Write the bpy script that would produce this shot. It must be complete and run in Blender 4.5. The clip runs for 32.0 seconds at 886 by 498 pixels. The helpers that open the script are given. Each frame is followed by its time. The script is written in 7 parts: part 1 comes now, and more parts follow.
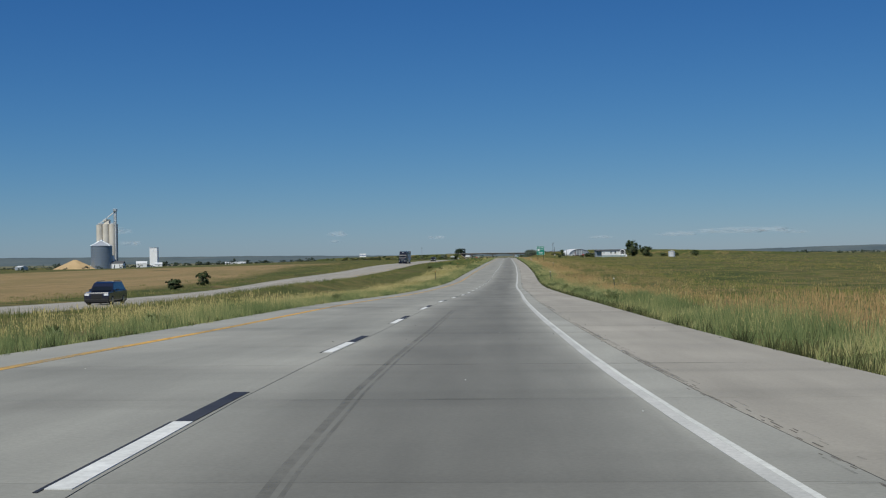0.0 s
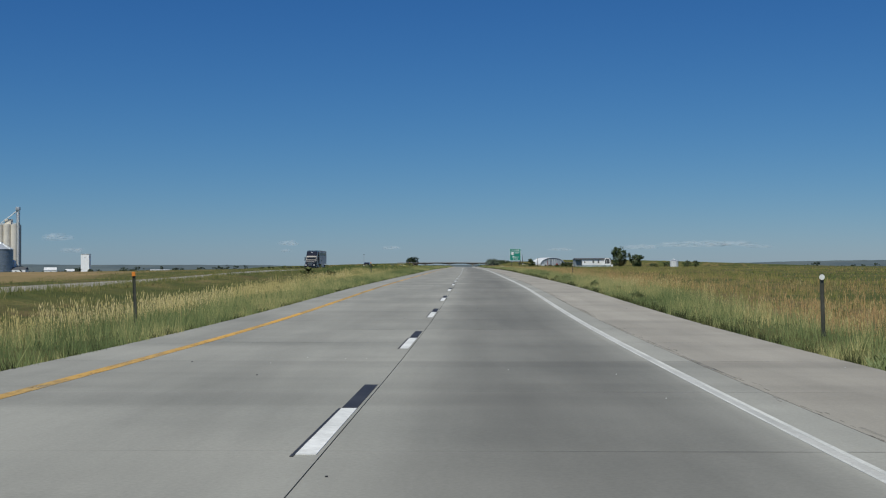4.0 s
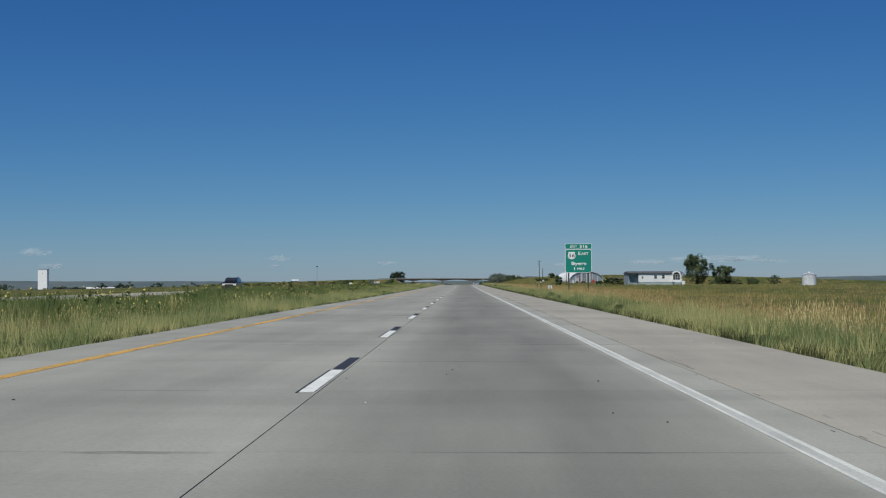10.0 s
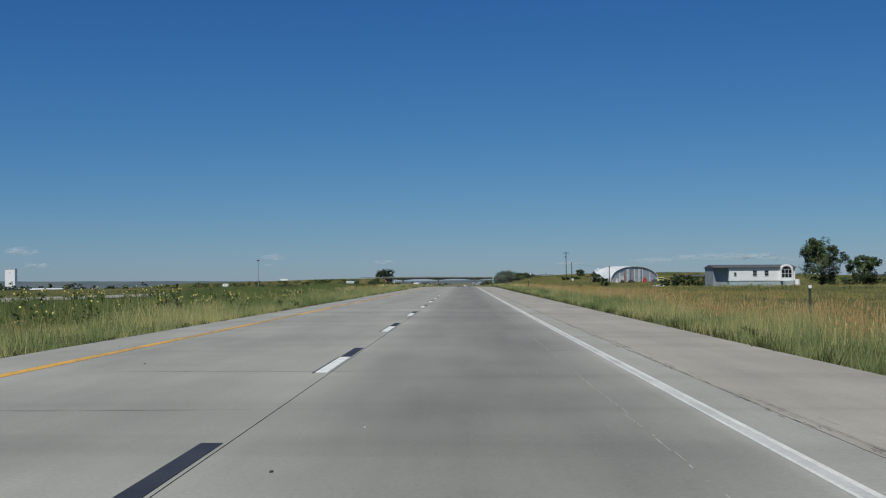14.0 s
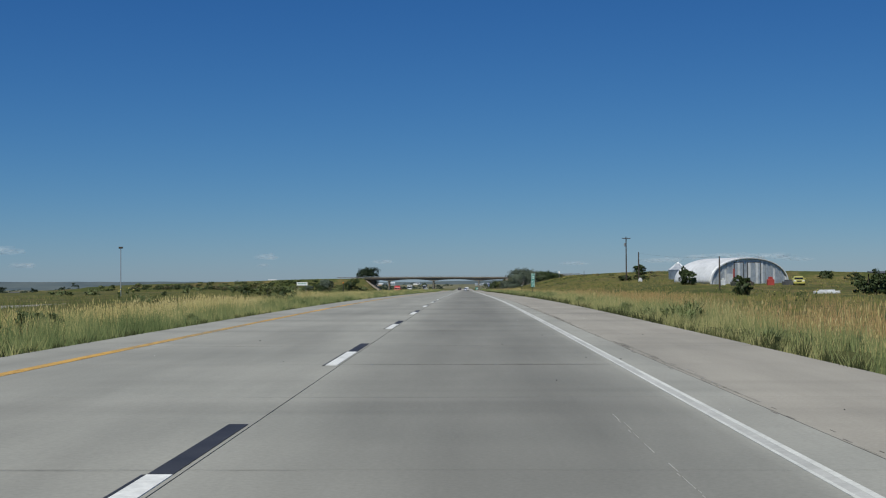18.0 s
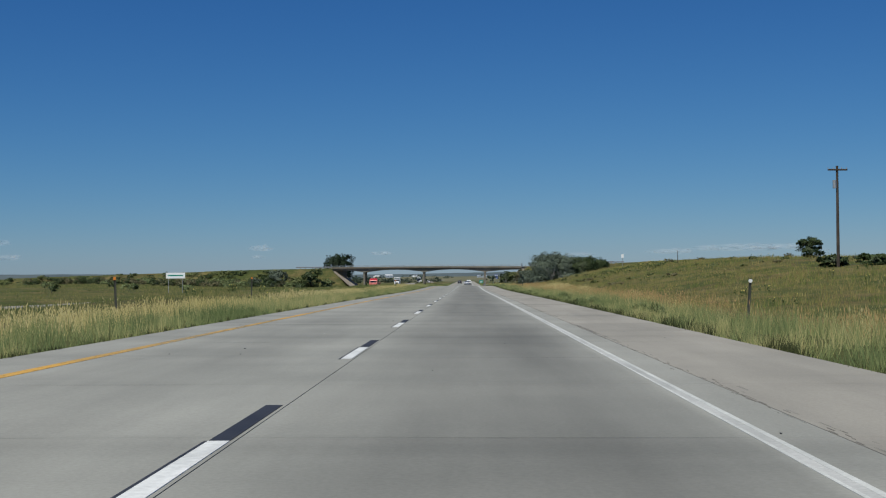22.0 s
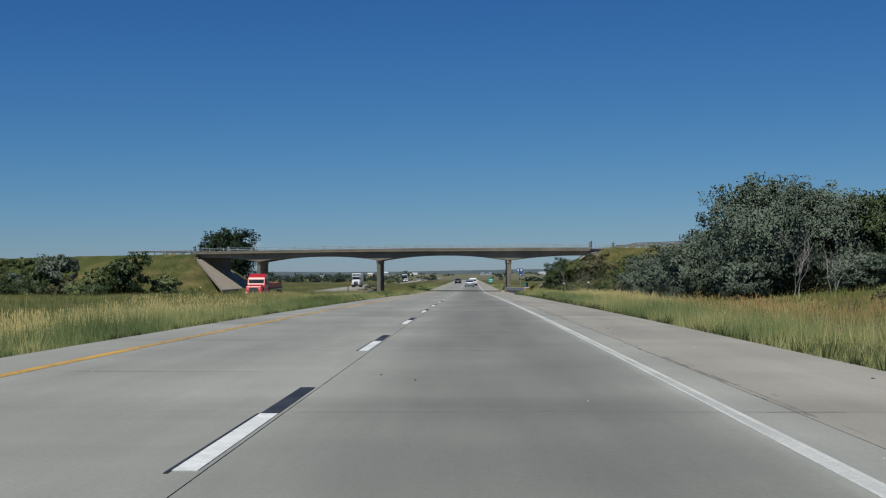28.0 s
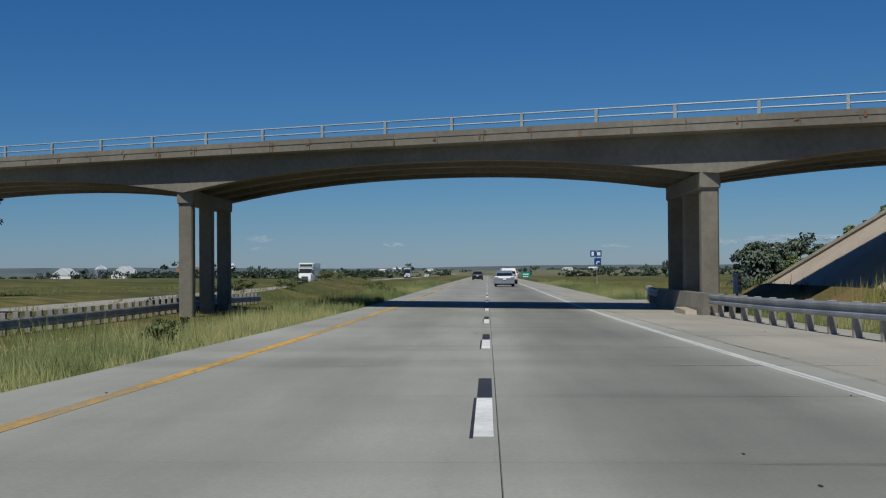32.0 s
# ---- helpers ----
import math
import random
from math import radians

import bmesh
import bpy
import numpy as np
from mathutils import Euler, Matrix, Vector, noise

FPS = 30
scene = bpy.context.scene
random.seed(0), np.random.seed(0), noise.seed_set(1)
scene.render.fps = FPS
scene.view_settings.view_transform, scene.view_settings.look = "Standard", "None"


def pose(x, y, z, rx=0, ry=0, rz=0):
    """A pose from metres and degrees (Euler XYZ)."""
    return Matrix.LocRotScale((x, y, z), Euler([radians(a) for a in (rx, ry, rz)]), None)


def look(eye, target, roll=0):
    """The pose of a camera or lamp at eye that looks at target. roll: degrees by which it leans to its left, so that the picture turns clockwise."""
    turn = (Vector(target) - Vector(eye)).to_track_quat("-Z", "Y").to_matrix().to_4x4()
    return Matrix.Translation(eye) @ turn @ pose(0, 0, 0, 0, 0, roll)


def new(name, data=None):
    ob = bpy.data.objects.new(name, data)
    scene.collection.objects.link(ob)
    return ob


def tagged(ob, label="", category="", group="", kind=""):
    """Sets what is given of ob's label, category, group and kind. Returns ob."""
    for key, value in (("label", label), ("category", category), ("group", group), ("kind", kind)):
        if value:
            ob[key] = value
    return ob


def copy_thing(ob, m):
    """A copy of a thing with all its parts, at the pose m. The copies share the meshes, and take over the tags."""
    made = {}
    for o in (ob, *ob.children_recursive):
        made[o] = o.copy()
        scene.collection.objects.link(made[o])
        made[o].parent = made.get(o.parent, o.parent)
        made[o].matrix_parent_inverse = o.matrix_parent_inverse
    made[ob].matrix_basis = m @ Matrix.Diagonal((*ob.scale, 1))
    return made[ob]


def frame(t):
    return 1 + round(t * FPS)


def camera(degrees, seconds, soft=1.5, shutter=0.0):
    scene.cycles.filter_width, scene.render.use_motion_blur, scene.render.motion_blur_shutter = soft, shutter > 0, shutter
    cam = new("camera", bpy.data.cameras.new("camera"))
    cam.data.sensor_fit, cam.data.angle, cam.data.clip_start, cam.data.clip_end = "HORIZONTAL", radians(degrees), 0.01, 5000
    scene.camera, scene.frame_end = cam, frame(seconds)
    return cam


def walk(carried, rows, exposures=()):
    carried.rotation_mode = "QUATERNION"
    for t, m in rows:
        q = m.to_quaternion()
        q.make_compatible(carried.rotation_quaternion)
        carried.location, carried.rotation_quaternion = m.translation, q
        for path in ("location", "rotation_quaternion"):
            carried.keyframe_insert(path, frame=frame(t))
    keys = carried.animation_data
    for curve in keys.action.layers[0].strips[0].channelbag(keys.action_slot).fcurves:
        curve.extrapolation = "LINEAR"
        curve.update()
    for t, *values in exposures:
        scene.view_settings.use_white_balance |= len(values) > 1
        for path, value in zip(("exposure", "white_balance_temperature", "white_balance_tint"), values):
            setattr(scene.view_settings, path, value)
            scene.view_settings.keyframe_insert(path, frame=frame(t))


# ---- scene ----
cam = camera(37.98, 32.0, soft=1.15)
# seconds, x, y, z, tilt, lean, turn
PATH = [
    (0.0, 1.834, 6.48, 2.964, 90.221, 0.877, 2.876),
    (0.5, 1.024, 25.04, 2.634, 90.271, 0.965, 2.469),
    (1.0, 0.854, 43.21, 2.298, 90.242, 0.865, 2.047),
    (1.5, 0.673, 60.69, 1.996, 90.228, 0.534, 1.734),
    (2.0, 0.554, 78.1, 1.634, 90.261, 0.233, 1.28),
    (2.5, 0.501, 95.99, 1.285, 90.309, 0.204, 1.12),
    (3.0, 0.37, 114.12, 0.989, 90.417, 0.256, 1.022),
    (3.5, 0.173, 132.24, 0.747, 90.565, 0.185, 0.965),
    (5.5, 1.115, 204.49, 0.668, 91.181, 0.417, 0.823),
    (6.0, 1.325, 222.56, 0.776, 91.278, 0.455, 0.901),
    (6.5, 1.439, 240.63, 0.818, 91.43, 0.423, 1.025),
    (7.0, 1.494, 258.6, 0.856, 91.451, 0.395, 1.143),
    (7.5, 1.542, 276.35, 0.903, 91.443, 0.316, 1.218),
    (8.0, 1.554, 294.09, 0.948, 91.44, 0.222, 1.163),
    (8.5, 1.518, 312.04, 0.99, 91.471, 0.25, 1.082),
    (9.0, 1.477, 330.12, 1.026, 91.48, 0.262, 1.047),
    (9.5, 1.461, 348.22, 1.054, 91.486, 0.258, 0.989),
    (10.0, 1.499, 366.22, 1.076, 91.449, 0.265, 0.91),
    (10.5, 1.558, 384.0, 1.091, 91.431, 0.255, 0.943),
    (11.0, 1.542, 401.79, 1.1, 91.403, 0.211, 0.913),
    (11.5, 1.674, 419.78, 1.098, 91.417, 0.266, 0.845),
    (12.0, 1.644, 437.8, 1.09, 91.499, 0.328, 0.817),
    (12.5, 1.637, 455.73, 1.081, 91.406, 0.357, 0.881),
    (13.0, 1.686, 473.65, 1.075, 91.425, 0.37, 1.037),
    (13.5, 1.68, 491.69, 1.075, 91.413, 0.369, 0.97),
    (14.0, 1.666, 509.77, 1.075, 91.422, 0.39, 0.919),
    (14.5, 1.67, 527.86, 1.077, 91.396, 0.373, 0.939),
    (16.5, 1.78, 600.44, 1.121, 91.414, 0.229, 0.988),
    (17.0, 1.75, 618.64, 1.138, 91.466, 0.226, 1.043),
    (17.5, 1.712, 636.87, 1.153, 91.462, 0.279, 1.03),
    (18.0, 1.684, 655.0, 1.176, 91.45, 0.361, 1.005),
    (18.5, 1.695, 672.9, 1.204, 91.458, 0.425, 1.036),
    (19.0, 1.693, 690.74, 1.222, 91.451, 0.486, 1.095),
    (19.5, 1.658, 708.7, 1.216, 91.32, 0.517, 1.076),
    (20.0, 1.637, 726.81, 1.174, 91.221, 0.547, 1.051),
    (20.5, 1.718, 745.04, 1.1, 91.153, 0.548, 1.117),
    (21.0, 1.691, 763.28, 1.005, 91.087, 0.519, 1.183),
    (21.5, 1.636, 781.5, 0.904, 91.126, 0.439, 1.108),
    (22.0, 1.653, 799.81, 0.807, 91.1, 0.436, 1.07),
    (22.5, 1.677, 817.96, 0.711, 91.106, 0.486, 1.09),
    (23.0, 1.683, 836.07, 0.611, 91.094, 0.551, 1.189),
    (23.5, 1.677, 854.25, 0.507, 91.031, 0.512, 1.296),
    (24.0, 1.66, 872.4, 0.401, 91.011, 0.411, 1.269),
    (24.5, 1.658, 890.45, 0.288, 90.998, 0.368, 1.155),
    (25.0, 1.637, 908.5, 0.166, 91.005, 0.36, 1.181),
    (25.5, 1.491, 926.68, 0.045, 91.036, 0.376, 1.18),
    (27.5, 1.653, 999.53, -0.26, 91.044, 0.327, 1.159),
    (28.0, 1.582, 1017.64, -0.319, 91.011, 0.323, 1.179),
    (28.5, 1.587, 1035.54, -0.414, 91.02, 0.243, 1.263),
    (29.0, 1.557, 1053.45, -0.551, 90.971, 0.192, 1.541),
    (29.5, 1.417, 1071.58, -0.719, 90.88, 0.213, 1.819),
    (30.0, 1.165, 1089.72, -0.905, 90.897, 0.248, 1.933),
    (30.5, 0.878, 1107.63, -1.096, 90.796, 0.298, 1.989),
    (31.0, 0.625, 1125.55, -1.292, 90.734, 0.335, 1.974),
    (31.5, 0.375, 1143.69, -1.52, 90.743, 0.387, 2.059),
    (32.0, 0.01, 1162.02, -1.755, 90.873, 0.428, 1.977),
]
walk(cam, [(row[0], pose(*row[1:])) for row in PATH], [(0.0, -0.30), (31.0, -0.30), (32.0, -0.39)])

# ---- light ----
SUN_EL, SUN_AZ = radians(59), radians(205)   # height; bearing from +y, clockwise from above
world = bpy.data.worlds.new("world")
scene.world = world
world.use_nodes = True
wn, wl = world.node_tree.nodes, world.node_tree.links
wn.clear()
w_out = wn.new("ShaderNodeOutputWorld")
w_bg = wn.new("ShaderNodeBackground")
sky = wn.new("ShaderNodeTexSky")
sky.sky_type = "NISHITA"
sky.sun_disc = False
sky.sun_elevation = SUN_EL
sky.sun_rotation = SUN_AZ
sky.altitude = 1600
sky.air_density, sky.dust_density, sky.ozone_density = 1.0, 0.5, 5.0
w_bg.inputs["Strength"].default_value = 0.335
w_tint = wn.new("ShaderNodeMix")
w_tint.data_type, w_tint.blend_type = "RGBA", "MULTIPLY"
w_tint.inputs[0].default_value = 1.0
w_tint.inputs[7].default_value = (0.616, 0.865, 1.267, 1)      # clear, dry air
w_deep = wn.new("ShaderNodeMix")
w_deep.data_type, w_deep.blend_type = "RGBA", "MULTIPLY"
w_deep.inputs[0].default_value = 1.0
w_deep.inputs[7].default_value = (0.19, 0.19, 0.19, 1)
w_split, w_join = wn.new("ShaderNodeSeparateColor"), wn.new("ShaderNodeCombineColor")
wl.new(sky.outputs["Color"], w_deep.inputs[6])
wl.new(w_deep.outputs[2], w_split.inputs[0])
for k, depth in enumerate((1.5, 1.1, 0.8)):      # deepens from the pale horizon to the blue above
    w_pow = wn.new("ShaderNodeMath")
    w_pow.operation = "POWER"
    w_pow.inputs[1].default_value = depth
    wl.new(w_split.outputs[k], w_pow.inputs[0])
    wl.new(w_pow.outputs[0], w_join.inputs[k])
wl.new(w_join.outputs[0], w_tint.inputs[6])
wl.new(w_tint.outputs[2], w_bg.inputs["Color"])
wl.new(w_bg.outputs[0], w_out.inputs["Surface"])

sun_dir = Vector((math.sin(SUN_AZ) * math.cos(SUN_EL), math.cos(SUN_AZ) * math.cos(SUN_EL), math.sin(SUN_EL)))
sun = new("sun", bpy.data.lights.new("sun", "SUN"))
sun.data.energy, sun.data.angle, sun.data.color = 4.85, radians(0.53), (1.0, 0.975, 0.86)
sun.matrix_world = look(sun_dir * 200, (0, 0, 0))
scene.view_settings.exposure = -0.30


# ---- materials ----
def nodes_of(name):
    m = bpy.data.materials.new(name)
    m.use_nodes = True
    return m, m.node_tree.nodes, m.node_tree.links, m.node_tree.nodes["Principled BSDF"]


def noise_node(n, l, vec, scale, detail=4.0, rough=0.55):
    t = n.new("ShaderNodeTexNoise")
    t.inputs["Scale"].default_value, t.inputs["Detail"].default_value, t.inputs["Roughness"].default_value = scale, detail, rough
    l.new(vec, t.inputs["Vector"])
    return t.outputs["Fac"]


def ramp(n, l, fac, stops):
    r = n.new("ShaderNodeValToRGB")
    while len(r.color_ramp.elements) < len(stops):
        r.color_ramp.elements.new(0.5)
    for e, (p, c) in zip(r.color_ramp.elements, stops):
        e.position, e.color = p, (*c, 1) if len(c) == 3 else c
    l.new(fac, r.inputs["Fac"])
    return r.outputs["Color"]


def mixed(n, l, fac, a, b, kind="MIX"):
    m = n.new("ShaderNodeMix")
    m.data_type, m.blend_type = "RGBA", kind
    for v, s in ((fac, m.inputs[0]), (a, m.inputs[6]), (b, m.inputs[7])):
        if isinstance(v, (int, float)):
            s.default_value = v
        elif isinstance(v, tuple):
            s.default_value = (*v, 1)
        else:
            l.new(v, s)
    return m.outputs[2]


def coords(n, space="Object"):
    return n.new("ShaderNodeTexCoord").outputs[space] if space != "World" else n.new("ShaderNodeNewGeometry").outputs["Position"]


def surface(name, a, b, rough=0.7, metal=0.0, coarse=0.6, fine=9.0, bump=0.15, space="World", spec=0.5, vary=0.0):
    """Two colours mixed by coarse stains and fine grain, with a little relief."""
    m, n, l, p = nodes_of(name)
    v = coords(n, space)
    big, small = noise_node(n, l, v, coarse, 5), noise_node(n, l, v, fine, 6, 0.65)
    c = mixed(n, l, ramp(n, l, big, [(0.35, (0, 0, 0)), (0.65, (1, 1, 1))]), a, b)
    g = ramp(n, l, small, [(0.3, (0.82, 0.82, 0.82)), (0.7, (1.12, 1.12, 1.12))])
    c = mixed(n, l, 1.0, c, g, "MULTIPLY")
    if vary:
        o = n.new("ShaderNodeObjectInfo")
        c = mixed(n, l, 1.0, c, ramp(n, l, o.outputs["Random"], [(0, (1 - vary,) * 3), (1, (1 + vary * 0.6,) * 3)]), "MULTIPLY")
    l.new(c, p.inputs["Base Color"])
    p.inputs["Roughness"].default_value, p.inputs["Metallic"].default_value = rough, metal
    p.inputs["Specular IOR Level"].default_value = spec
    if bump:
        bn = n.new("ShaderNodeBump")
        bn.inputs["Strength"].default_value, bn.inputs["Distance"].default_value = bump, 0.02
        l.new(small, bn.inputs["Height"])
        l.new(bn.outputs[0], p.inputs["Normal"])
    return m


def plain(name, c, rough=0.5, metal=0.0, spec=0.5):
    m, n, l, p = nodes_of(name)
    g = noise_node(n, l, coords(n), 14.0, 3)
    k = ramp(n, l, g, [(0.3, tuple(v * 0.88 for v in c)), (0.7, tuple(min(1, v * 1.06) for v in c))])
    l.new(k, p.inputs["Base Color"])
    p.inputs["Roughness"].default_value, p.inputs["Metallic"].default_value = rough, metal
    p.inputs["Specular IOR Level"].default_value = spec
    return m


# ---- the plan: the road's line and rise along y ----
KNOTS = [-25.25, -5.25, 14.75, 34.75, 54.75, 94.75, 134.75, 174.75, 214.75, 254.75, 294.75, 314.75, 394.75, 474.75, 554.75, 634.75, 714.75, 794.75, 874.75, 954.75, 1034.75, 1114.75, 1194.75, 1274.75, 1354.75, 1434.75, 1514.75, 1594.75, 1674.75]
RISE = [2.37, 2.06, 1.76, 1.36, 1.03, 0.23, -0.385, -0.66, -0.395, -0.25, -0.145, -0.08, 0.02, -0.0, 0.01, 0.07, 0.13, -0.24, -0.69, -1.2, -1.49, -2.25, -3.18, -3.42, -3.66, -3.9, -4.14, -4.38, -4.61]
BEND = [2.03, 0.77, -0.53, -0.89, -1.08, -0.98, -0.99, -0.66, -0.34, -0.18, -0.01, 0.01, 0.0, 0.01, 0.0, 0.0, 0.0, 0.0, 0.0, 0.0, 0.0, 0.0, 0.0, 0.0, 0.0, 0.0, 0.0, 0.0, 0.0]
PHASE, DASH, WHITE, MARK = 0.75, 12.192, 3.05, 5.55
FALL = 0.004          # crossfall to the right
LANE, LEFT, SLAB, RIGHT = 3.66, -4.90, 4.20, 6.40
STREAK = 1.05         # a wheel path of the slow lane
_ky, _kz, _kx = np.array(KNOTS, float), np.array(RISE, float), np.array(BEND, float)
# run on at both ends
_ky = np.concatenate([[-400, -120], _ky, [1760, 1900, 2200, 9000]])
_kz = np.concatenate([[_kz[0] + 2.0, _kz[0] + 0.9], _kz, [_kz[-1] - 0.45, _kz[-1] - 0.8, _kz[-1] - 1.0, _kz[-1] - 1.0]])
_kx = np.concatenate([[_kx[0] - 1.5, _kx[0] - 0.2], _kx, [0, 0, 0, 0]])


def hermite(v, y):
    y = np.asarray(y, float)
    m = np.gradient(v, _ky)
    i = np.clip(np.searchsorted(_ky, y) - 1, 0, len(_ky) - 2)
    h = _ky[i + 1] - _ky[i]
    t = np.clip((y - _ky[i]) / h, 0, 1)
    return (2 * t**3 - 3 * t**2 + 1) * v[i] + (t**3 - 2 * t**2 + t) * h * m[i] + (-2 * t**3 + 3 * t**2) * v[i + 1] + (t**3 - t**2) * h * m[i + 1]


def road_z(y):
    return hermite(_kz, y)


def road_x(y):
    return hermite(_kx, y)


def smooth(a, b, v):
    t = np.clip((np.asarray(v, float) - a) / (b - a), 0, 1)
    return t * t * (3 - 2 * t)


def wave(x, y):
    return (np.sin(x * 0.051 + 1.3) * np.sin(y * 0.043) + 0.6 * np.sin(x * 0.13 + y * 0.09) + 0.4 * np.sin(y * 0.21 - x * 0.17)) / 2


# the cross road: its line passes over the bridge at a skew
BR_A, BR_B = Vector((-43.7, 1228.4)), Vector((18.5, 1198.2))
BR_DIR = (BR_B - BR_A).normalized()
BR_NOR = Vector((-BR_DIR.y, BR_DIR.x))     # away from the camera's side
BR_WIDE = 9.6
PAVE_R, PAVE_L = (12.1, 18.9, 1192.5, 1220.0), (-35.5, -42.4, 1210.0, 1238.0)   # foot x, head x, near y, far y
PAVE_FOOT, PAVE_HEAD = -2.85, 1.95


def opp_x(y):
    return -30.5 + 5.5 * smooth(850, 1180, y) - 5.0 * smooth(1250, 1500, y)


def opp_z(y):
    return road_z(y) - 0.60 + 0.55 * smooth(290, 400, y) - 0.45 * smooth(580, 720, y) - 0.2 * smooth(740, 900, y)


def ground_z(x, y):
    """The lie of the land."""
    x, y = np.asarray(x, float), np.asarray(y, float)
    rz, rx = road_z(y), road_x(y)
    u = x - rx
    far = smooth(12, 70, np.abs(u)) 
    z = rz - 0.06 - 0.11 * (1 - smooth(6.6, 7.5, u)) * (u > 0) - 0.30 * smooth(7.2, 13, u) - 0.35 * smooth(5.6, 11, -u) + 0.12 * wave(x, y) * smooth(7, 16, np.abs(u))
    # a low swell along the median
    z = z + 0.66 * np.exp(-((u + 14.5) / 4.6) ** 2) * (smooth(212, 285, y) * (1 - smooth(1110, 1180, y)) + smooth(1246, 1280, y) * (1 - smooth(1600, 1800, y)))
    # the far carriageway lies in its own cutting
    o = np.abs(x - opp_x(y))
    z = z + (opp_z(y) - 0.08 - z) * (1 - smooth(6.5, 11, o))
    z = z + 0.75 * np.exp(-((u + 15.8) / 1.5) ** 2) * smooth(1110, 1170, y) * (1 - smooth(1290, 1340, y))
    z = z + (0.45 + 0.45 * smooth(100, 140, y) * (1 - smooth(170, 205, y))) * np.exp(-((x + 20.2) / 2.5) ** 2) * smooth(66, 115, y) * (1 - smooth(400, 460, y))
    # land levels out away from the road
    level = -0.55 - 1.6 * smooth(900, 1500, y) - 3.2 * smooth(1250, 1900, y) - 1.3 * smooth(40, 600, -u) - 2.6 * smooth(130, 600, u)
    level = level - 4.0 * smooth(70, 380, -u) - 5.0 * smooth(1250, 2300, y) * smooth(100, 500, -u)      # the plain sinks towards the town
    z = z + (level + 0.5 * wave(x * 0.3, y * 0.3) - z) * smooth(45, 140, np.abs(u))
    z = z - 1.95 * smooth(38, 56, -u) * (1 - 0.5 * smooth(90, 320, -u)) * (1 - smooth(300, 430, y))     # a stubble field lies lower
    # rise on the right with the farm buildings, up to the cross road
    z = z + 2.2 * smooth(10, 40, u) * smooth(830, 900, y) * (1 - smooth(1050, 1180, y)) * (1 - smooth(62, 105, u))
    z = z + 2.0 * smooth(9.5, 29, u) * smooth(880, 975, y) * (1 - smooth(1032, 1092, y)) * (1 - smooth(60, 115, u))
    # embankments of the cross road
    px, py = x - BR_A.x, y - BR_A.y
    along = px * BR_DIR.x + py * BR_DIR.y
    across = px * BR_NOR.x + py * BR_NOR.y - BR_WIDE / 2
    length = (BR_B - BR_A).length
    top_r = 2.75 + 2.0 * smooth(0, 70, along - length) - 6.0 * smooth(80, 330, along - length)
    top_l = 2.75 - 1.9 * smooth(10, 130, -along) - 7.0 * smooth(110, 285, -along)
    top = np.where(along > length / 2, top_r, top_l)
    edge = np.where(along > length / 2, x - PAVE_R[1], PAVE_L[1] - x)       # past the top of the paved slope
    side = np.maximum(np.abs(across) - 6.5, 0)
    steep = np.where((along < length / 2) & (across < -4.8), 0.9, 0.69)
    drop_side, drop_end = side * 0.42, np.maximum(-edge, 0) * steep
    bank = top - np.sqrt(drop_side**2 + drop_end**2)
    z = np.where((bank > z) & ((np.abs(u) > 9)), bank, z)
    # keep the earth below the paved slopes
    for foot, head, y0, y1 in (PAVE_R, PAVE_L):
        t = (x - foot) / (head - foot)
        plane = PAVE_FOOT + (PAVE_HEAD - PAVE_FOOT) * t - 0.45
        z = np.where((t > -0.1) & (t < 1.05) & (y > y0 + (y1 - y0) * 0.0) & (y < y1 + 6) & (z > plane), plane, z)
    return z


def h(x, y):
    return float(ground_z(x, y))


# ---- mesh helpers ----
def mesh_of(name, verts, faces, mats=(), smooth_faces=False):
    me = bpy.data.meshes.new(name)
    me.from_pydata([tuple(v) for v in verts], [], faces)
    for m in mats:
        me.materials.append(m)
    if smooth_faces:
        me.shade_smooth()
    me.update()
    return me


def tri_mesh(name, pts, mat, soft=None):
    """A mesh of loose triangles from an (n, 3, 3) array; soft: normals near the upright, or near those given, a little apart."""
    n = len(pts)
    if soft is not None:
        lead = np.tile((0.0, -0.35, 1.0), (n, 1)) if np.isscalar(soft) else soft
        face = np.cross(pts[:, 1] - pts[:, 0], pts[:, 2] - pts[:, 0])
        ref = np.tile((0.0, -1.0, 0.2), (n, 1)) if np.isscalar(soft) else soft
        turn = (face * ref).sum(1) < 0
        pts = np.where(turn[:, None, None], pts[:, ::-1], pts)
        lead = lead + np.random.RandomState(n % 1000).normal(0, 0.38 if np.isscalar(soft) else 0.16, (n, 3))
        lead = lead / np.linalg.norm(lead, axis=1)[:, None]
    me = bpy.data.meshes.new(name)
    me.vertices.add(n * 3)
    me.loops.add(n * 3)
    me.polygons.add(n)
    me.vertices.foreach_set("co", np.ascontiguousarray(pts, np.float32).ravel())
    me.loops.foreach_set("vertex_index", np.arange(n * 3, dtype=np.int32))
    me.polygons.foreach_set("loop_start", np.arange(0, n * 3, 3, dtype=np.int32))
    me.materials.append(mat)
    me.update(calc_edges=True)
    if soft is not None:
        me.normals_split_custom_set_from_vertices(np.repeat(lead, 3, axis=0))
    return me


def part(name, bm, material, parent=None, label="", smooth_faces=False):
    me = bpy.data.meshes.new(name)
    bm.to_mesh(me)
    bm.free()
    for m in (material if isinstance(material, (list, tuple)) else [material]):
        me.materials.append(m)
    if smooth_faces:
        me.shade_smooth()
    ob = new(name, me)
    if parent is not None:
        ob.parent = parent
    if label:
        ob["label"] = label
    return ob


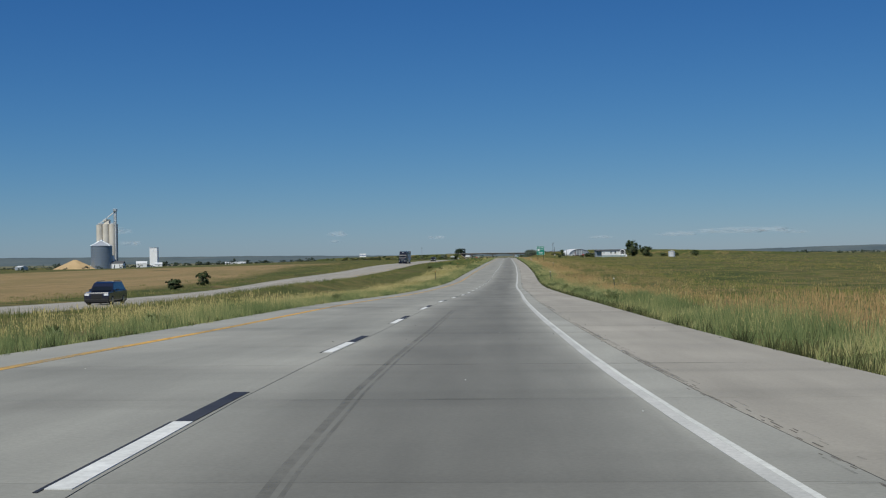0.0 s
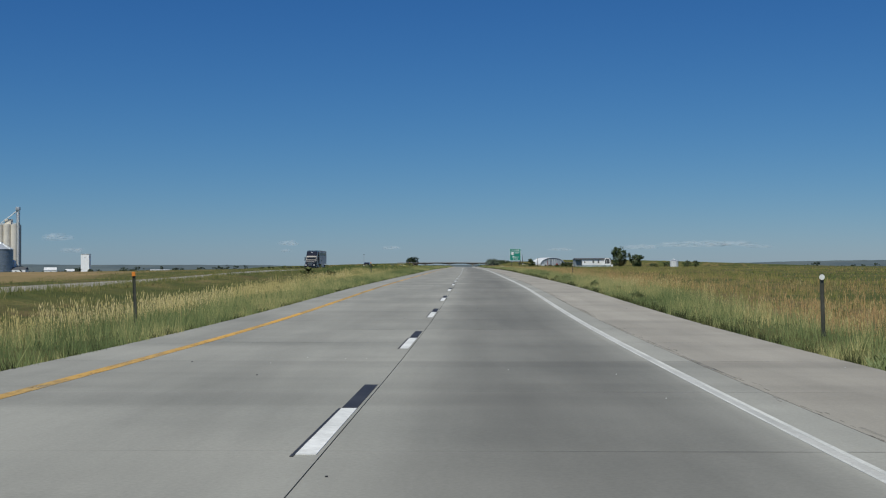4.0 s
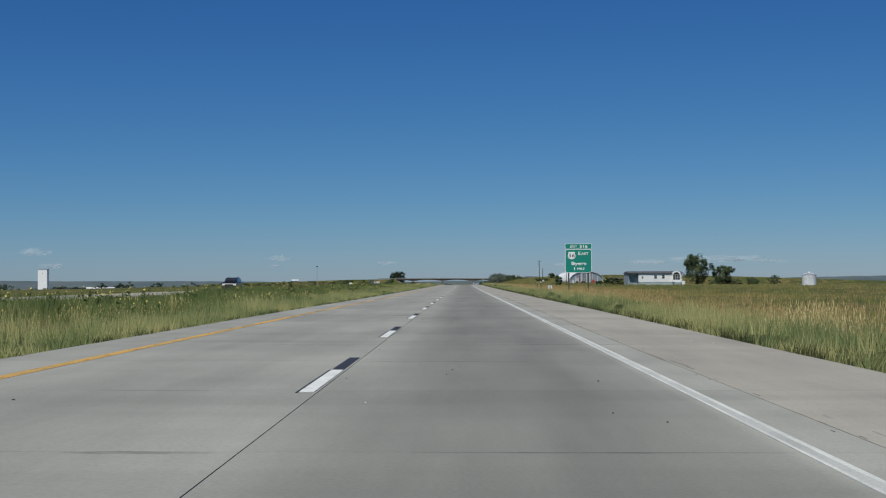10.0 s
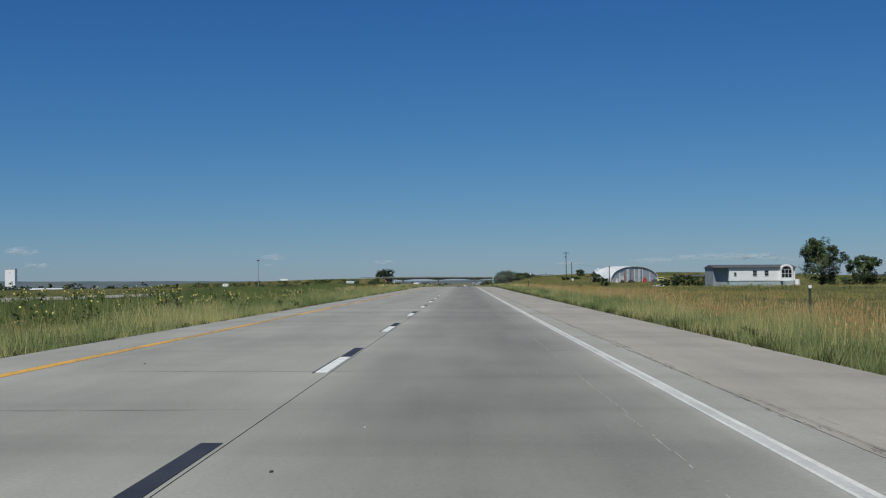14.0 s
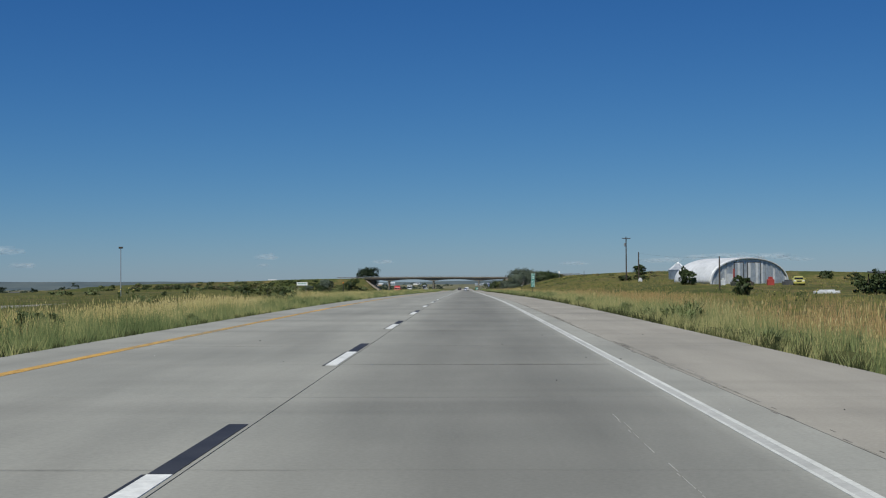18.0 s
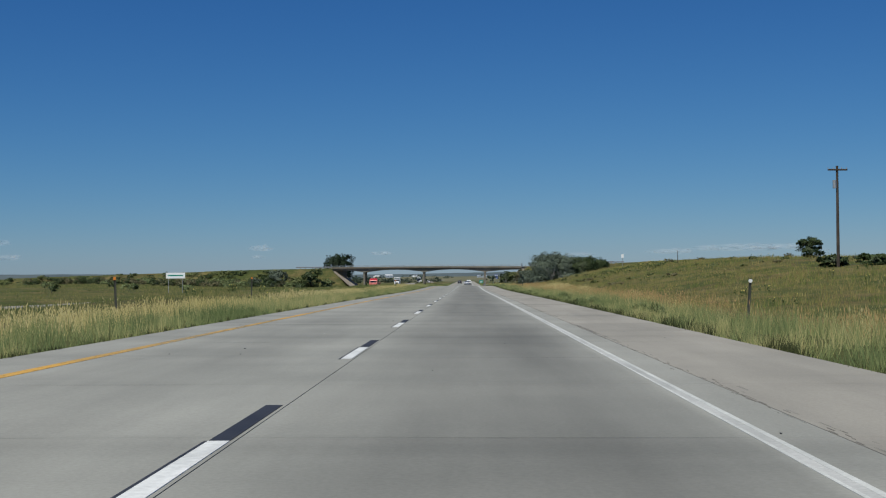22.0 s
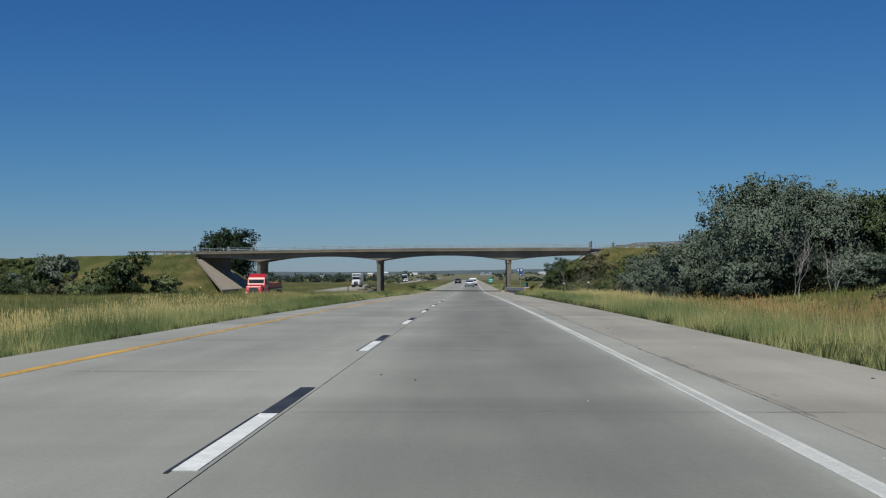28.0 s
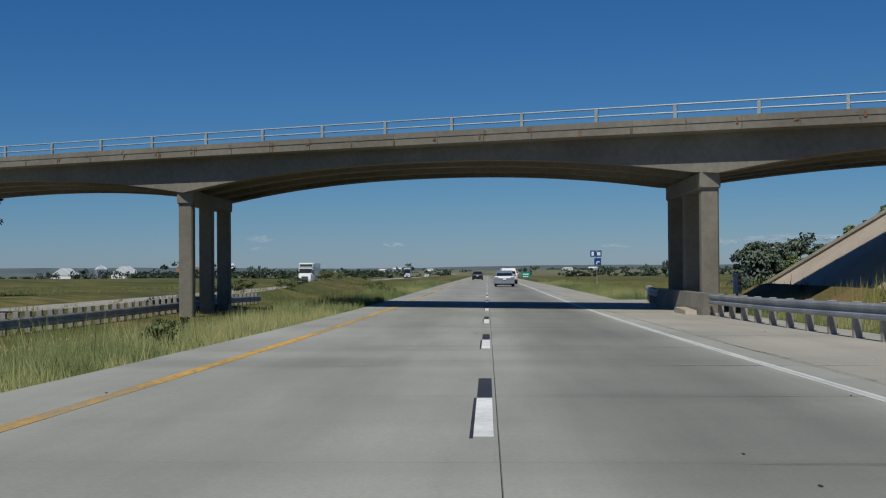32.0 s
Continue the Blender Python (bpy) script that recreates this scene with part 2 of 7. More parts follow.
def box(bm, x0, y0, z0, x1, y1, z1, bevel=0.0, turn=None):
    g = bmesh.ops.create_cube(bm, size=1.0)
    m = Matrix.Translation(((x0 + x1) / 2, (y0 + y1) / 2, (z0 + z1) / 2)) @ Matrix.Diagonal((abs(x1 - x0), abs(y1 - y0), abs(z1 - z0), 1))
    bmesh.ops.transform(bm, matrix=m if turn is None else turn @ m, verts=g["verts"])
    if bevel:
        es = list({e for v in g["verts"] for e in v.link_edges})
        bmesh.ops.bevel(bm, geom=es, offset=bevel, segments=1, affect="EDGES", profile=0.5)
    return bm


def boxed(*a, **k):
    return box(bmesh.new(), *a, **k)


def rod(bm, a, b, r0, r1=None, sides=8):
    a, b = Vector(a), Vector(b)
    d = b - a
    m = Matrix.Translation((a + b) / 2) @ d.to_track_quat("Z", "Y").to_matrix().to_4x4()
    bmesh.ops.create_cone(bm, cap_ends=True, segments=sides, radius1=r0, radius2=r0 if r1 is None else r1, depth=d.length, matrix=m)
    return bm


def rodded(*a, **k):
    return rod(bmesh.new(), *a, **k)


def prism(profile, x0, x1, axis="x"):
    """A profile of (a, b) points swept from x0 to x1 along an axis: x sweeps (y, z), y sweeps (x, z), z sweeps (x, y)."""
    bm = bmesh.new()
    put = {"x": lambda s, a, b: (s, a, b), "y": lambda s, a, b: (a, s, b), "z": lambda s, a, b: (a, b, s)}[axis]
    r0, r1 = [bm.verts.new(put(x0, a, b)) for a, b in profile], [bm.verts.new(put(x1, a, b)) for a, b in profile]
    n = len(profile)
    bm.faces.new(r0)
    bm.faces.new(r1[::-1])
    for i in range(n):
        bm.faces.new((r0[i], r0[(i + 1) % n], r1[(i + 1) % n], r1[i]))
    bmesh.ops.recalc_face_normals(bm, faces=bm.faces)
    return bm


def empty(name, x, y, z, turn=0.0):
    ob = new(name)
    ob.empty_display_size = 0.3
    ob.matrix_world = pose(x, y, z, 0, 0, turn)
    return ob


def words(text, size, mat, parent, x, y, z, wide=None, name="lettering", bold=0.0):
    """Raised letters that face -y, centred on x and standing on z."""
    cu = bpy.data.curves.new(name, "FONT")
    cu.body, cu.size, cu.align_x, cu.extrude, cu.offset = text, size, "CENTER", 0.003, 0.0
    cu.bevel_depth, cu.bevel_resolution = size * bold, 0
    tmp = new(name, cu)
    bpy.context.view_layer.update()
    me = bpy.data.meshes.new_from_object(tmp.evaluated_get(bpy.context.evaluated_depsgraph_get()))
    bpy.data.objects.remove(tmp)
    me.materials.clear()
    me.materials.append(mat)
    if wide:
        have = max(v.co.x for v in me.vertices) - min(v.co.x for v in me.vertices)
        me.transform(Matrix.Diagonal((wide / have, 1, 1, 1)))
    me.transform(pose(0, 0, 0, 90, 0, 0))
    ob = new(name, me)
    ob.parent = parent
    ob.location = (x, y, z)
    return ob

# ---- material list ----
def ground_material():
    m, n, l, p = nodes_of("prairie")
    v = coords(n, "World")
    s = n.new("ShaderNodeVectorMath")
    s.operation = "MULTIPLY"
    s.inputs[1].default_value = (1.0, 0.8, 1.0)
    l.new(v, s.inputs[0])
    broad, mid = noise_node(n, l, s.outputs[0], 0.045, 5, 0.6), noise_node(n, l, s.outputs[0], 0.35, 6, 0.65)
    fine = noise_node(n, l, v, 7.0, 4, 0.7)
    c = ramp(n, l, broad, [(0.32, (0.052, 0.068, 0.022)), (0.44, (0.105, 0.110, 0.038)), (0.52, (0.190, 0.155, 0.066)), (0.57, (0.128, 0.100, 0.048)), (0.62, (0.075, 0.088, 0.030)), (0.70, (0.200, 0.165, 0.075))])
    c = mixed(n, l, ramp(n, l, mid, [(0.40, (0, 0, 0)), (0.60, (0.85, 0.85, 0.85))]), c, (0.062, 0.080, 0.026))
    c = mixed(n, l, 1.0, c, ramp(n, l, fine, [(0.25, (0.45, 0.45, 0.42)), (0.75, (1.35, 1.35, 1.3))]), "MULTIPLY")
    # ploughed and stubble fields on the far left
    sep = n.new("ShaderNodeSeparateXYZ")
    l.new(v, sep.inputs[0])

    def band(sock, a, b, fade):
        up, dn = n.new("ShaderNodeMapRange"), n.new("ShaderNodeMapRange")
        for node, lo, hi in ((up, a, a + fade), (dn, b, b - fade)):
            node.inputs[1].default_value, node.inputs[2].default_value = lo, hi
            l.new(sock, node.inputs[0])
        k = n.new("ShaderNodeMath")
        k.operation = "MULTIPLY"
        l.new(up.outputs[0], k.inputs[0])
        l.new(dn.outputs[0], k.inputs[1])
        return k.outputs[0]
    k = n.new("ShaderNodeMath")
    k.operation = "MULTIPLY"
    l.new(band(sep.outputs[0], -420, -62, 8), k.inputs[0])
    l.new(band(sep.outputs[1], 150, 560, 12), k.inputs[1])
    stub = ramp(n, l, mid, [(0.3, (0.235, 0.165, 0.085)), (0.7, (0.310, 0.225, 0.120))])
    stub = mixed(n, l, ramp(n, l, broad, [(0.40, (0, 0, 0)), (0.62, (0.8, 0.8, 0.8))]), stub, (0.185, 0.150, 0.072))
    rows = n.new("ShaderNodeTexWave")
    rows.bands_direction = "X"
    rows.inputs["Scale"].default_value, rows.inputs["Distortion"].default_value, rows.inputs["Detail"].default_value = 0.16, 2.5, 3.0
    l.new(v, rows.inputs["Vector"])
    stub = mixed(n, l, 0.6, stub, ramp(n, l, rows.outputs["Fac"], [(0.2, (0.86, 0.86, 0.84)), (0.7, (1.08, 1.08, 1.06))]), "MULTIPLY")
    stub = mixed(n, l, 0.8, stub, ramp(n, l, fine, [(0.25, (0.75, 0.75, 0.73)), (0.75, (1.2, 1.2, 1.18))]), "MULTIPLY")
    ragged = mixed(n, l, 1.0, k.outputs[0], ramp(n, l, broad, [(0.28, (0.25, 0.25, 0.25)), (0.42, (1, 1, 1))]), "MULTIPLY")
    c = mixed(n, l, ragged, c, stub)
    # green verge strips beside the pavement, darkened for shade between blades; seed-grass strips behind them
    for lo, hi, tone in ((9.2, 14.5, [(0.35, (0.095, 0.090, 0.036)), (0.55, (0.170, 0.125, 0.062))]), (-12.0, -7.0, [(0.35, (0.080, 0.088, 0.034)), (0.55, (0.150, 0.130, 0.058))]), (6.0, 9.9, [(0.35, (0.058, 0.070, 0.026)), (0.65, (0.105, 0.108, 0.042))]), (-8.2, -4.5, [(0.35, (0.065, 0.078, 0.030)), (0.65, (0.115, 0.118, 0.046))])):
        c = mixed(n, l, band(sep.outputs[0], lo, hi, 0.7), c, mixed(n, l, 1.0, ramp(n, l, mid, tone), ramp(n, l, fine, [(0.25, (0.6, 0.6, 0.57)), (0.75, (1.25, 1.25, 1.2))]), "MULTIPLY"))
    far = band(sep.outputs[1], 1500, 99000, 600)
    c = mixed(n, l, far, c, ramp(n, l, broad, [(0.4, (0.10, 0.115, 0.07)), (0.6, (0.20, 0.18, 0.11))]))
    l.new(c, p.inputs["Base Color"])
    p.inputs["Roughness"].default_value = 0.95
    p.inputs["Specular IOR Level"].default_value = 0.1
    b = n.new("ShaderNodeBump")
    b.inputs["Strength"].default_value, b.inputs["Distance"].default_value = 0.6, 0.08
    l.new(fine, b.inputs["Height"])
    l.new(b.outputs[0], p.inputs["Normal"])
    return m


def concrete_material(name, a, b, worn=False):
    m, n, l, p = nodes_of(name)
    v = coords(n, "World")
    s = n.new("ShaderNodeVectorMath")
    s.operation = "MULTIPLY"
    s.inputs[1].default_value = (1.0, 0.10, 1.0)
    l.new(v, s.inputs[0])
    streak, patch, grain = noise_node(n, l, s.outputs[0], 1.1, 5, 0.6), noise_node(n, l, v, 0.22, 4), noise_node(n, l, v, 30.0, 4, 0.7)
    sx = n.new("ShaderNodeVectorMath")
    sx.operation = "MULTIPLY"
    sx.inputs[1].default_value = (0.12, 1.0, 1.0)
    l.new(v, sx.inputs[0])
    cross = noise_node(n, l, sx.outputs[0], 0.42, 3)
    c = mixed(n, l, ramp(n, l, patch, [(0.35, (0, 0, 0)), (0.65, (1, 1, 1))]), a, b)
    c = mixed(n, l, 0.8, c, ramp(n, l, streak, [(0.3, (0.82, 0.82, 0.82)), (0.7, (1.10, 1.10, 1.10))]), "MULTIPLY")
    c = mixed(n, l, 0.9, c, ramp(n, l, cross, [(0.33, (0.86, 0.86, 0.86)), (0.46, (1.0, 1.0, 1.0)), (0.7, (1.04, 1.04, 1.04))]), "MULTIPLY")
    c = mixed(n, l, 0.7, c, ramp(n, l, grain, [(0.3, (0.84, 0.84, 0.84)), (0.7, (1.12, 1.12, 1.12))]), "MULTIPLY")
    o = n.new("ShaderNodeObjectInfo")
    if worn:
        # tyre-dark wheel tracks and the oil line between them
        sep = n.new("ShaderNodeSeparateXYZ")
        l.new(v, sep.inputs[0])
        w = ramp(n, l, sep.outputs[0], [(0.0, (1.02, 1.02, 1.02)), (1.0, (1, 1, 1))])
        mr = n.new("ShaderNodeMapRange")
        mr.inputs[1].default_value, mr.inputs[2].default_value = -3.66, 3.66
        across = n.new("ShaderNodeAttribute")
        across.attribute_name = "across"
        l.new(across.outputs["Fac"], mr.inputs[0])
        rub = ramp(n, l, mr.outputs[0], [(0.0, (1, 1, 1)), (0.12, (0.95,) * 3), (0.27, (0.89,) * 3), (0.40, (0.97,) * 3), (0.50, (1.0,) * 3), (0.55, (0.93,) * 3), (0.60, (0.77,) * 3), (0.66, (0.67,) * 3), (0.75, (0.64,) * 3), (0.86, (0.615,) * 3), (0.94, (0.76,) * 3), (0.975, (0.86,) * 3), (0.99, (1.08,) * 3)])
        # the first stretch of the slow lane is more worn
        ym = n.new("ShaderNodeMapRange")
        ym.inputs[1].default_value, ym.inputs[2].default_value = 260, 90
        l.new(sep.outputs[1], ym.inputs[0])
        old = ramp(n, l, mr.outputs[0], [(0.50, (1, 1, 1)), (0.58, (0.90,) * 3), (0.68, (0.86,) * 3), (0.86, (0.86,) * 3), (0.97, (1, 1, 1))])
        rub = mixed(n, l, ym.outputs[0], rub, mixed(n, l, 1.0, rub, old, "MULTIPLY"))
        soft = noise_node(n, l, s.outputs[0], 0.5, 3)
        c = mixed(n, l, ramp(n, l, soft, [(0.25, (0.72, 0.72, 0.72)), (0.65, (1, 1, 1))]), c, mixed(n, l, 1.0, c, rub, "MULTIPLY"))
    c = mixed(n, l, 1.0, c, ramp(n, l, o.outputs["Random"], [(0, (0.96, 0.96, 0.96)), (1, (1.03, 1.03, 1.03))]), "MULTIPLY")
    l.new(c, p.inputs["Base Color"])
    p.inputs["Roughness"].default_value = 0.82
    p.inputs["Specular IOR Level"].default_value = 0.3
    bn = n.new("ShaderNodeBump")
    bn.inputs["Strength"].default_value, bn.inputs["Distance"].default_value = 0.25, 0.004
    l.new(grain, bn.inputs["Height"])
    l.new(bn.outputs[0], p.inputs["Normal"])
    return m


M_GROUND = ground_material()
M_LANE = concrete_material("lane_concrete", (0.262, 0.263, 0.234), (0.318, 0.316, 0.280), True)
M_SHOULDER = concrete_material("shoulder_concrete", (0.300, 0.284, 0.243), (0.352, 0.330, 0.282))
M_JOINT = surface("joint_sealant", (0.10, 0.098, 0.085), (0.17, 0.165, 0.15), 0.9, bump=0)
M_SHADED_SOIL = surface("shade_darkened_soil", (0.035, 0.032, 0.022), (0.075, 0.070, 0.042), 0.95, coarse=2.0, fine=16)
M_WHITE = surface("white_road_paint", (0.62, 0.63, 0.60), (0.78, 0.79, 0.76), 0.6, coarse=1.5, fine=14)
M_FRESH = surface("fresh_edge_paint", (0.50, 0.51, 0.48), (0.64, 0.65, 0.61), 0.7, coarse=0.9, fine=22)
M_EDGE = surface("worn_white_paint", (0.38, 0.385, 0.36), (0.54, 0.54, 0.51), 0.7, coarse=0.5, fine=26)
M_BLACK = surface("black_contrast_paint", (0.022, 0.022, 0.024), (0.04, 0.04, 0.042), 0.6, coarse=1.5, fine=14)
def worn_yellow():
    """Yellow paint that is worn through to the concrete in patches."""
    m, n, l, p = nodes_of("yellow_road_paint")
    v = coords(n, "World")
    s = n.new("ShaderNodeVectorMath")
    s.operation = "MULTIPLY"
    s.inputs[1].default_value = (1.0, 0.25, 1.0)
    l.new(v, s.inputs[0])
    broad, chips = noise_node(n, l, s.outputs[0], 0.7, 3), noise_node(n, l, s.outputs[0], 9.0, 6, 0.7)
    l.new(ramp(n, l, broad, [(0.35, (0.60, 0.33, 0.055)), (0.65, (0.50, 0.33, 0.11))]), p.inputs["Base Color"])
    gap = mixed(n, l, ramp(n, l, broad, [(0.42, (0, 0, 0)), (0.66, (0.75, 0.75, 0.75))]), ramp(n, l, chips, [(0.30, (0.35,) * 3), (0.46, (1, 1, 1))]), ramp(n, l, chips, [(0.46, (0.15,) * 3), (0.64, (0.85,) * 3)]))
    l.new(gap, p.inputs["Alpha"])
    p.inputs["Roughness"].default_value = 0.75
    return m


M_YELLOW = worn_yellow()
M_TAR = surface("crack_tar", (0.13, 0.12, 0.10), (0.22, 0.20, 0.175), 0.85, coarse=2, fine=12)
M_BRIDGE = surface("bridge_concrete", (0.160, 0.146, 0.118), (0.225, 0.207, 0.170), 0.85, coarse=0.35, fine=5)
M_PAVING = surface("slope_paving", (0.34, 0.285, 0.225), (0.40, 0.34, 0.27), 0.9, coarse=0.5, fine=6)
M_RAIL = surface("pale_rail_paint", (0.27, 0.33, 0.37), (0.38, 0.44, 0.47), 0.5, 0.1, 1.5, 12, 0.05)
M_RUST = surface("rust_stain", (0.16, 0.075, 0.04), (0.24, 0.13, 0.08), 0.9, coarse=3, fine=14)
M_GALV = surface("galvanised_steel", (0.40, 0.42, 0.44), (0.55, 0.57, 0.58), 0.45, 0.6, 1.2, 12, 0.05)
M_WEATHER = surface("weathered_steel", (0.30, 0.31, 0.31), (0.42, 0.43, 0.43), 0.55, 0.5, 1.2, 12, 0.05)
M_POSTWOOD = surface("weathered_post_wood", (0.22, 0.20, 0.17), (0.34, 0.31, 0.27), 0.9, coarse=1.5, fine=16)
M_DARKWOOD = surface("dark_pole_wood", (0.045, 0.035, 0.028), (0.085, 0.065, 0.05), 0.9, coarse=1.5, fine=16)

# ---- ground: one sheet to the horizon ----
def ground():
    def steps(*spans):
        out = []
        for a, b, d in spans:
            out += list(np.arange(a, b, d))
        return np.array(out)
    xs = steps((-4800, -1200, 300), (-1200, -300, 60), (-300, -90, 14), (-90, -44, 4), (-44, -12, 1.6), (-12, -5.2, 0.8), (-5.0, 6.6, 11.49), (6.58, 14, 0.8), (14, 60, 2.2), (60, 130, 5), (130, 400, 18), (400, 1200, 80), (1200, 4801, 300))
    ys = steps((-300, -60, 20), (-60, 880, 5), (880, 1300, 2.5), (1300, 1700, 12), (1700, 2600, 45), (2600, 5200, 260))
    X, Y = np.meshgrid(xs, ys)
    bent = np.where(np.abs(X) < 60, X + road_x(Y) * (1 - smooth(12, 60, np.abs(X))), X)
    Z = ground_z(bent, Y)
    Z = np.where((X > -5.1) & (X < 6.6), road_z(Y) - 0.3, Z)
    nx, ny = len(xs), len(ys)
    v = np.stack([bent, Y, Z], -1).reshape(-1, 3)
    f = [(j * nx + i, j * nx + i + 1, (j + 1) * nx + i + 1, (j + 1) * nx + i) for j in range(ny - 1) for i in range(nx - 1)]
    ob = new("ground", mesh_of("ground", v.tolist(), f, [M_GROUND], True))
    tagged(ob, "rolling dry prairie and fields of green and straw grass", "ground", kind="structure")
    return ob


ground()


# ---- the road ----
def ribbon(y0, y1, x0, x1, lift, thick, step=None, xf=road_x, zf=road_z, fall=FALL, taper=0.0):
    """Vertices and faces of a slab that follows the road between offsets x0 and x1."""
    n = max(1, int(round((y1 - y0) / (step or (y1 - y0)))))
    ys = np.linspace(y0, y1, n + 1)
    cx, cz = xf(ys), zf(ys)
    v, f = [], []
    for y, c, z in zip(ys, cx, cz):
        for dx, low in ((x0, 0), (x1, 0), (x1, 1), (x0, 1)):
            v.append((c + dx, y, z - fall * dx + lift - (thick if low else 0)))
    for k in range(n):
        a, b = 4 * k, 4 * k + 4
        f += [(a, a + 1, b + 1, b), (a + 1, a + 2, b + 2, b + 1), (a + 3, a, b, b + 3)]
    f += [(0, 3, 2, 1), (4 * n, 4 * n + 1, 4 * n + 2, 4 * n + 3)]
    return v, f


def with_offset(me, v):
    """Keep each vertex's distance from the road's middle line, for the wheel tracks."""
    v = np.array(v)
    me.attributes.new("across", "FLOAT", "POINT").data.foreach_set("value", (v[:, 0] - road_x(v[:, 1])).astype(np.float32))
    return me


def joined(name, pieces, mats, parent=None, label=""):
    v, f = [], []
    for pv, pf in pieces:
        k = len(v)
        v += pv
        f += [tuple(i + k for i in q) for q in pf]
    ob = new(name, with_offset(mesh_of(name, v, f, mats), v))
    if parent:
        ob.parent = parent
    if label:
        ob["label"] = label
    return ob


Y0, Y1 = -60.0, 1750.0      # ends of the built road
road = joined("road", [ribbon(Y0, Y1, LEFT, RIGHT, -0.022, 0.26, 6.0)], [M_JOINT])
tagged(road, "grey concrete highway with worn wheel tracks and sealed joints", "road", kind="structure")
SLAB_L = 4.572
COLS = ((LEFT, 0.075, M_LANE, "lane_slab"), (0.085, SLAB, M_LANE, "lane_slab"), (SLAB + 0.010, RIGHT, M_SHOULDER, "shoulder_slab"))
far_lane, far_shoulder = [], []
k = 0
y = Y0
SLABS = []
while y < Y1 - SLAB_L:
    for x0, x1, m, name in COLS:
        piece = ribbon(y + 0.004, y + SLAB_L - 0.004, x0, x1, 0.0, 0.06)
        if 0 <= y < 447:
            SLABS.append((piece, m, name))
        else:
            (far_shoulder if m is M_SHOULDER else far_lane).append(piece)
    y += SLAB_L
tagged(joined("lane_slabs", far_lane, [M_LANE], road), kind="stuff")
tagged(joined("shoulder_slabs", far_shoulder, [M_SHOULDER], road), kind="stuff")
joined("white_edge_line", [ribbon(Y0, Y1, LANE - 0.060, LANE + 0.092, 0.003, 0.003, 4.0)], [M_EDGE], road, "worn white edge line")
joined("fresh_edge_paint", [ribbon(Y0, Y1, LANE + 0.042, LANE + 0.090, 0.0045, 0.002, 4.0), ribbon(150, Y1, LANE - 0.058, LANE - 0.030, 0.0045, 0.002, 4.0)], [M_FRESH], road, "brighter strips of fresh paint along the edge line")
joined("yellow_edge_line", [ribbon(Y0, Y1, -LANE - 0.105, -LANE + 0.080, 0.004, 0.004, 4.0)], [M_YELLOW], road, "worn yellow edge line")
kdash = int((Y0 - PHASE) // DASH) + 1
while PHASE + kdash * DASH < 1500:
    y = PHASE + kdash * DASH
    joined("white_dash", [ribbon(y, y + WHITE, -0.10, 0.045, 0.006, 0.006)], [M_WHITE], road)
    joined("black_dash", [ribbon(y + WHITE + 0.02, y + MARK, -0.10, 0.045, 0.005, 0.005)], [M_BLACK], road)
    joined("black_border", [ribbon(y - 0.1, y + WHITE, -0.128, -0.103, 0.005, 0.005)], [M_BLACK], road)
    kdash += 1
joined("shoulder_apron", [ribbon(1160, 1226, RIGHT + 0.006, 8.05, -0.004, 0.3, 3.0)], [M_SHOULDER], road, "dusty concrete apron below the guard rail")
# ragged sealant and scuffs along the shoulder joint
rng = random.Random(4)
bits = []
for k in range(6500):
    yy = rng.uniform(Y0, 1330)
    if math.sin(yy * 0.11) + math.sin(yy * 0.047 + 1) + rng.uniform(-1, 1) < 0:
        continue
    a = rng.gauss(0.03, 0.035) + 0.03 * math.sin(yy * 1.3)
    bits.append(ribbon(yy, yy + rng.uniform(0.04, 0.25), SLAB + a, SLAB + a + rng.uniform(0.003, 0.011), 0.003, 0.003))
tagged(joined("shoulder_scuff", bits, [M_TAR], road), kind="stuff")
M_CHALK = surface("chalky_scratch", (0.32, 0.315, 0.29), (0.46, 0.455, 0.42), 0.9, coarse=2, fine=12)
# a thin broken chalky scratch along the slow lane
bits = []
yy = 440.0
while yy < 665:
    L = rng.uniform(0.05, 0.5)
    u = 3.0 - 0.0008 * (yy - 485) - float(road_x(yy)) + rng.gauss(0, 0.008)
    if rng.random() < 0.7:
        bits.append(ribbon(yy, yy + L, u, u + rng.uniform(0.003, 0.007), 0.0028, 0.003))
    yy += L * rng.uniform(1.0, 1.5)
tagged(joined("chalk_scratch", bits, [M_CHALK], road), kind="stuff")
# soil along the pavement's right edge, coloured darker for the overhanging grass's shade
tagged(joined("verge_soil", [ribbon(Y0, 1159.9, RIGHT + 0.004, RIGHT + 0.30, -0.125, 0.1, 6.0)], [M_SHADED_SOIL], road), kind="stuff")


def lens(y, x0, x1, half, lift, rng):
    """A flat smear across the road that thins out to both ends."""
    v, f = [], []
    n = 8
    for k in range(n + 1):
        t = k / n
        x = x0 + (x1 - x0) * t
        w = half * math.sin(math.pi * t) ** 0.6 * rng.uniform(0.6, 1.1) + 0.002
        m = y + rng.uniform(-0.2, 0.2) * half
        for yy in (m - w, m + w):
            v.append((float(road_x(yy)) + x, yy, float(road_z(yy)) - FALL * x + lift))
    for k in range(n):
        f.append((2 * k, 2 * k + 2, 2 * k + 3, 2 * k + 1))
    return v, f


def smear_material():
    m, n, l, p = nodes_of("tyre_rubber_smear")
    v = coords(n, "World")
    p.inputs["Base Color"].default_value = (0.06, 0.06, 0.054, 1)
    p.inputs["Roughness"].default_value = 0.85
    l.new(ramp(n, l, noise_node(n, l, v, 2.2, 5, 0.6), [(0.30, (0.02,) * 3), (0.72, (0.30,) * 3)]), p.inputs["Alpha"])
    return m


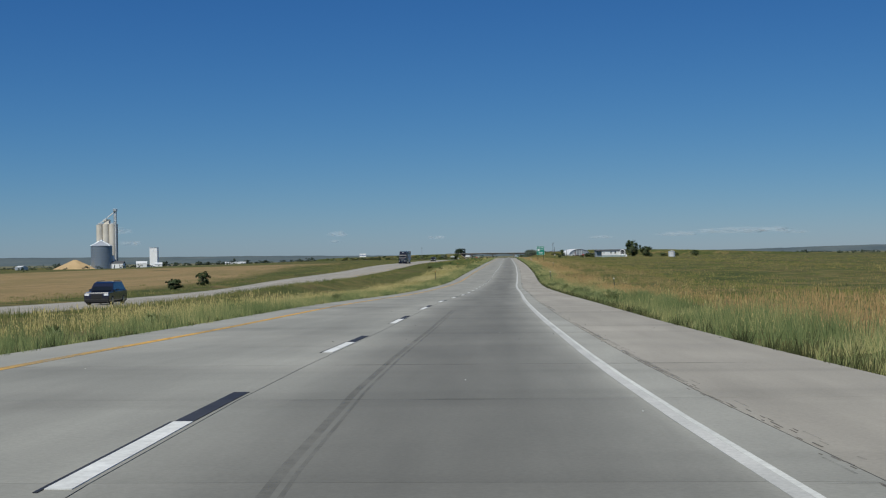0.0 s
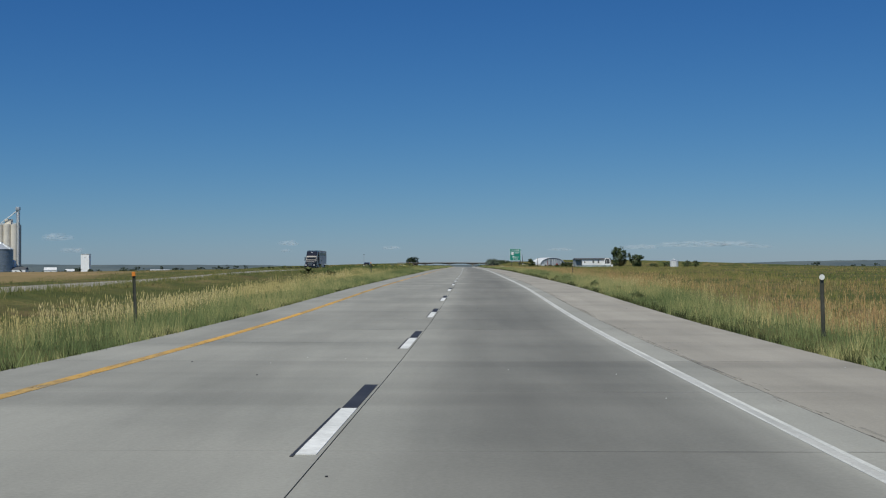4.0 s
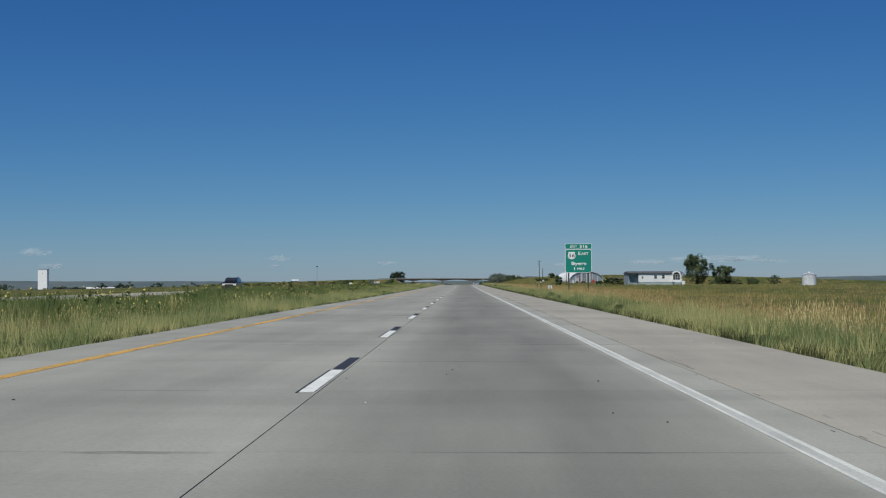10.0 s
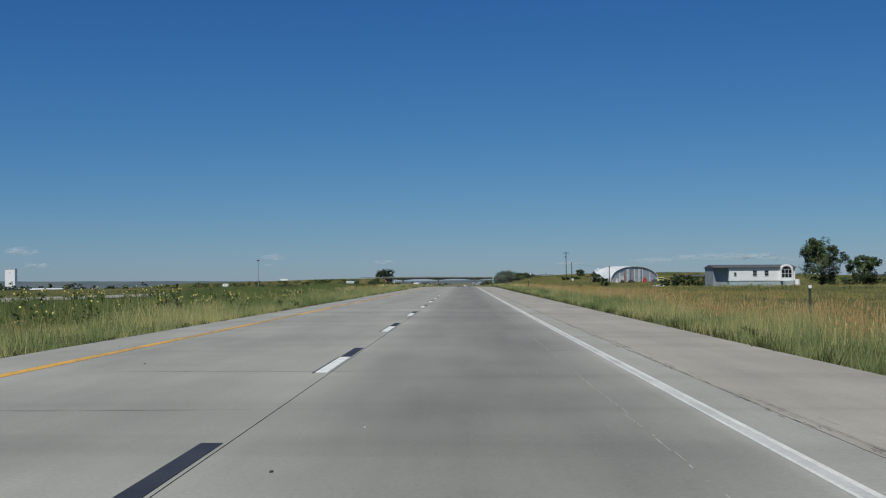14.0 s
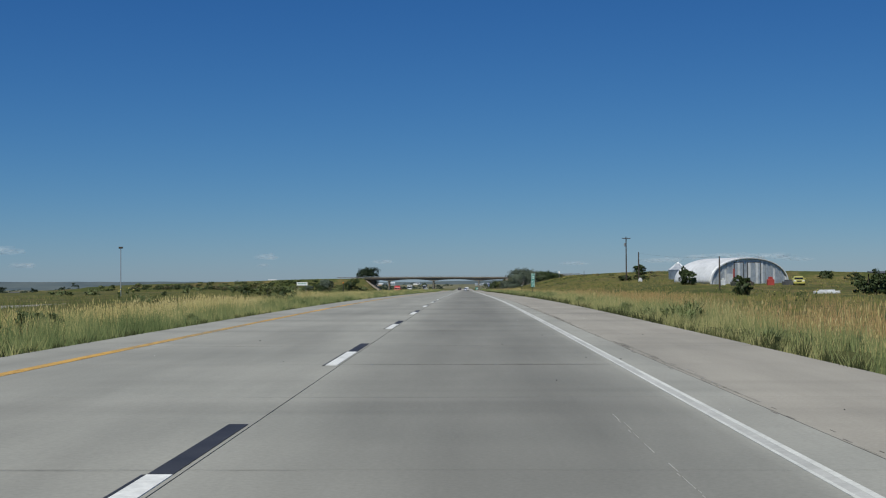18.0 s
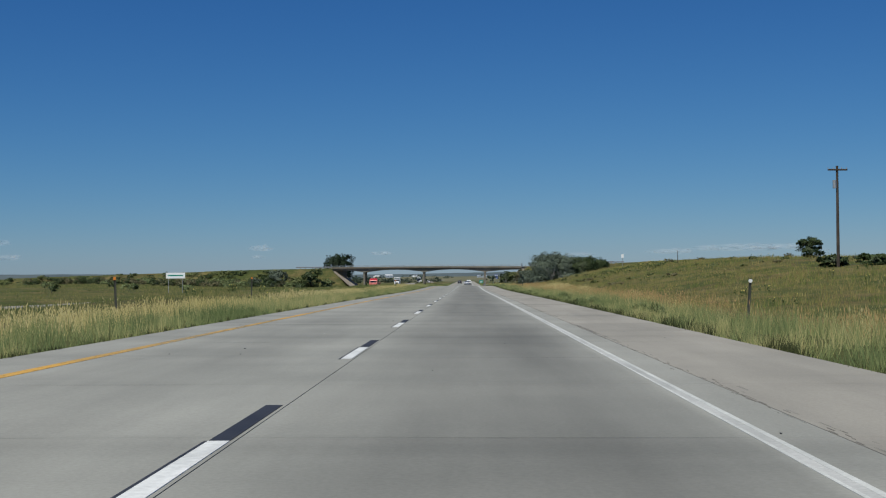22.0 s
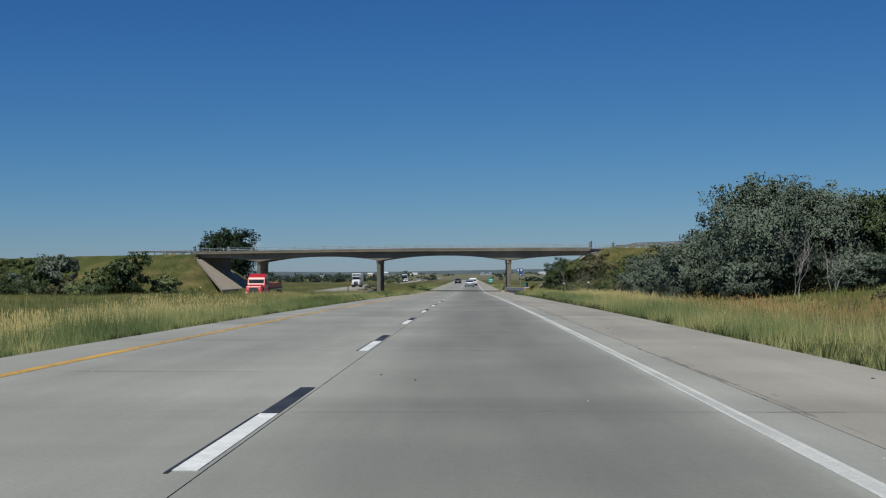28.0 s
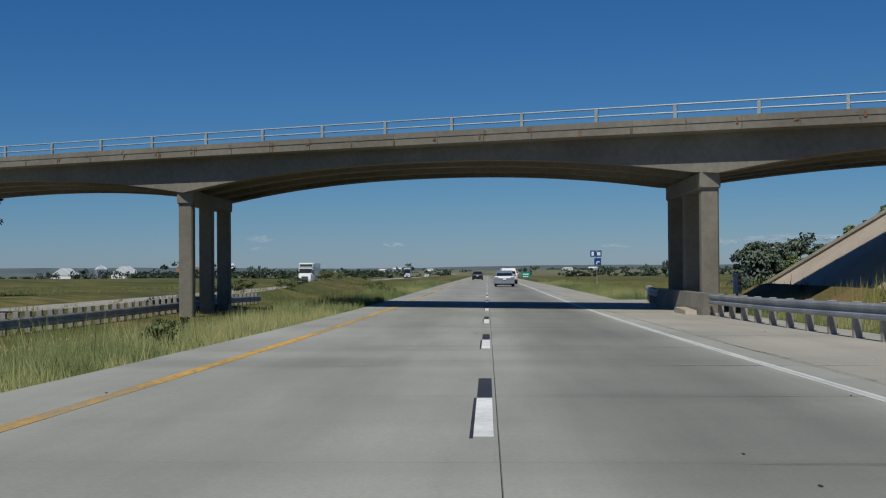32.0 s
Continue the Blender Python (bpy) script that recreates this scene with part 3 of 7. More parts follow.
M_SKID = smear_material()
# a long rubber streak along the slow lane's wheel path
bits = []
for off, wide in ((0.0, 0.07), (0.09, 0.03)):
    bits.append(ribbon(Y0, 48, STREAK + off - wide / 2, STREAK + off + wide / 2, 0.0012 + 0.004 * wide, 0.001, 5.0))
tagged(joined("rubber_streak", bits, [M_SKID], road), kind="stuff")
# dark smears along the cross joints, and dirt along the shoulder joint
bits = []
j = 0
while Y0 + SLAB_L * j < 1500:
    yy = Y0 + SLAB_L * j
    for k in range(rng.choice((1, 1, 2, 3, 4))):
        x0 = rng.uniform(-4.7, 4.4)
        bits.append(lens(yy - rng.uniform(0.0, 0.10), x0, min(6.2, x0 + rng.uniform(0.9, 3.6)), rng.uniform(0.02, 0.085), 0.0020 + 0.0003 * k, rng))
    j += 1
for k in range(1400):
    yy = rng.uniform(Y0, 1330)
    a = rng.gauss(0.07, 0.06) + 0.03 * math.sin(yy * 1.3)
    bits.append(ribbon(yy, yy + rng.uniform(0.1, 0.7), SLAB + a, SLAB + a + rng.uniform(0.008, 0.026), 0.0024, 0.0015))
for k in range(260):
    yy = rng.uniform(Y0, 1330)
    a = rng.uniform(-0.01, 0.09)
    bits.append(ribbon(yy, yy + rng.uniform(1.5, 6.0), SLAB + a, SLAB + a + rng.uniform(0.02, 0.06), 0.0018, 0.0012, 2.0))
tagged(joined("joint_stain", bits, [M_SKID], road), kind="stuff")
bits = []
for k in range(520):
    yy, xx = rng.uniform(0, 1350), rng.uniform(-4.6, 6.3)
    w = rng.uniform(0.008, 0.022)
    bits.append(ribbon(yy, yy + w * rng.uniform(1, 3), xx, xx + w, 0.008, 0.008))
tagged(joined("road_debris", bits, [M_BLACK], road), kind="stuff")
bits = []
for k in range(260):
    yy, xx = rng.uniform(0, 1350), rng.uniform(-4.6, 6.3)
    w = rng.uniform(0.005, 0.012)
    bits.append(ribbon(yy, yy + w * rng.uniform(1, 3), xx, xx + w, 0.008, 0.008))
tagged(joined("pale_grit", bits, [M_WHITE], road), kind="stuff")

# the opposite carriageway
opp = joined("opposite_road", [ribbon(-250, 2300, -6.0, 5.4, 0.0, 0.3, 8.0, opp_x, opp_z, -0.004)], [M_SHOULDER])
tagged(opp, "pale concrete carriageway of the opposite traffic", "road", kind="structure")
joined("white_edge_line", [ribbon(-250, 2300, -3.75, -3.6, 0.004, 0.004, 8.0, opp_x, opp_z, -0.004)], [M_EDGE], opp)
joined("yellow_edge_line", [ribbon(-250, 2300, 3.6, 3.75, 0.004, 0.004, 8.0, opp_x, opp_z, -0.004)], [M_YELLOW], opp)


# ---- the overpass ----
def bridge():
    """Four haunched spans on column bents; local x runs along the deck from its left end, y across it, away from the camera's side."""
    L = (BR_B - BR_A).length
    ang = math.degrees(math.atan2(BR_DIR.y, BR_DIR.x))
    top0, top1 = 3.02, 2.76                     # deck level at the ends
    root = empty("overpass", BR_A.x, BR_A.y, 0, ang)
    tagged(root, "concrete highway overpass with haunched girders and column piers", "bridge")

    def top(s):
        return top0 + (top1 - top0) * s / L + 0.15 * math.sin(math.pi * max(0, min(1, s / L)))
    inv = root.matrix_world.inverted()
    piers = []
    for px, py in ((-32.25, 1223.7), (-12.28, 1214.0), (7.33, 1204.4)):
        # the front face of each bent on the line of the deck's near edge
        s = (Vector((px, py)) - BR_A).dot(BR_DIR)
        piers.append(s + 0.3)
    W = BR_WIDE
    stations = [0.0]
    for s in piers:
        stations += [s]
    stations += [L]

    def depth(s, shift=0.0):
        """Girder depth: deep over the piers, shallow at midspan."""
        at = [stations[0]] + [v + shift for v in stations[1:-1]] + [stations[-1]]
        for a, b in zip(at[:-1], at[1:]):
            if a <= s <= b:
                t = (s - a) / (b - a)
                if a == 0.0:
                    return 0.55 + 0.78 * max(0, (t - 0.30) / 0.70) ** 2
                if b == L:
                    return 0.55 + 0.78 * max(0, (0.70 - t) / 0.70) ** 2
                return 0.52 + 0.81 * abs(2 * t - 1) ** 2.2
        return 0.55
    ss = np.linspace(0, L, 73)
    # deck slab with overhang
    v, f = [], []
    for s in ss:
        z = top(s)
        for y, zz in ((0, z), (W, z), (W, z - 0.30), (0.12, z - 0.30), (0, z - 0.25)):
            v.append((s, y, zz))
    n = 5
    for i in range(len(ss) - 1):
        for j in range(n):
            a, b = i * n + j, i * n + (j + 1) % n
            f.append((a, b, b + n, a + n))
    f += [tuple(range(n)), tuple(range(len(v) - n, len(v)))[::-1]]
    deck = new("deck", mesh_of("deck", v, f, [M_BRIDGE]))
    deck.parent = root
    # longitudinal girders with haunches
    for gy in (0.60, 3.2, 5.9, 8.45):
        v, f = [], []
        for s in ss:
            z, d = top(s), depth(s, -0.485 * gy)
            for y, zz in ((gy, z - 0.30), (gy + 0.55, z - 0.30), (gy + 0.55, z - 0.30 - d), (gy, z - 0.30 - d)):
                v.append((s, y, zz))
        f = []
        for i in range(len(ss) - 1):
            for j in range(4):
                a, b = i * 4 + j, i * 4 + (j + 1) % 4
                f.append((a, b, b + 4, a + 4))
        f += [(0, 1, 2, 3), tuple(range(len(v) - 4, len(v)))[::-1]]
        g = new("girder", mesh_of("girder", v, f, [M_BRIDGE]))
        g.parent = root
    # bents: a cap, and three columns that stand in a row along the road
    for (px, py), s in zip(((-32.25, 1223.7), (-12.28, 1214.0), (7.33, 1204.4)), piers):
        z = top(s) - 0.30 - 1.33
        g0 = float(road_z(py)) - 1.2
        back = Matrix.Rotation(radians(-ang), 4, "Z")      # along the road, not square to the deck
        at = inv @ Vector((px, py, 0))
        turn = Matrix.Translation(at) @ back
        for k in range(3):
            part("column", boxed(-0.29, 3.7 * k + 0.1, g0, 0.29, 3.7 * k + 0.62, z - 0.40, 0.05, turn), M_BRIDGE, root)
        part("pier_cap", boxed(-0.34, 0.02, z - 0.45, 0.34, 8.1, z + 0.12, 0.05, turn), M_BRIDGE, root)
    # near and far railings: posts on the kerb and two rails
    for y in (0.15, W - 0.15):
        part("kerb", curb_of(ss, top, y), M_BRIDGE, root)
        for j in range(int(L / 2.75) + 1):
            s = 0.4 + j * 2.75
            if s > L:
                break
            part("rail_post", boxed(s - 0.06, y - 0.05, top(s) + 0.2, s + 0.06, y + 0.05, top(s) + 0.68, 0.01), M_RAIL, root)
        for hz in (0.40, 0.66):
            v, f = [], []
            for s in ss:
                v += [(s, y + 0.032 * math.cos(q * math.pi / 3), top(s) + hz + 0.032 * math.sin(q * math.pi / 3)) for q in range(6)]
            for i in range(len(ss) - 1):
                f += [(6 * i + q, 6 * i + (q + 1) % 6, 6 * i + 6 + (q + 1) % 6, 6 * i + 6 + q) for q in range(6)]
            rail = new("rail", mesh_of("rail", v, f, [M_RAIL]))
            rail.parent = root
            rail["label"] = "pale grey painted steel rail"
    # end posts
    for s in (0.0, L):
        for y in (0.18, W - 0.18):
            post = part("end_post", boxed(s - 0.16, y - 0.14, top(s), s + 0.16, y + 0.14, top(s) + 1.15, 0.02), M_RAIL, root, "pale painted end post")
            for q in range(3):
                part("stripe", boxed(s - 0.165, y - 0.145, top(s) + 0.32 + 0.26 * q, s + 0.165, y + 0.145, top(s) + 0.42 + 0.26 * q), M_BLACK, post, "black stripe")
    # rust runs and joint lines on the deck's edge
    r = random.Random(9)
    for j in range(int(L / 1.83)):
        s = 0.9 + j * 1.83
        z = top(s)
        part("edge_joint", boxed(s - 0.012, -0.026, z - 0.25, s + 0.012, 0.012, z + 0.19), M_JOINT, root)
        for q in range(r.randint(1, 3)):
            w, d = r.uniform(0.04, 0.11), r.uniform(0.06, 0.20)
            o, zt = r.uniform(-0.16, 0.16), z + r.choice((0.12, 0.02, -0.06))
            part("rust_stain", boxed(s + o - w / 2, -0.027, zt - d, s + o + w / 2, 0.01, zt), M_RUST, root)
    # abutments and paved slopes under the ends
    for s, sign in ((0.0, 1), (L, -1)):
        part("abutment", boxed(s - 0.6, 0.3, top(s) - 3.4, s + 0.6, W - 0.3, top(s) - 0.44, 0.03), M_BRIDGE, root)
    for (foot, head, y0, y1), near_head in ((PAVE_R, 1191.5), (PAVE_L, 1224.5)):
        far_head = y1 - 5.4 if foot > 0 else y1 + 1.0
        v = [inv @ Vector(p) for p in ((head, near_head, PAVE_HEAD), (head, far_head, PAVE_HEAD), (foot, y1, PAVE_FOOT), (foot, y0, PAVE_FOOT))]
        v += [p - Vector((0, 0, 0.4)) for p in v]
        f = [(0, 1, 2, 3), (7, 6, 5, 4), (0, 4, 5, 1), (1, 5, 6, 2), (2, 6, 7, 3), (3, 7, 4, 0)]
        sp = new("slope_paving", mesh_of("slope_paving", v, f, [M_PAVING]))
        sp.parent = root
        sp["label"] = "tan concrete slope paving below the deck"
        # a raised kerb along the far edge
        a, b = v[1], v[2]
        part("paving_kerb", rodded(a + Vector((0, 0, 0.05)), b + Vector((0, 0, 0.05)), 0.16, sides=4), M_BRIDGE, root)
    return root, top


def curb_of(ss, top, y):
    bm = bmesh.new()
    rows = []
    for s in ss:
        rows.append([bm.verts.new((s, yy, top(s) + zz)) for yy, zz in ((y - 0.17, 0.0), (y - 0.17, 0.2), (y + 0.17, 0.2), (y + 0.17, 0.0))])
    for a, b in zip(rows[:-1], rows[1:]):
        for j in range(4):
            bm.faces.new((a[j], a[(j + 1) % 4], b[(j + 1) % 4], b[j]))
    bm.faces.new(rows[0])
    bm.faces.new(rows[-1][::-1])
    bmesh.ops.recalc_face_normals(bm, faces=bm.faces)
    return bm


overpass, deck_top = bridge()


# ---- grass ----
def grass_material(name, stops, spread=0.045, clump=0.42):
    """Leaf colours that change in broad patches, from clump to clump and from blade to blade."""
    m, n, l, p = nodes_of(name)
    s = n.new("ShaderNodeVectorMath")
    s.operation = "MULTIPLY"
    s.inputs[1].default_value = (1.0, 0.7, 0.0)
    l.new(coords(n, "World"), s.inputs[0])
    g = n.new("ShaderNodeNewGeometry")
    total = None
    for sock, gain in ((noise_node(n, l, s.outputs[0], spread, 4, 0.6), 1.1), (noise_node(n, l, s.outputs[0], clump, 3, 0.6), 1.0), (g.outputs["Random Per Island"], 0.24)):
        k = n.new("ShaderNodeMath")
        k.operation = "MULTIPLY_ADD"
        l.new(sock, k.inputs[0])
        k.inputs[1].default_value = gain
        if total is None:
            k.inputs[2].default_value = 0.5 - 0.5 * (1.1 + 1.0 + 0.24)
        else:
            l.new(total, k.inputs[2])
        total = k.outputs[0]
    c = ramp(n, l, total, stops)
    l.new(c, p.inputs["Base Color"])
    p.inputs["Roughness"].default_value = 0.75
    p.inputs["Specular IOR Level"].default_value = 0.15
    tr = n.new("ShaderNodeBsdfTranslucent")
    l.new(c, tr.inputs["Color"])
    mx = n.new("ShaderNodeMixShader")
    mx.inputs[0].default_value = 0.40
    l.new(p.outputs[0], mx.inputs[1])
    l.new(tr.outputs[0], mx.inputs[2])
    l.new(mx.outputs[0], n["Material Output"].inputs["Surface"])
    return m


STRAW, PALE, DARK = (0.480, 0.400, 0.190), (0.590, 0.515, 0.290), (0.085, 0.118, 0.042)
M_VERGE = grass_material("verge_grass", [(0.22, (0.084, 0.120, 0.048)), (0.36, (0.132, 0.180, 0.074)), (0.50, (0.202, 0.240, 0.103)), (0.58, (0.288, 0.306, 0.132)), (0.68, (0.444, 0.408, 0.198)), (0.82, (0.180, 0.216, 0.094))], 0.09)
M_SEED_RUST = grass_material("rusty_seed_grass", [(0.20, (0.150, 0.160, 0.058)), (0.34, (0.330, 0.260, 0.112)), (0.43, (0.400, 0.255, 0.128)), (0.51, (0.450, 0.305, 0.155)), (0.60, (0.260, 0.225, 0.092)), (0.68, STRAW), (0.78, PALE)], 0.05)
M_SEED_PALE = grass_material("pale_seed_grass", [(0.20, (0.240, 0.258, 0.096)), (0.36, (0.456, 0.414, 0.180)), (0.48, STRAW), (0.60, (0.480, 0.432, 0.198)), (0.72, PALE)], 0.05)
M_MEADOW = grass_material("meadow_grass", [(0.20, (0.075, 0.105, 0.034)), (0.34, (0.130, 0.165, 0.050)), (0.46, (0.195, 0.205, 0.064)), (0.54, (0.310, 0.255, 0.105)), (0.60, (0.225, 0.175, 0.084)), (0.67, (0.125, 0.150, 0.048)), (0.80, (0.360, 0.310, 0.140))], 0.035, 0.45)
M_MEDIAN = grass_material("median_grass", [(0.20, (0.055, 0.078, 0.028)), (0.38, (0.100, 0.126, 0.045)), (0.50, (0.150, 0.165, 0.060)), (0.60, (0.255, 0.230, 0.098)), (0.68, (0.135, 0.150, 0.055)), (0.80, DARK)], 0.04, 0.5)
M_WEED = grass_material("weed_leaf", [(0.2, (0.060, 0.088, 0.030)), (0.5, (0.095, 0.135, 0.048)), (0.8, (0.165, 0.200, 0.080))], 0.3)

# dark blade colours carry the shade under the overhanging tufts
M_FRINGE_SHADE = grass_material("shade_dark_fringe", [(0.2, (0.020, 0.026, 0.012)), (0.5, (0.045, 0.056, 0.022)), (0.8, (0.095, 0.105, 0.042))], 0.2)


def patch(x, y, s, k):
    """Soft uneven patches between -1 and 1."""
    return np.sin(s * x + k + 1.8 * np.sin(0.27 * s * y + 2 * k)) * 0.5 + 0.5 * np.sin(0.41 * s * y - k + 1.3 * np.sin(0.6 * s * x + k))


def blades(rs, x, y, tall, wide, lean=0.35):
    """Triangles standing at x, y, with heights and foot widths."""
    n = len(x)
    z = ground_z(x, y) - 0.02
    a = rs.uniform(0, 2 * np.pi, n)
    dx, dy = np.cos(a) * wide / 2, np.sin(a) * wide / 2
    b = rs.uniform(0, 2 * np.pi, n)
    off = tall * lean * rs.uniform(0.1, 1, n)
    foot = np.stack([x, y, z], -1)
    side = np.stack([dx, dy, np.zeros(n)], -1)
    tip = foot + np.stack([np.cos(b) * off, np.sin(b) * off, tall], -1)
    return np.stack([foot - side, foot + side, tip], 1)


def seed_heads(rs, stalks, wide, share=0.28):
    """A slim seed head, widest in its middle, on the tip of each stalk."""
    tip, foot = stalks[:, 2], (stalks[:, 0] + stalks[:, 1]) / 2
    n = len(tip)
    low = tip + (foot - tip) * share * rs.uniform(0.6, 1.3, n)[:, None]
    a = rs.uniform(0, 2 * np.pi, n)
    side = np.stack([np.cos(a), np.sin(a), np.zeros(n)], -1) * (wide * rs.uniform(0.6, 1.4, n) / 2)[:, None]
    mid = (tip + low) / 2
    return np.concatenate([np.stack([low, mid + side, tip], 1), np.stack([low, tip, mid - side], 1)])


def tufted(rs, n, u0, u1, y0, y1, spread, per=8, power=1.0):
    k = n // per
    cu = u0 + (u1 - u0) * rs.uniform(0, 1, k) ** power
    cy = rs.uniform(y0, y1, k)
    u = np.repeat(cu, per) + rs.normal(0, spread, k * per)
    y = np.repeat(cy, per) + rs.normal(0, spread, k * per)
    lo, hi = min(u0, u1), max(u0, u1)
    u = np.where(u < lo, 2 * lo - u, np.where(u > hi, 2 * hi - u, u))
    u = np.clip(u, lo, hi)
    return u + road_x(y), y, np.repeat(rs.uniform(0.55, 1.3, k), per)


rs = np.random.RandomState(7)


def clear_of_roads(tri):
    cx, cy = tri[:, 0, 0], tri[:, 0, 1]
    tri = tri[np.abs(cx - opp_x(cy)) > 6.1]
    cx, cy = tri[:, 0, 0], tri[:, 0, 1]
    for foot, head, y0, y1 in (PAVE_R, PAVE_L):
        lo, hi = min(foot, head) - 0.1, max(foot, head) + 0.5
        keep = ~((cx > lo) & (cx < hi) & (cy > y0 + 2) & (cy < y1 + 1))
        tri, cx, cy = tri[keep], cx[keep], cy[keep]
    px, py = cx - BR_A.x, cy - BR_A.y
    al, ac = px * BR_DIR.x + py * BR_DIR.y, px * BR_NOR.x + py * BR_NOR.y
    return tri[~((ac > -0.5) & (ac < BR_WIDE + 0.5) & ((al < 3) | (al > 66)) & (al > -60) & (al < 130))]


# the verges: fine blades, broad tussocks and a ragged fringe that leans over the pavement
lots, shade_fringe = [], []
for side, u0, u1 in ((1, RIGHT + 0.06, 9.6), (-1, LEFT - 0.02, -8.0)):
    x, y, k = tufted(rs, 270000, u0, u1, -25, 1330, 0.12, 14, 1.15)
    x = x - side * 0.2 * (1 - smooth(120, 220, y)) * (side < 0)
    q = 0.8 + 0.35 * patch(x, y, 0.7, side)
    rise = 0.30 + 0.26 * smooth(abs(u0), abs(u0) + 2.2, np.abs(x - road_x(y)))
    lots.append(blades(rs, x, y, rise * k * q * rs.uniform(0.6, 1.3, len(x)), rs.uniform(0.009, 0.020, len(x)), 0.6))
    x, y, k = tufted(rs, 50000, u0, u0 + side * 0.5, -25, 1330, 0.10, 24)
    lots.append(blades(rs, x, y, 0.34 * k * rs.uniform(0.6, 1.2, len(x)), rs.uniform(0.012, 0.026, len(x)), 0.75))
    # short fringe at the edge, its shade painted by darker blades
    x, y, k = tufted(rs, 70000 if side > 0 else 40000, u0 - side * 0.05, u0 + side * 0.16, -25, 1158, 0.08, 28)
    shade_fringe.append(blades(rs, x, y, (0.30 if side > 0 else 0.17) * k * rs.uniform(0.6, 1.2, len(x)), rs.uniform(0.014, 0.03, len(x)), 0.6))
    x, y, k = tufted(rs, 50000, u0 + side * 0.2, u1, -25, 1330, 0.16, 50)
    lots.append(blades(rs, x, y, 0.52 * k * rs.uniform(0.6, 1.1, len(x)), rs.uniform(0.010, 0.020, len(x)), 0.5))
# rank growth on the last stretch before the overpass
for u0, u1, tall, n in ((RIGHT + 0.1, RIGHT + 1.6, 0.50, 30000), (LEFT - 0.1, LEFT - 2.6, 0.30, 24000)):
    x, y, k = tufted(rs, n, u0, u1, 1040, 1200, 0.12, 18)
    keep = ~((x > 0) & (y > 1158))
    x, y, k = x[keep], y[keep], k[keep]
    lots.append(blades(rs, x, y, tall * k * rs.uniform(0.6, 1.2, len(x)), rs.uniform(0.010, 0.020, len(x)), 0.5))
lots = np.concatenate(lots)
lots = lots[~((lots[:, 0, 0] > 0) & (lots[:, 0, 0] < 8.2) & (lots[:, 0, 1] > 1159) & (lots[:, 0, 1] < 1227))]      # bare at the rail
tagged(new("edge_thatch", tri_mesh("edge_thatch", np.concatenate(shade_fringe), M_FRINGE_SHADE, 0.4)), "weed blades coloured dark for the shade along the pavement edges", "grass", kind="stuff")
verge = new("verge_grass", tri_mesh("verge_grass", lots, M_VERGE, 0.4))
tagged(verge, "thick green roadside grass leaning over the pavement edges", "grass", kind="stuff")


def meadow(name, label, mat, zones, lean=0.5, power=1.35, gaps=None, heads=0.0):
    lots = []
    for u0, u1, n, tall, wide, y0, y1 in zones:
        x, y, k = tufted(rs, n, u0, u1, y0, y1, 0.22 if abs(u0) < 20 else 0.5, 12, power)
        q = patch(x, y, 0.33, u0)
        if gaps is not None:
            keep = q + rs.normal(0, 0.25, len(x)) > gaps
            x, y, k, q = x[keep], y[keep], k[keep], q[keep]
        stand = blades(rs, x, y, tall * k * (0.85 + 0.3 * q) * rs.uniform(0.5, 1.2, len(x)), wide * rs.uniform(0.6, 1.5, len(x)), lean)
        lots.append(stand)
        if heads:
            lots.append(seed_heads(rs, stand, heads))
    tagged(new(name, tri_mesh(name, clear_of_roads(np.concatenate(lots)), mat, 0.4)), label, "grass", kind="stuff")


meadow("rusty_seed_grass", "tall rusty and straw seed grass behind the verge", M_SEED_RUST, ((8.6, 14.5, 130000, 0.60, 0.010, -25, 1090), (14, 24, 22000, 0.55, 0.014, -25, 850)), 0.3, 1.0, -0.35, 0.022)
meadow("pale_seed_grass", "tall pale straw seed grass beside the pavement", M_SEED_PALE, ((-6.9, -12.5, 42000, 0.50, 0.012, -25, 310), (-7.4, -11.5, 8000, 0.45, 0.011, 310, 640), (-6.9, -11.5, 88000, 0.44, 0.013, 640, 1070), (-7.4, -13.5, 12000, 0.36, 0.012, 1070, 1190), (8.2, 13.0, 34000, 0.58, 0.012, 1070, 1163), (7.4, 11, 12000, 0.55, 0.011, 20, 1080), (12.6, 15.6, 12000, 0.46, 0.014, 945, 1010)), 0.3, 1.0, -0.45, 0.022)
meadow("meadow_grass", "low olive, green and brown prairie grass", M_MEADOW, ((11, 30, 170000, 0.34, 0.026, -25, 1340), (24, 75, 80000, 0.36, 0.08, -25, 1340), (60, 160, 34000, 0.40, 0.16, 0, 1340), (13, 75, 70000, 0.42, 0.034, 860, 1110), (10.5, 36, 80000, 0.55, 0.028, 1120, 1200)))
meadow("median_grass", "olive and green grass of the wide median", M_MEDIAN, ((-7.6, -24.2, 190000, 0.36, 0.022, -25, 1340), (-18.2, -23.0, 22000, 0.42, 0.03, 60, 430), (-36.8, -75, 70000, 0.38, 0.06, -25, 1340), (-45, -120, 50000, 0.6, 0.06, 1080, 1230), (-7.4, -18, 30000, 0.36, 0.018, 1080, 1200), (-36.2, -60, 40000, 0.55, 0.035, 1183, 1226)))
meadow("median_weeds", "dense dark green weeds and sunflower leaves in the median", M_WEED, ((-7.2, -17, 105000, 0.50, 0.040, 285, 690), (-5.2, -7.0, 13000, 0.44, 0.034, 1076, 1150), (-9, -21, 22000, 0.34, 0.036, 900, 1180)), 0.6, 1.0, -0.35)


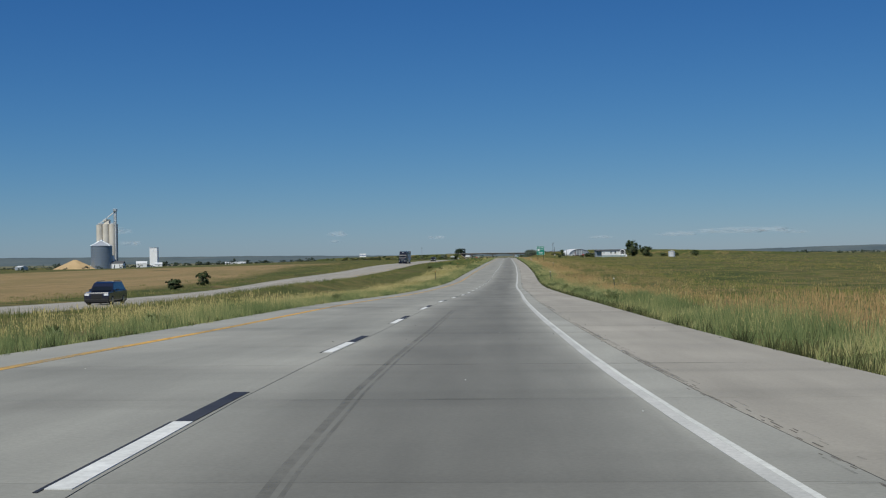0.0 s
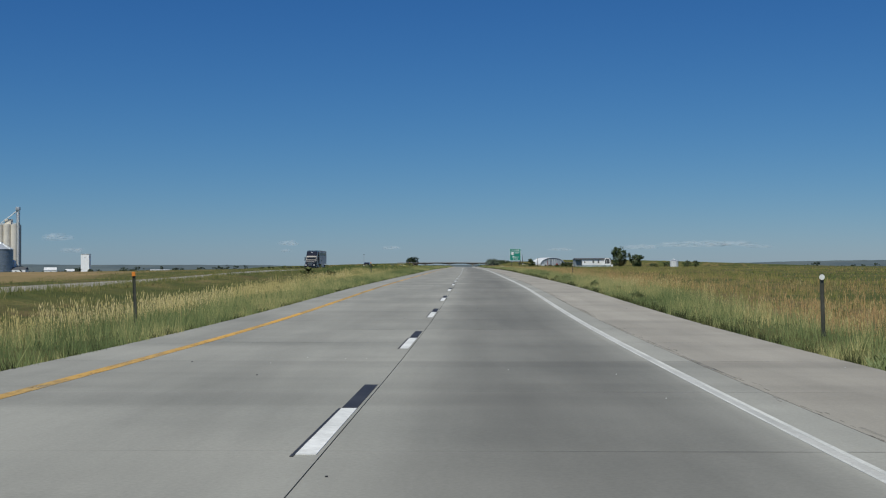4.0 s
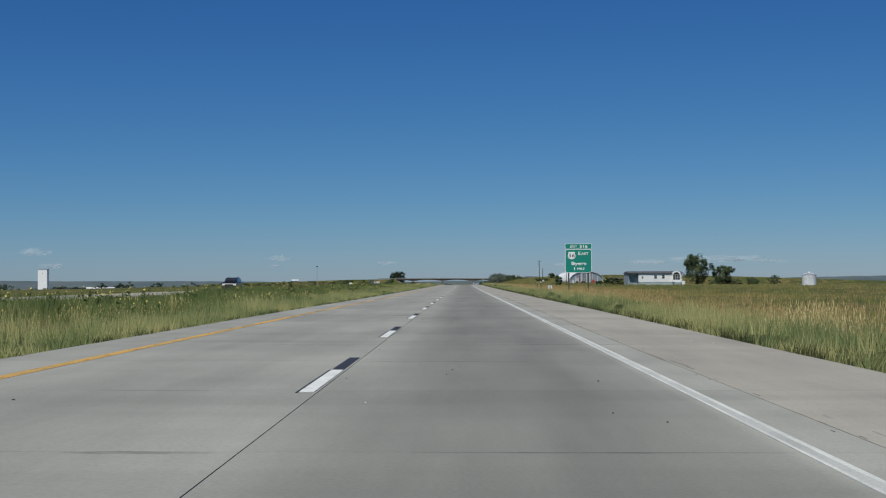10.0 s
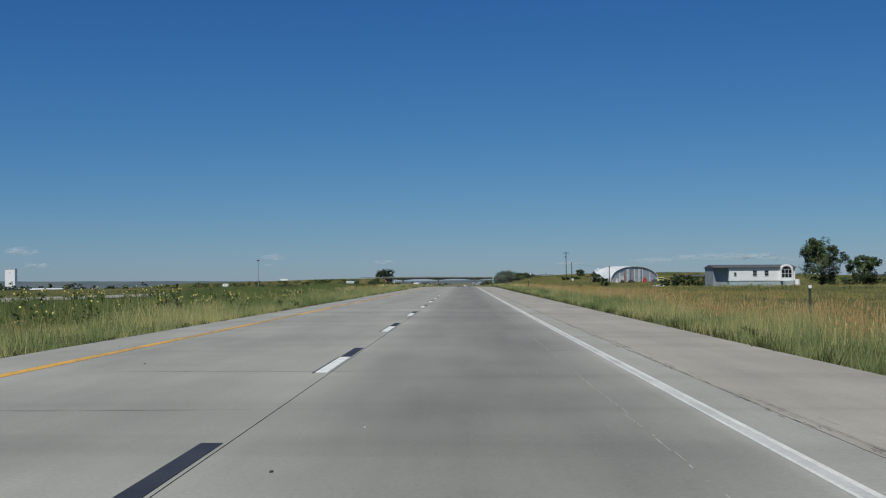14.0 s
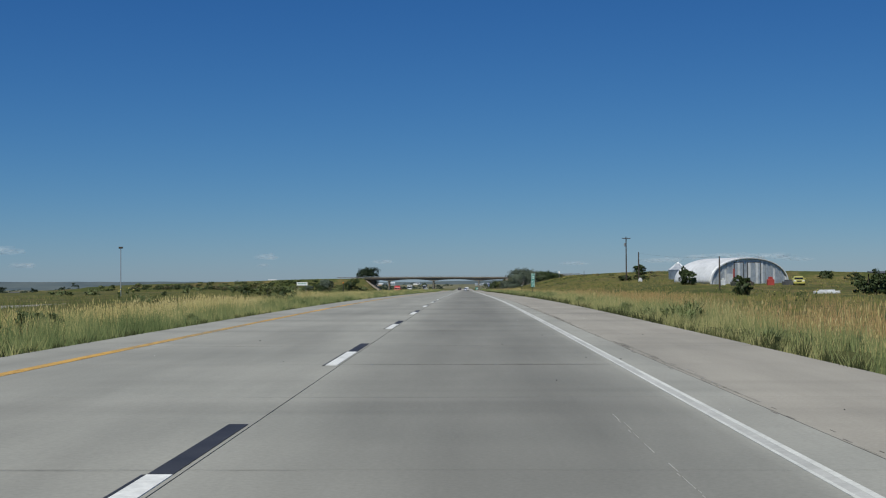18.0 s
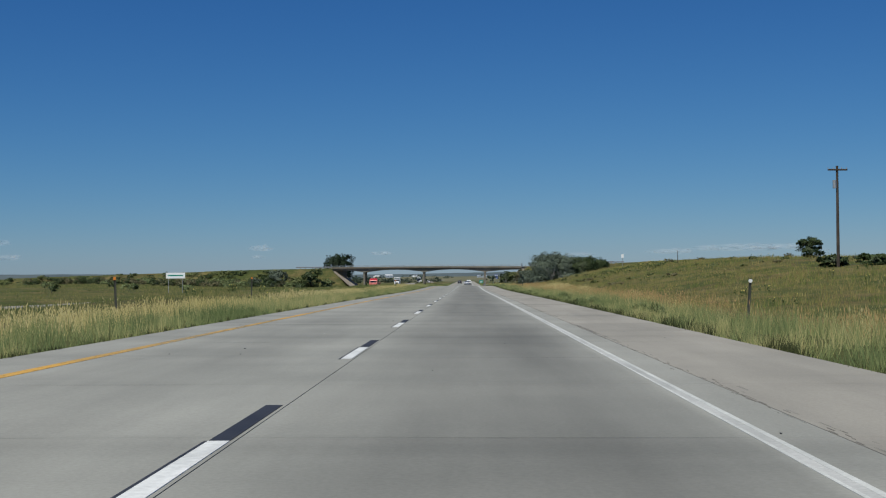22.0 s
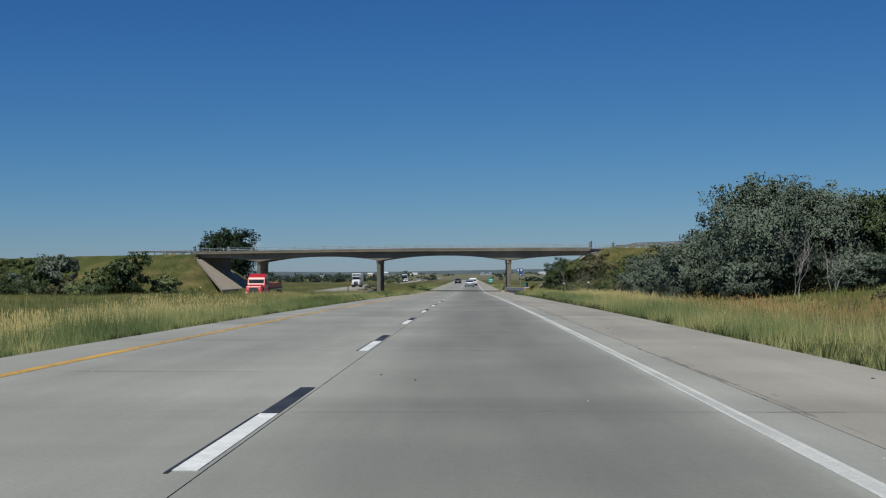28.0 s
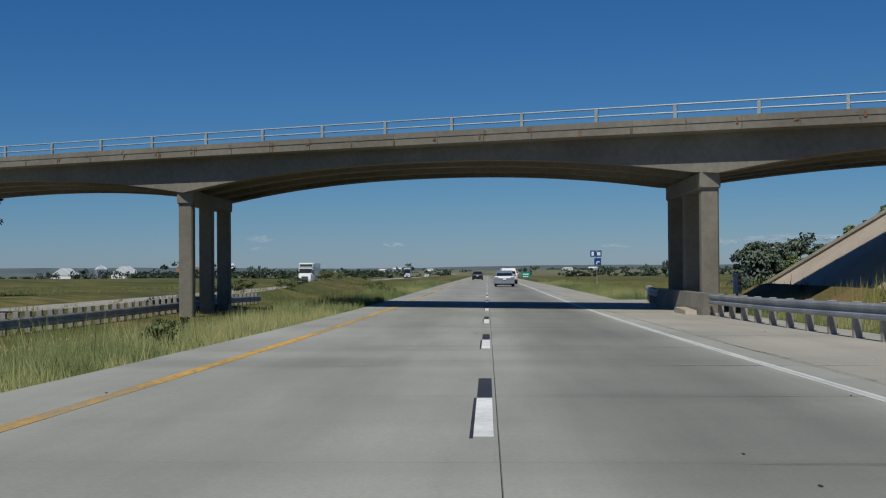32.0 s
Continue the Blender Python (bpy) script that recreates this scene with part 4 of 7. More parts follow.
# ---- leafy things ----
def leaf_material(name, a, b, c, shine=0.45):
    m, n, l, p = nodes_of(name)
    g = n.new("ShaderNodeNewGeometry")
    k = ramp(n, l, g.outputs["Random Per Island"], [(0.0, a), (0.5, b), (1.0, c)])
    big = noise_node(n, l, coords(n, "World"), 0.7, 3)
    k = mixed(n, l, 1.0, k, ramp(n, l, big, [(0.3, (0.72, 0.72, 0.72)), (0.7, (1.2, 1.2, 1.2))]), "MULTIPLY")
    l.new(k, p.inputs["Base Color"])
    p.inputs["Roughness"].default_value = shine
    p.inputs["Specular IOR Level"].default_value = 0.25
    tr = n.new("ShaderNodeBsdfTranslucent")
    l.new(k, tr.inputs["Color"])
    mx = n.new("ShaderNodeMixShader")
    mx.inputs[0].default_value = 0.2
    l.new(p.outputs[0], mx.inputs[1])
    l.new(tr.outputs[0], mx.inputs[2])
    l.new(mx.outputs[0], n["Material Output"].inputs["Surface"])
    return m


M_OLIVE = leaf_material("silver_olive_leaf", (0.100, 0.134, 0.100), (0.132, 0.170, 0.128), (0.172, 0.210, 0.162), 0.7)
M_LEAF = leaf_material("dark_green_leaf", (0.032, 0.054, 0.022), (0.060, 0.092, 0.036), (0.105, 0.135, 0.056))
M_PINE = leaf_material("pine_needle", (0.012, 0.026, 0.014), (0.024, 0.045, 0.022), (0.045, 0.07, 0.035), 0.6)
M_SAGE = leaf_material("sage_leaf", (0.125, 0.170, 0.070), (0.185, 0.235, 0.100), (0.25, 0.29, 0.145), 0.7)
# leaf colours for far trees, with distance haze mixed into the green
M_HAZELEAF = leaf_material("haze_tinted_leaf", (0.035, 0.058, 0.040), (0.060, 0.085, 0.058), (0.095, 0.120, 0.085), 0.8)
M_SCRUB = leaf_material("brown_scrub_leaf", (0.10, 0.105, 0.055), (0.165, 0.16, 0.085), (0.24, 0.215, 0.125), 0.7)
M_BRUSH = leaf_material("mid_green_brush_leaf", (0.085, 0.115, 0.042), (0.140, 0.172, 0.066), (0.205, 0.225, 0.098), 0.6)
M_BARK = surface("bark", (0.055, 0.045, 0.036), (0.11, 0.092, 0.075), 0.9, coarse=3, fine=18, bump=0.5)
M_DEADWOOD = surface("bleached_dead_wood", (0.26, 0.24, 0.21), (0.38, 0.355, 0.31), 0.9, coarse=3, fine=18)


def leaves(rs, centre, radius, n, size):
    """n leaf quads, as two triangles each, in clumps over an ellipsoid."""
    pts = []
    clumps = max(6, n // 70)
    d = rs.normal(0, 1, (clumps, 3))
    d /= np.linalg.norm(d, axis=1)[:, None]
    d *= (rs.uniform(0.25, 1.0, clumps) ** 0.5)[:, None] * rs.uniform(0.85, 1.12, clumps)[:, None]
    which = rs.randint(0, clumps, n)
    spread = rs.uniform(0.10, 0.22, clumps)
    p = d[which] + np.clip(rs.normal(0, 1, (n, 3)), -1.45, 1.45) * spread[which][:, None]
    p = p * np.array(radius) + np.array(centre)
    a, b = rs.normal(0, 1, (n, 3)), rs.normal(0, 1, (n, 3))
    a /= np.linalg.norm(a, axis=1)[:, None]
    b = np.cross(a, b)
    b /= np.linalg.norm(b, axis=1)[:, None]
    s = (size * rs.uniform(0.6, 1.4, n))[:, None]
    q0, q1, q2, q3 = p - a * s, p + b * s * 0.5, p + a * s, p - b * s * 0.5
    return np.concatenate([np.stack([q0, q1, q2], 1), np.stack([q0, q2, q3], 1)])


def outward(tri, middle, wide, tall):
    d = (tri.mean(1) - np.array(middle)) / np.array((wide, wide, tall))
    return d / (np.linalg.norm(d, axis=1)[:, None] + 1e-6) + np.array((0, 0, 0.25))


def tree(name, label, x, y, tall, wide, leaf, n=3000, size=0.16, seed=1, low=0.15, crowns=5, group="", lean=0.0, sink=0.1):
    """A trunk that forks into limbs, and a crown of leaf clumps round the limbs' ends."""
    rs = np.random.RandomState(seed)
    root = empty(name, x, y, h(x, y) - sink)
    tagged(root, label, "tree" if "tree" in name or "pine" in name else "shrub", group)
    bm = bmesh.new()
    r0 = 0.02 * tall + 0.03
    fork = tall * max(0.12, low)
    rod(bm, (0, 0, -0.3), (lean * fork, 0, fork), r0, r0 * 0.75, 7)
    ends = []
    for k in range(crowns):
        a = 2 * math.pi * k / crowns + rs.uniform(-0.4, 0.4)
        out = wide / 2 * rs.uniform(0.35, 0.68)
        top = tall * rs.uniform(0.52, 0.80)
        mid = Vector((lean * fork + math.cos(a) * out * 0.45, math.sin(a) * out * 0.45, fork + (top - fork) * 0.5))
        end = Vector((math.cos(a) * out, math.sin(a) * out, top))
        rod(bm, (lean * fork, 0, fork - 0.05), mid, r0 * 0.55, r0 * 0.38, 6)
        rod(bm, mid, end, r0 * 0.38, r0 * 0.15, 5)
        ends.append(end)
    ends.append(Vector((0, 0, tall * 0.78)))
    rod(bm, (lean * fork, 0, fork - 0.05), ends[-1], r0 * 0.6, r0 * 0.2, 6)
    part("trunk", bm, M_BARK, root)
    lots = []
    for e in ends:
        r = wide * rs.uniform(0.25, 0.33)
        rz = min(tall * rs.uniform(0.18, 0.26), tall - e.z * 0.97) if tall > 2 else tall * 0.3
        lots.append(leaves(rs, (e.x, e.y, min(e.z, tall - rz * 0.92)), (r, r, max(rz, 0.2)), n // len(ends), size))
    # skirts of lower leaves
    lots.append(leaves(rs, (0, 0, tall * (0.28 + low * 0.4)), (wide * 0.46, wide * 0.46, tall * 0.30), n // 2, size))
    crown = np.concatenate(lots)
    ob = new("crown", tri_mesh("crown", crown, leaf, outward(crown, (0, 0, tall * 0.35), wide, tall)))
    ob.parent = root
    return root


def shrub(name, label, x, y, tall, wide, leaf, n=500, size=0.07, seed=1, group=""):
    rs = np.random.RandomState(seed)
    root = empty(name, x, y, h(x, y) - 0.03)
    tagged(root, label, "shrub", group)
    bm = bmesh.new()
    rod(bm, (0, 0, -0.1), (rs.uniform(-0.1, 0.1) * wide, rs.uniform(-0.1, 0.1) * wide, tall * 0.75), 0.015 + 0.015 * tall, 0.006, 6)
    part("stem", bm, M_BARK, root)
    lots = [leaves(rs, (rs.uniform(-0.22, 0.22) * wide, rs.uniform(-0.22, 0.22) * wide, tall * rs.uniform(0.38, 0.6)), (wide * 0.30, wide * 0.30, tall * 0.36), n // 4, size) for k in range(4)]
    crown = np.concatenate(lots)
    ob = new("foliage", tri_mesh("foliage", crown, leaf, outward(crown, (0, 0, tall * 0.2), wide, tall)))
    ob.parent = root
    return root


def weed(name, label, x, y, tall, wide, leaf, n=420, seed=1, group=""):
    """A bushy weed: many narrow leaves that rise and arch from one foot."""
    rs = np.random.RandomState(seed)
    root = empty(name, x, y, h(x, y) - 0.03)
    tagged(root, label, "weed", group)
    part("stem", rodded((0, 0, -0.1), (0, 0, tall * 0.5), 0.012, 0.006, 5), M_BARK, root)
    lobes = rs.normal(0, 1, (7, 3)) * (wide * 0.17, wide * 0.17, tall * 0.12) + (0, 0, tall * 0.40)
    lobes[:, 2] *= 1 - 0.5 * np.minimum(1, np.hypot(lobes[:, 0], lobes[:, 1]) / (wide * 0.4))
    n = n * 2
    d = rs.normal(0, 1, (n, 3))
    d /= np.linalg.norm(d, axis=1)[:, None]
    foot = lobes[rs.randint(0, 7, n)] + d * rs.uniform(0.3, 1, n)[:, None] * (wide * 0.22, wide * 0.22, tall * 0.34)
    foot[:, 2] = np.maximum(foot[:, 2], 0.0)
    length = rs.uniform(0.035, 0.10, n)[:, None]
    tip = foot + (d * (1, 1, 0.5) + rs.normal(0, 0.45, (n, 3)) + (0, 0, 0.8)) * length
    w = rs.uniform(0.006, 0.014, n)
    c = rs.uniform(0, 6.283, n)
    side = np.stack([np.cos(c) * w, np.sin(c) * w, np.zeros(n)], -1)
    mid = (foot + tip) / 2
    tri = np.concatenate([np.stack([mid - side, mid + side, tip], 1), np.stack([foot, mid + side, mid - side], 1)])
    ob = new("foliage", tri_mesh("foliage", tri, leaf, outward(tri, (0, 0, tall * 0.1), wide, tall)))
    ob.parent = root
    return root


# silver olive grove below the right bank
r = random.Random(21)
for k, (x, y, top, w, m) in enumerate(((19.6, 1098, 5.6, 5.5, M_OLIVE), (22.2, 1102, 5.7, 6.2, M_OLIVE), (25.2, 1101, 5.2, 5.6, M_OLIVE), (28.9, 1100, 5.0, 5.8, M_LEAF), (32.5, 1103, 4.2, 5.0, M_LEAF), (21.6, 1118.5, 3.4, 5.4, M_OLIVE), (25.4, 1120, 2.8, 5.6, M_OLIVE))):
    tree("olive_tree" if m is M_OLIVE else "elm_tree", "silver-green olive tree with a dense crown" if m is M_OLIVE else "dark green elm tree with a dense crown", x, y, top - h(x, y), w * 1.12, m, 20000, 0.095, 40 + k, 0.08, 7, "trees below the bank")
for k, (x, y, top, w) in enumerate(((16.0, 1101.5, 1.7, 4.6), (18.2, 1095.5, 0.7, 4.0), (24.6, 1095, 0.9, 4.4), (28.6, 1096, 1.0, 5.0), (16.4, 1113, 0.3, 4.0), (18.0, 1122, 0.9, 4.2), (21.5, 1114.5, 0.6, 4.4), (18.4, 1139, 1.3, 4.4), (21.0, 1142, 1.6, 4.8), (16.6, 1134, -0.4, 3.6))):
    tree("olive_shrub", "low silver-green olive shrub in dry grass", x, y, top - h(x, y), w, M_OLIVE, 8000, 0.085, 60 + k, 0.05, 5, "olive shrubs")
r = random.Random(33)
for k in range(96):
    y = r.uniform(1148, 1193)
    x = 11.9 + (1195 - y) * 0.10 + r.uniform(0, 11) * (0.3 + 0.7 * r.random())
    t = (r.uniform(1.1, 2.2) if k % 4 else r.uniform(2.0, 2.9)) * (0.6 if y > 1184 and x > 14 else 1)
    mat = (M_LEAF, M_BRUSH, M_SCRUB, M_BRUSH, M_SCRUB)[k % 5]
    shrub("bank_thicket", "dense scrubby thicket on the grassy bank" if mat is M_SCRUB else "dense leafy shrub on the grassy bank", x, y, t, t * r.uniform(1.3, 2.0), mat, 1500, 0.075, 900 + k, "thickets on the bank")
for k in range(14):
    x = 12.4 + k * 0.5 + r.uniform(-0.2, 0.2)
    t = r.uniform(0.5, 0.95)
    shrub("bank_thicket", "dense leafy shrub on the grassy bank", x, 1221.0 - (x - 12.1) * 0.80 + r.uniform(0, 1.0), t, t * 1.6, M_SAGE if k % 2 else M_LEAF, 1800, 0.06, 1010 + k, "thickets on the bank")
# brush all over the bank beside the overpass
r = random.Random(77)
count = 0
while count < 190:
    x, y = r.uniform(13.0, 44.0), r.uniform(1160, 1203)
    d = Vector((x, y)) - BR_A
    if d.dot(BR_NOR) > -1.6 or (x < 19.5 and y > 1190.5) or x < 12 + (1190 - y) * 0.08:
        continue
    near_top = d.dot(BR_NOR) > -7
    t = r.uniform(0.45, 0.8) if near_top else r.uniform(0.8, 1.8)
    mat = (M_BRUSH, M_SCRUB, M_BRUSH, M_SCRUB if near_top else M_LEAF, M_BRUSH)[count % 5]
    shrub("bank_brush", "low brown scrub on the grassy bank" if mat is M_SCRUB else "low green brush on the grassy bank", x, y, t, t * r.uniform(2.0, 3.6), mat, 650, 0.085, 1100 + count, "brush on the bank")
    count += 1
for k, (x, y, top, w) in enumerate(((13.7, 1189.0, 1.6, 3.6), (15.8, 1187.5, 1.5, 3.2), (12.6, 1186.5, 0.0, 2.8), (17.8, 1186.0, 1.7, 3.2))):
    t = top - h(x, y)
    tree("elm_shrub", "dark green leafy shrub on the bank", x, y, t, w, (M_LEAF, M_BRUSH, M_LEAF, M_SCRUB)[k], 9000, 0.075, 620 + k, 0.06, 5, "shrubs on the bank")
for k, (x, y, t, w) in enumerate(((10.1, 1169.5, 1.25, 2.2), (10.9, 1172.5, 1.1, 1.9), (9.3, 1175.5, 0.8, 1.3), (11.6, 1167.5, 1.0, 1.6))):
    shrub("rail_bush", "rounded green weed bush behind the rail end", x, y, t, w, M_SAGE if k % 2 else M_BRUSH, 1800, 0.07, 640 + k, "bushes behind the rail")
# low brush and weeds over the rise beside the farm
r = random.Random(58)
for k in range(84):
    y = r.uniform(925, 1088)
    x = r.uniform(16.5, 46) if k % 3 else r.uniform(16.5, 26)
    t = r.uniform(0.22, 0.5)
    mat = (M_BRUSH, M_BRUSH, M_BRUSH, M_SCRUB)[k % 4]
    shrub("rise_brush", "low brown scrub on the grassy rise" if mat is M_SCRUB else "low green brush on the grassy rise", x, y, t, t * r.uniform(2.4, 5.0), mat, 620, 0.07, 1400 + k, "brush on the rise")
# dark brush along the slope of the cross road
for k in range(120):
    d = r.uniform(4, 150)
    x = BR_A.x - BR_DIR.x * d + BR_NOR.x * -r.uniform(2, 15)
    y = BR_A.y - BR_DIR.y * d + BR_NOR.y * -r.uniform(2, 15)
    if x > -48:
        continue
    t = r.uniform(0.7, 1.7)
    shrub("slope_brush", "dark green brush on the slope of the cross road", x, y, t, t * r.uniform(2.0, 3.4), (M_LEAF, M_BRUSH)[k % 2], 420, 0.16, 1600 + k, "brush on the slope")
# along the left bank
for k, (x, y, t, w, m) in enumerate(((-46.5, 1198, 6.3, 6.4, M_LEAF), (-51, 1198, 3.6, 4.5, M_BRUSH), (-57.5, 1201, 6.4, 5.6, M_OLIVE), (-60.5, 1202, 5.0, 4.5, M_LEAF), (-65.5, 1206, 3.4, 4.0, M_OLIVE), (-73, 1212, 3.2, 5.0, M_LEAF), (-80, 1215, 3.0, 5.0, M_SAGE), (-42, 1201, 3.2, 4.0, M_SAGE))):
    tree("bank_shrub", "leafy shrub at the foot of the grassy bank", x, y, t, w, m, 4200, 0.19, 90 + k, 0.06, 5, "shrubs at the bank foot")
tree("pine_tree", "tall dense dark pine behind the overpass", -44.6, 1262.5, 12.0, 9.8, M_PINE, 22000, 0.2, 3, 0.16, 8)
for k, (x, y, t) in enumerate(((24, 1232, 2.6), (27.5, 1238, 2.4), (16.5, 1240, 3.4), (18.4, 1242, 3.8))):
    tree("elm_shrub", "dark green leafy shrub on the bank", x, y, t, t * 1.1, M_LEAF if k < 2 else M_OLIVE, 4000, 0.14, 110 + k, 0.06, 5, "shrubs on the bank")


def dead_tree(x, y, tall, seed):
    rs = random.Random(seed)
    root = empty("dead_tree", x, y, h(x, y) - 0.1)
    tagged(root, "bare bleached dead tree with forked branches", "tree", "dead trees")
    bm = bmesh.new()

    def grow(at, way, length, thick, depth):
        """A crooked limb in short reaches that forks into thinner ones."""
        for k in range(4):
            way = (way + Vector((rs.uniform(-0.3, 0.3), rs.uniform(-0.3, 0.3), rs.uniform(-0.05, 0.2)))).normalized()
            to = at + way * length / 4
            rod(bm, at, to, thick * (1 - 0.15 * k), thick * (0.85 - 0.15 * k), 5 if depth else 4)
            at = to
            if depth and k > 0:
                for q in range(rs.randint(1, 2)):
                    grow(at, (way + Vector((rs.uniform(-1, 1), rs.uniform(-1, 1), rs.uniform(-0.1, 0.5)))).normalized(), length * rs.uniform(0.35, 0.6), thick * 0.45, depth - 1)

    for k in range(3):
        grow(Vector((rs.uniform(-0.2, 0.2), rs.uniform(-0.2, 0.2), -0.2)), Vector((rs.uniform(-0.35, 0.35), rs.uniform(-0.35, 0.35), 1)).normalized(), tall * rs.uniform(0.5, 0.85), 0.036, 2)
    part("trunk", bm, M_DEADWOOD, root)


dead_tree(20.7, 1093.3, 4.4, 1)
dead_tree(22.9, 1093.4, 3.0, 2)
dead_tree(13.35, 1170, 3.0, 3)
dead_tree(14.9, 1180, 3.2, 5)
dead_tree(15.5, 1170.5, 2.8, 6)
dead_tree(17.8, 1174, 3.2, 7)
# trees at the farm house, and round the farm yard
tree("cottonwood_tree", "tall open dark green tree beside the mobile home", 76, 778, 10.4, 8.6, M_LEAF, 6500, 0.2, 5, 0.2, 6, "farm trees")
tree("cottonwood_tree", "round dark green tree beside the mobile home", 83.5, 775, 6.6, 6.4, M_LEAF, 4200, 0.2, 6, 0.16, 5, "farm trees")
for k, (x, y, t, w) in enumerate(((39.0, 871, 2.6, 2.6), (38.2, 871.5, 3.3, 1.4), (33.8, 805, 2.4, 2.2), (41.5, 950, 2.6, 3.2), (88, 965, 3.2, 4.0), (96, 968, 3.6, 4.4), (92, 830, 2.2, 5.0), (103, 850, 2.4, 6.0), (112, 860, 3.0, 5.0), (88.2, 1213, 3.4, 5.0), (33.6, 912.6, 1.2, 2.4), (36.5, 910, 1.0, 3.0), (47, 880, 1.0, 1.6), (130, 900, 4.0, 6.0), (117, 800, 3.4, 3.0))):
    tree("farm_shrub", "dark green shrub in the farm yard grass", x, y, t, w, M_LEAF, 3600, 0.10, 130 + k, 0.06, 4, "farm shrubs")
r = random.Random(55)
for k in range(30):
    x = -r.uniform(46, 108)
    y = 1196 + (-x - 46) * 0.40 + r.uniform(-9, 5)
    t = r.uniform(1.4, 3.4)
    mat = (M_LEAF, M_SAGE, M_LEAF, M_SCRUB)[k % 4]
    shrub("bank_thicket", "dense scrubby thicket on the grassy bank" if mat is M_SCRUB else "dense leafy shrub on the grassy bank", x, y, t, t * r.uniform(1.5, 2.4), mat, 1300, 0.11, 760 + k, "thickets on the bank")
thickets = [o for o in scene.objects if o.name.startswith("bank_thicket") and o.location.x < 0]
for k in range(90):
    x = -r.uniform(47, 150)
    y = 1190 + (-x - 46) * 0.42 + r.uniform(-4, 22)
    if (Vector((x, y)) - BR_A).dot(BR_NOR) < -1.5:
        copy_thing(thickets[k % len(thickets)], pose(x, y, h(x, y) - 0.1, 0, 0, r.uniform(0, 360)))
for k in range(34):
    x = -r.uniform(37, 62)
    y = 1205 + (-x - 37) * 0.40 + r.uniform(-7, 10)
    if (Vector((x, y)) - BR_A).dot(BR_NOR) > -1.6 or (x > -43.5 and y > 1208):
        continue
    t = r.uniform(0.6, 1.2)
    shrub("bank_brush", "low green brush on the grassy bank", x, y, t, t * r.uniform(1.7, 2.8), M_BRUSH if k % 3 else M_SCRUB, 700, 0.10, 1250 + k, "brush on the bank")
for k in range(26):
    x, y = -r.uniform(44, 120), r.uniform(880, 1150)
    t = r.uniform(0.7, 1.8)
    shrub("field_bush", "low dark bush in the field past the lanes", x, y, t, t * r.uniform(1.5, 2.6), M_LEAF if k % 2 else M_SAGE, 500, 0.14, 830 + k, "bushes in the field")
for k in range(24):
    x, y = r.uniform(26, 78), r.uniform(985, 1120)
    t = r.uniform(0.5, 1.1)
    shrub("field_bush", "low weed bush on the grassy rise", x, y, t, t * r.uniform(1.5, 2.8), M_LEAF if k % 3 == 0 else M_SCRUB, 700, 0.08, 860 + k, "bushes on the rise")
for k in range(16):
    x, y = -r.uniform(300, 520), r.uniform(1420, 1640)
    t = r.uniform(4.5, 8.5)
    tree("town_tree", "dark green shade tree at the edge of town", x, y, t, t * r.uniform(0.9, 1.5), M_HAZELEAF, 700, 0.5, 880 + k, 0.1, 5, "town trees")
# two round shrubs in the stubble field
for k, (x, y, t, w) in enumerate(((-57.0, 231.3, 2.1, 2.8), (-57.7, 255.5, 2.9, 2.7))):
    tree("field_shrub", "round dark green shrub at the field edge", x, y, t, w, M_LEAF, 3200, 0.10, 150 + k, 0.06, 5, "field shrubs")
# sage and weeds along both verges
r = random.Random(31)
for k in range(150):
    side = 1 if r.random() < 0.62 else -1
    y = r.uniform(12, 1180)
    u = (RIGHT + r.uniform(0.25, 1.5)) if side > 0 else (LEFT - r.uniform(0.3, 2.6))
    if r.random() < 0.3:
        u += side * r.uniform(1, 8)
    t = r.uniform(0.25, 0.5)
    weed("weed_bush", "grey-green leafy weed in the verge grass", float(road_x(y)) + u, y, t, t * r.uniform(1.2, 2.2), M_SAGE, 560, 200 + k, "weeds along the verge")
for k, (u, y) in enumerate(((7.6, 64), (8.1, 66.5), (8.7, 62), (7.4, 93), (8.0, 97), (8.6, 101), (7.5, 104), (7.3, 235), (7.6, 239), (7.9, 247), (8.2, 243), (7.4, 259), (7.7, 267), (8.3, 524), (8.0, 766.5), (8.5, 768), (8.3, 764.5))):
    t = 0.36 + 0.10 * (k % 3)
    weed("weed_bush", "bushy grey-green weed beside the pavement", float(road_x(y)) + u, y, t, t * 2.0, M_SAGE, 1500, 400 + k, "weeds along the verge")
for k, (x, y, t, w) in enumerate(((49.9, 806, 2.6, 2.6), (51.4, 809, 3.4, 3.6), (53.2, 808, 3.3, 3.4), (54.9, 807, 2.8, 3.0), (47.4, 804, 1.8, 2.4), (57.0, 806, 2.0, 2.6))):
    tree("yard_bush", "dark green bush crowding the carport", x, y, t, w, M_LEAF, 1600, 0.14, 1500 + k, 0.06, 4, "bushes at the carport")
for k, (u, y) in enumerate(((7.3, 70), (7.6, 72), (7.9, 69), (7.2, 84), (7.4, 87), (7.3, 90), (7.6, 112), (7.3, 128), (7.5, 140), (7.4, 455), (7.6, 505), (7.3, 600), (7.5, 625), (7.4, 655), (7.6, 690), (7.5, 745), (7.3, 805), (7.6, 880), (7.4, 940), (7.6, 1010))):
    t = 0.40 + 0.08 * (k % 4)
    weed("weed_bush", "bushy green weed beside the pavement", float(road_x(y)) + u, y, t, t * 2.3, M_SAGE, 1100, 1600 + k, "weeds along the verge")
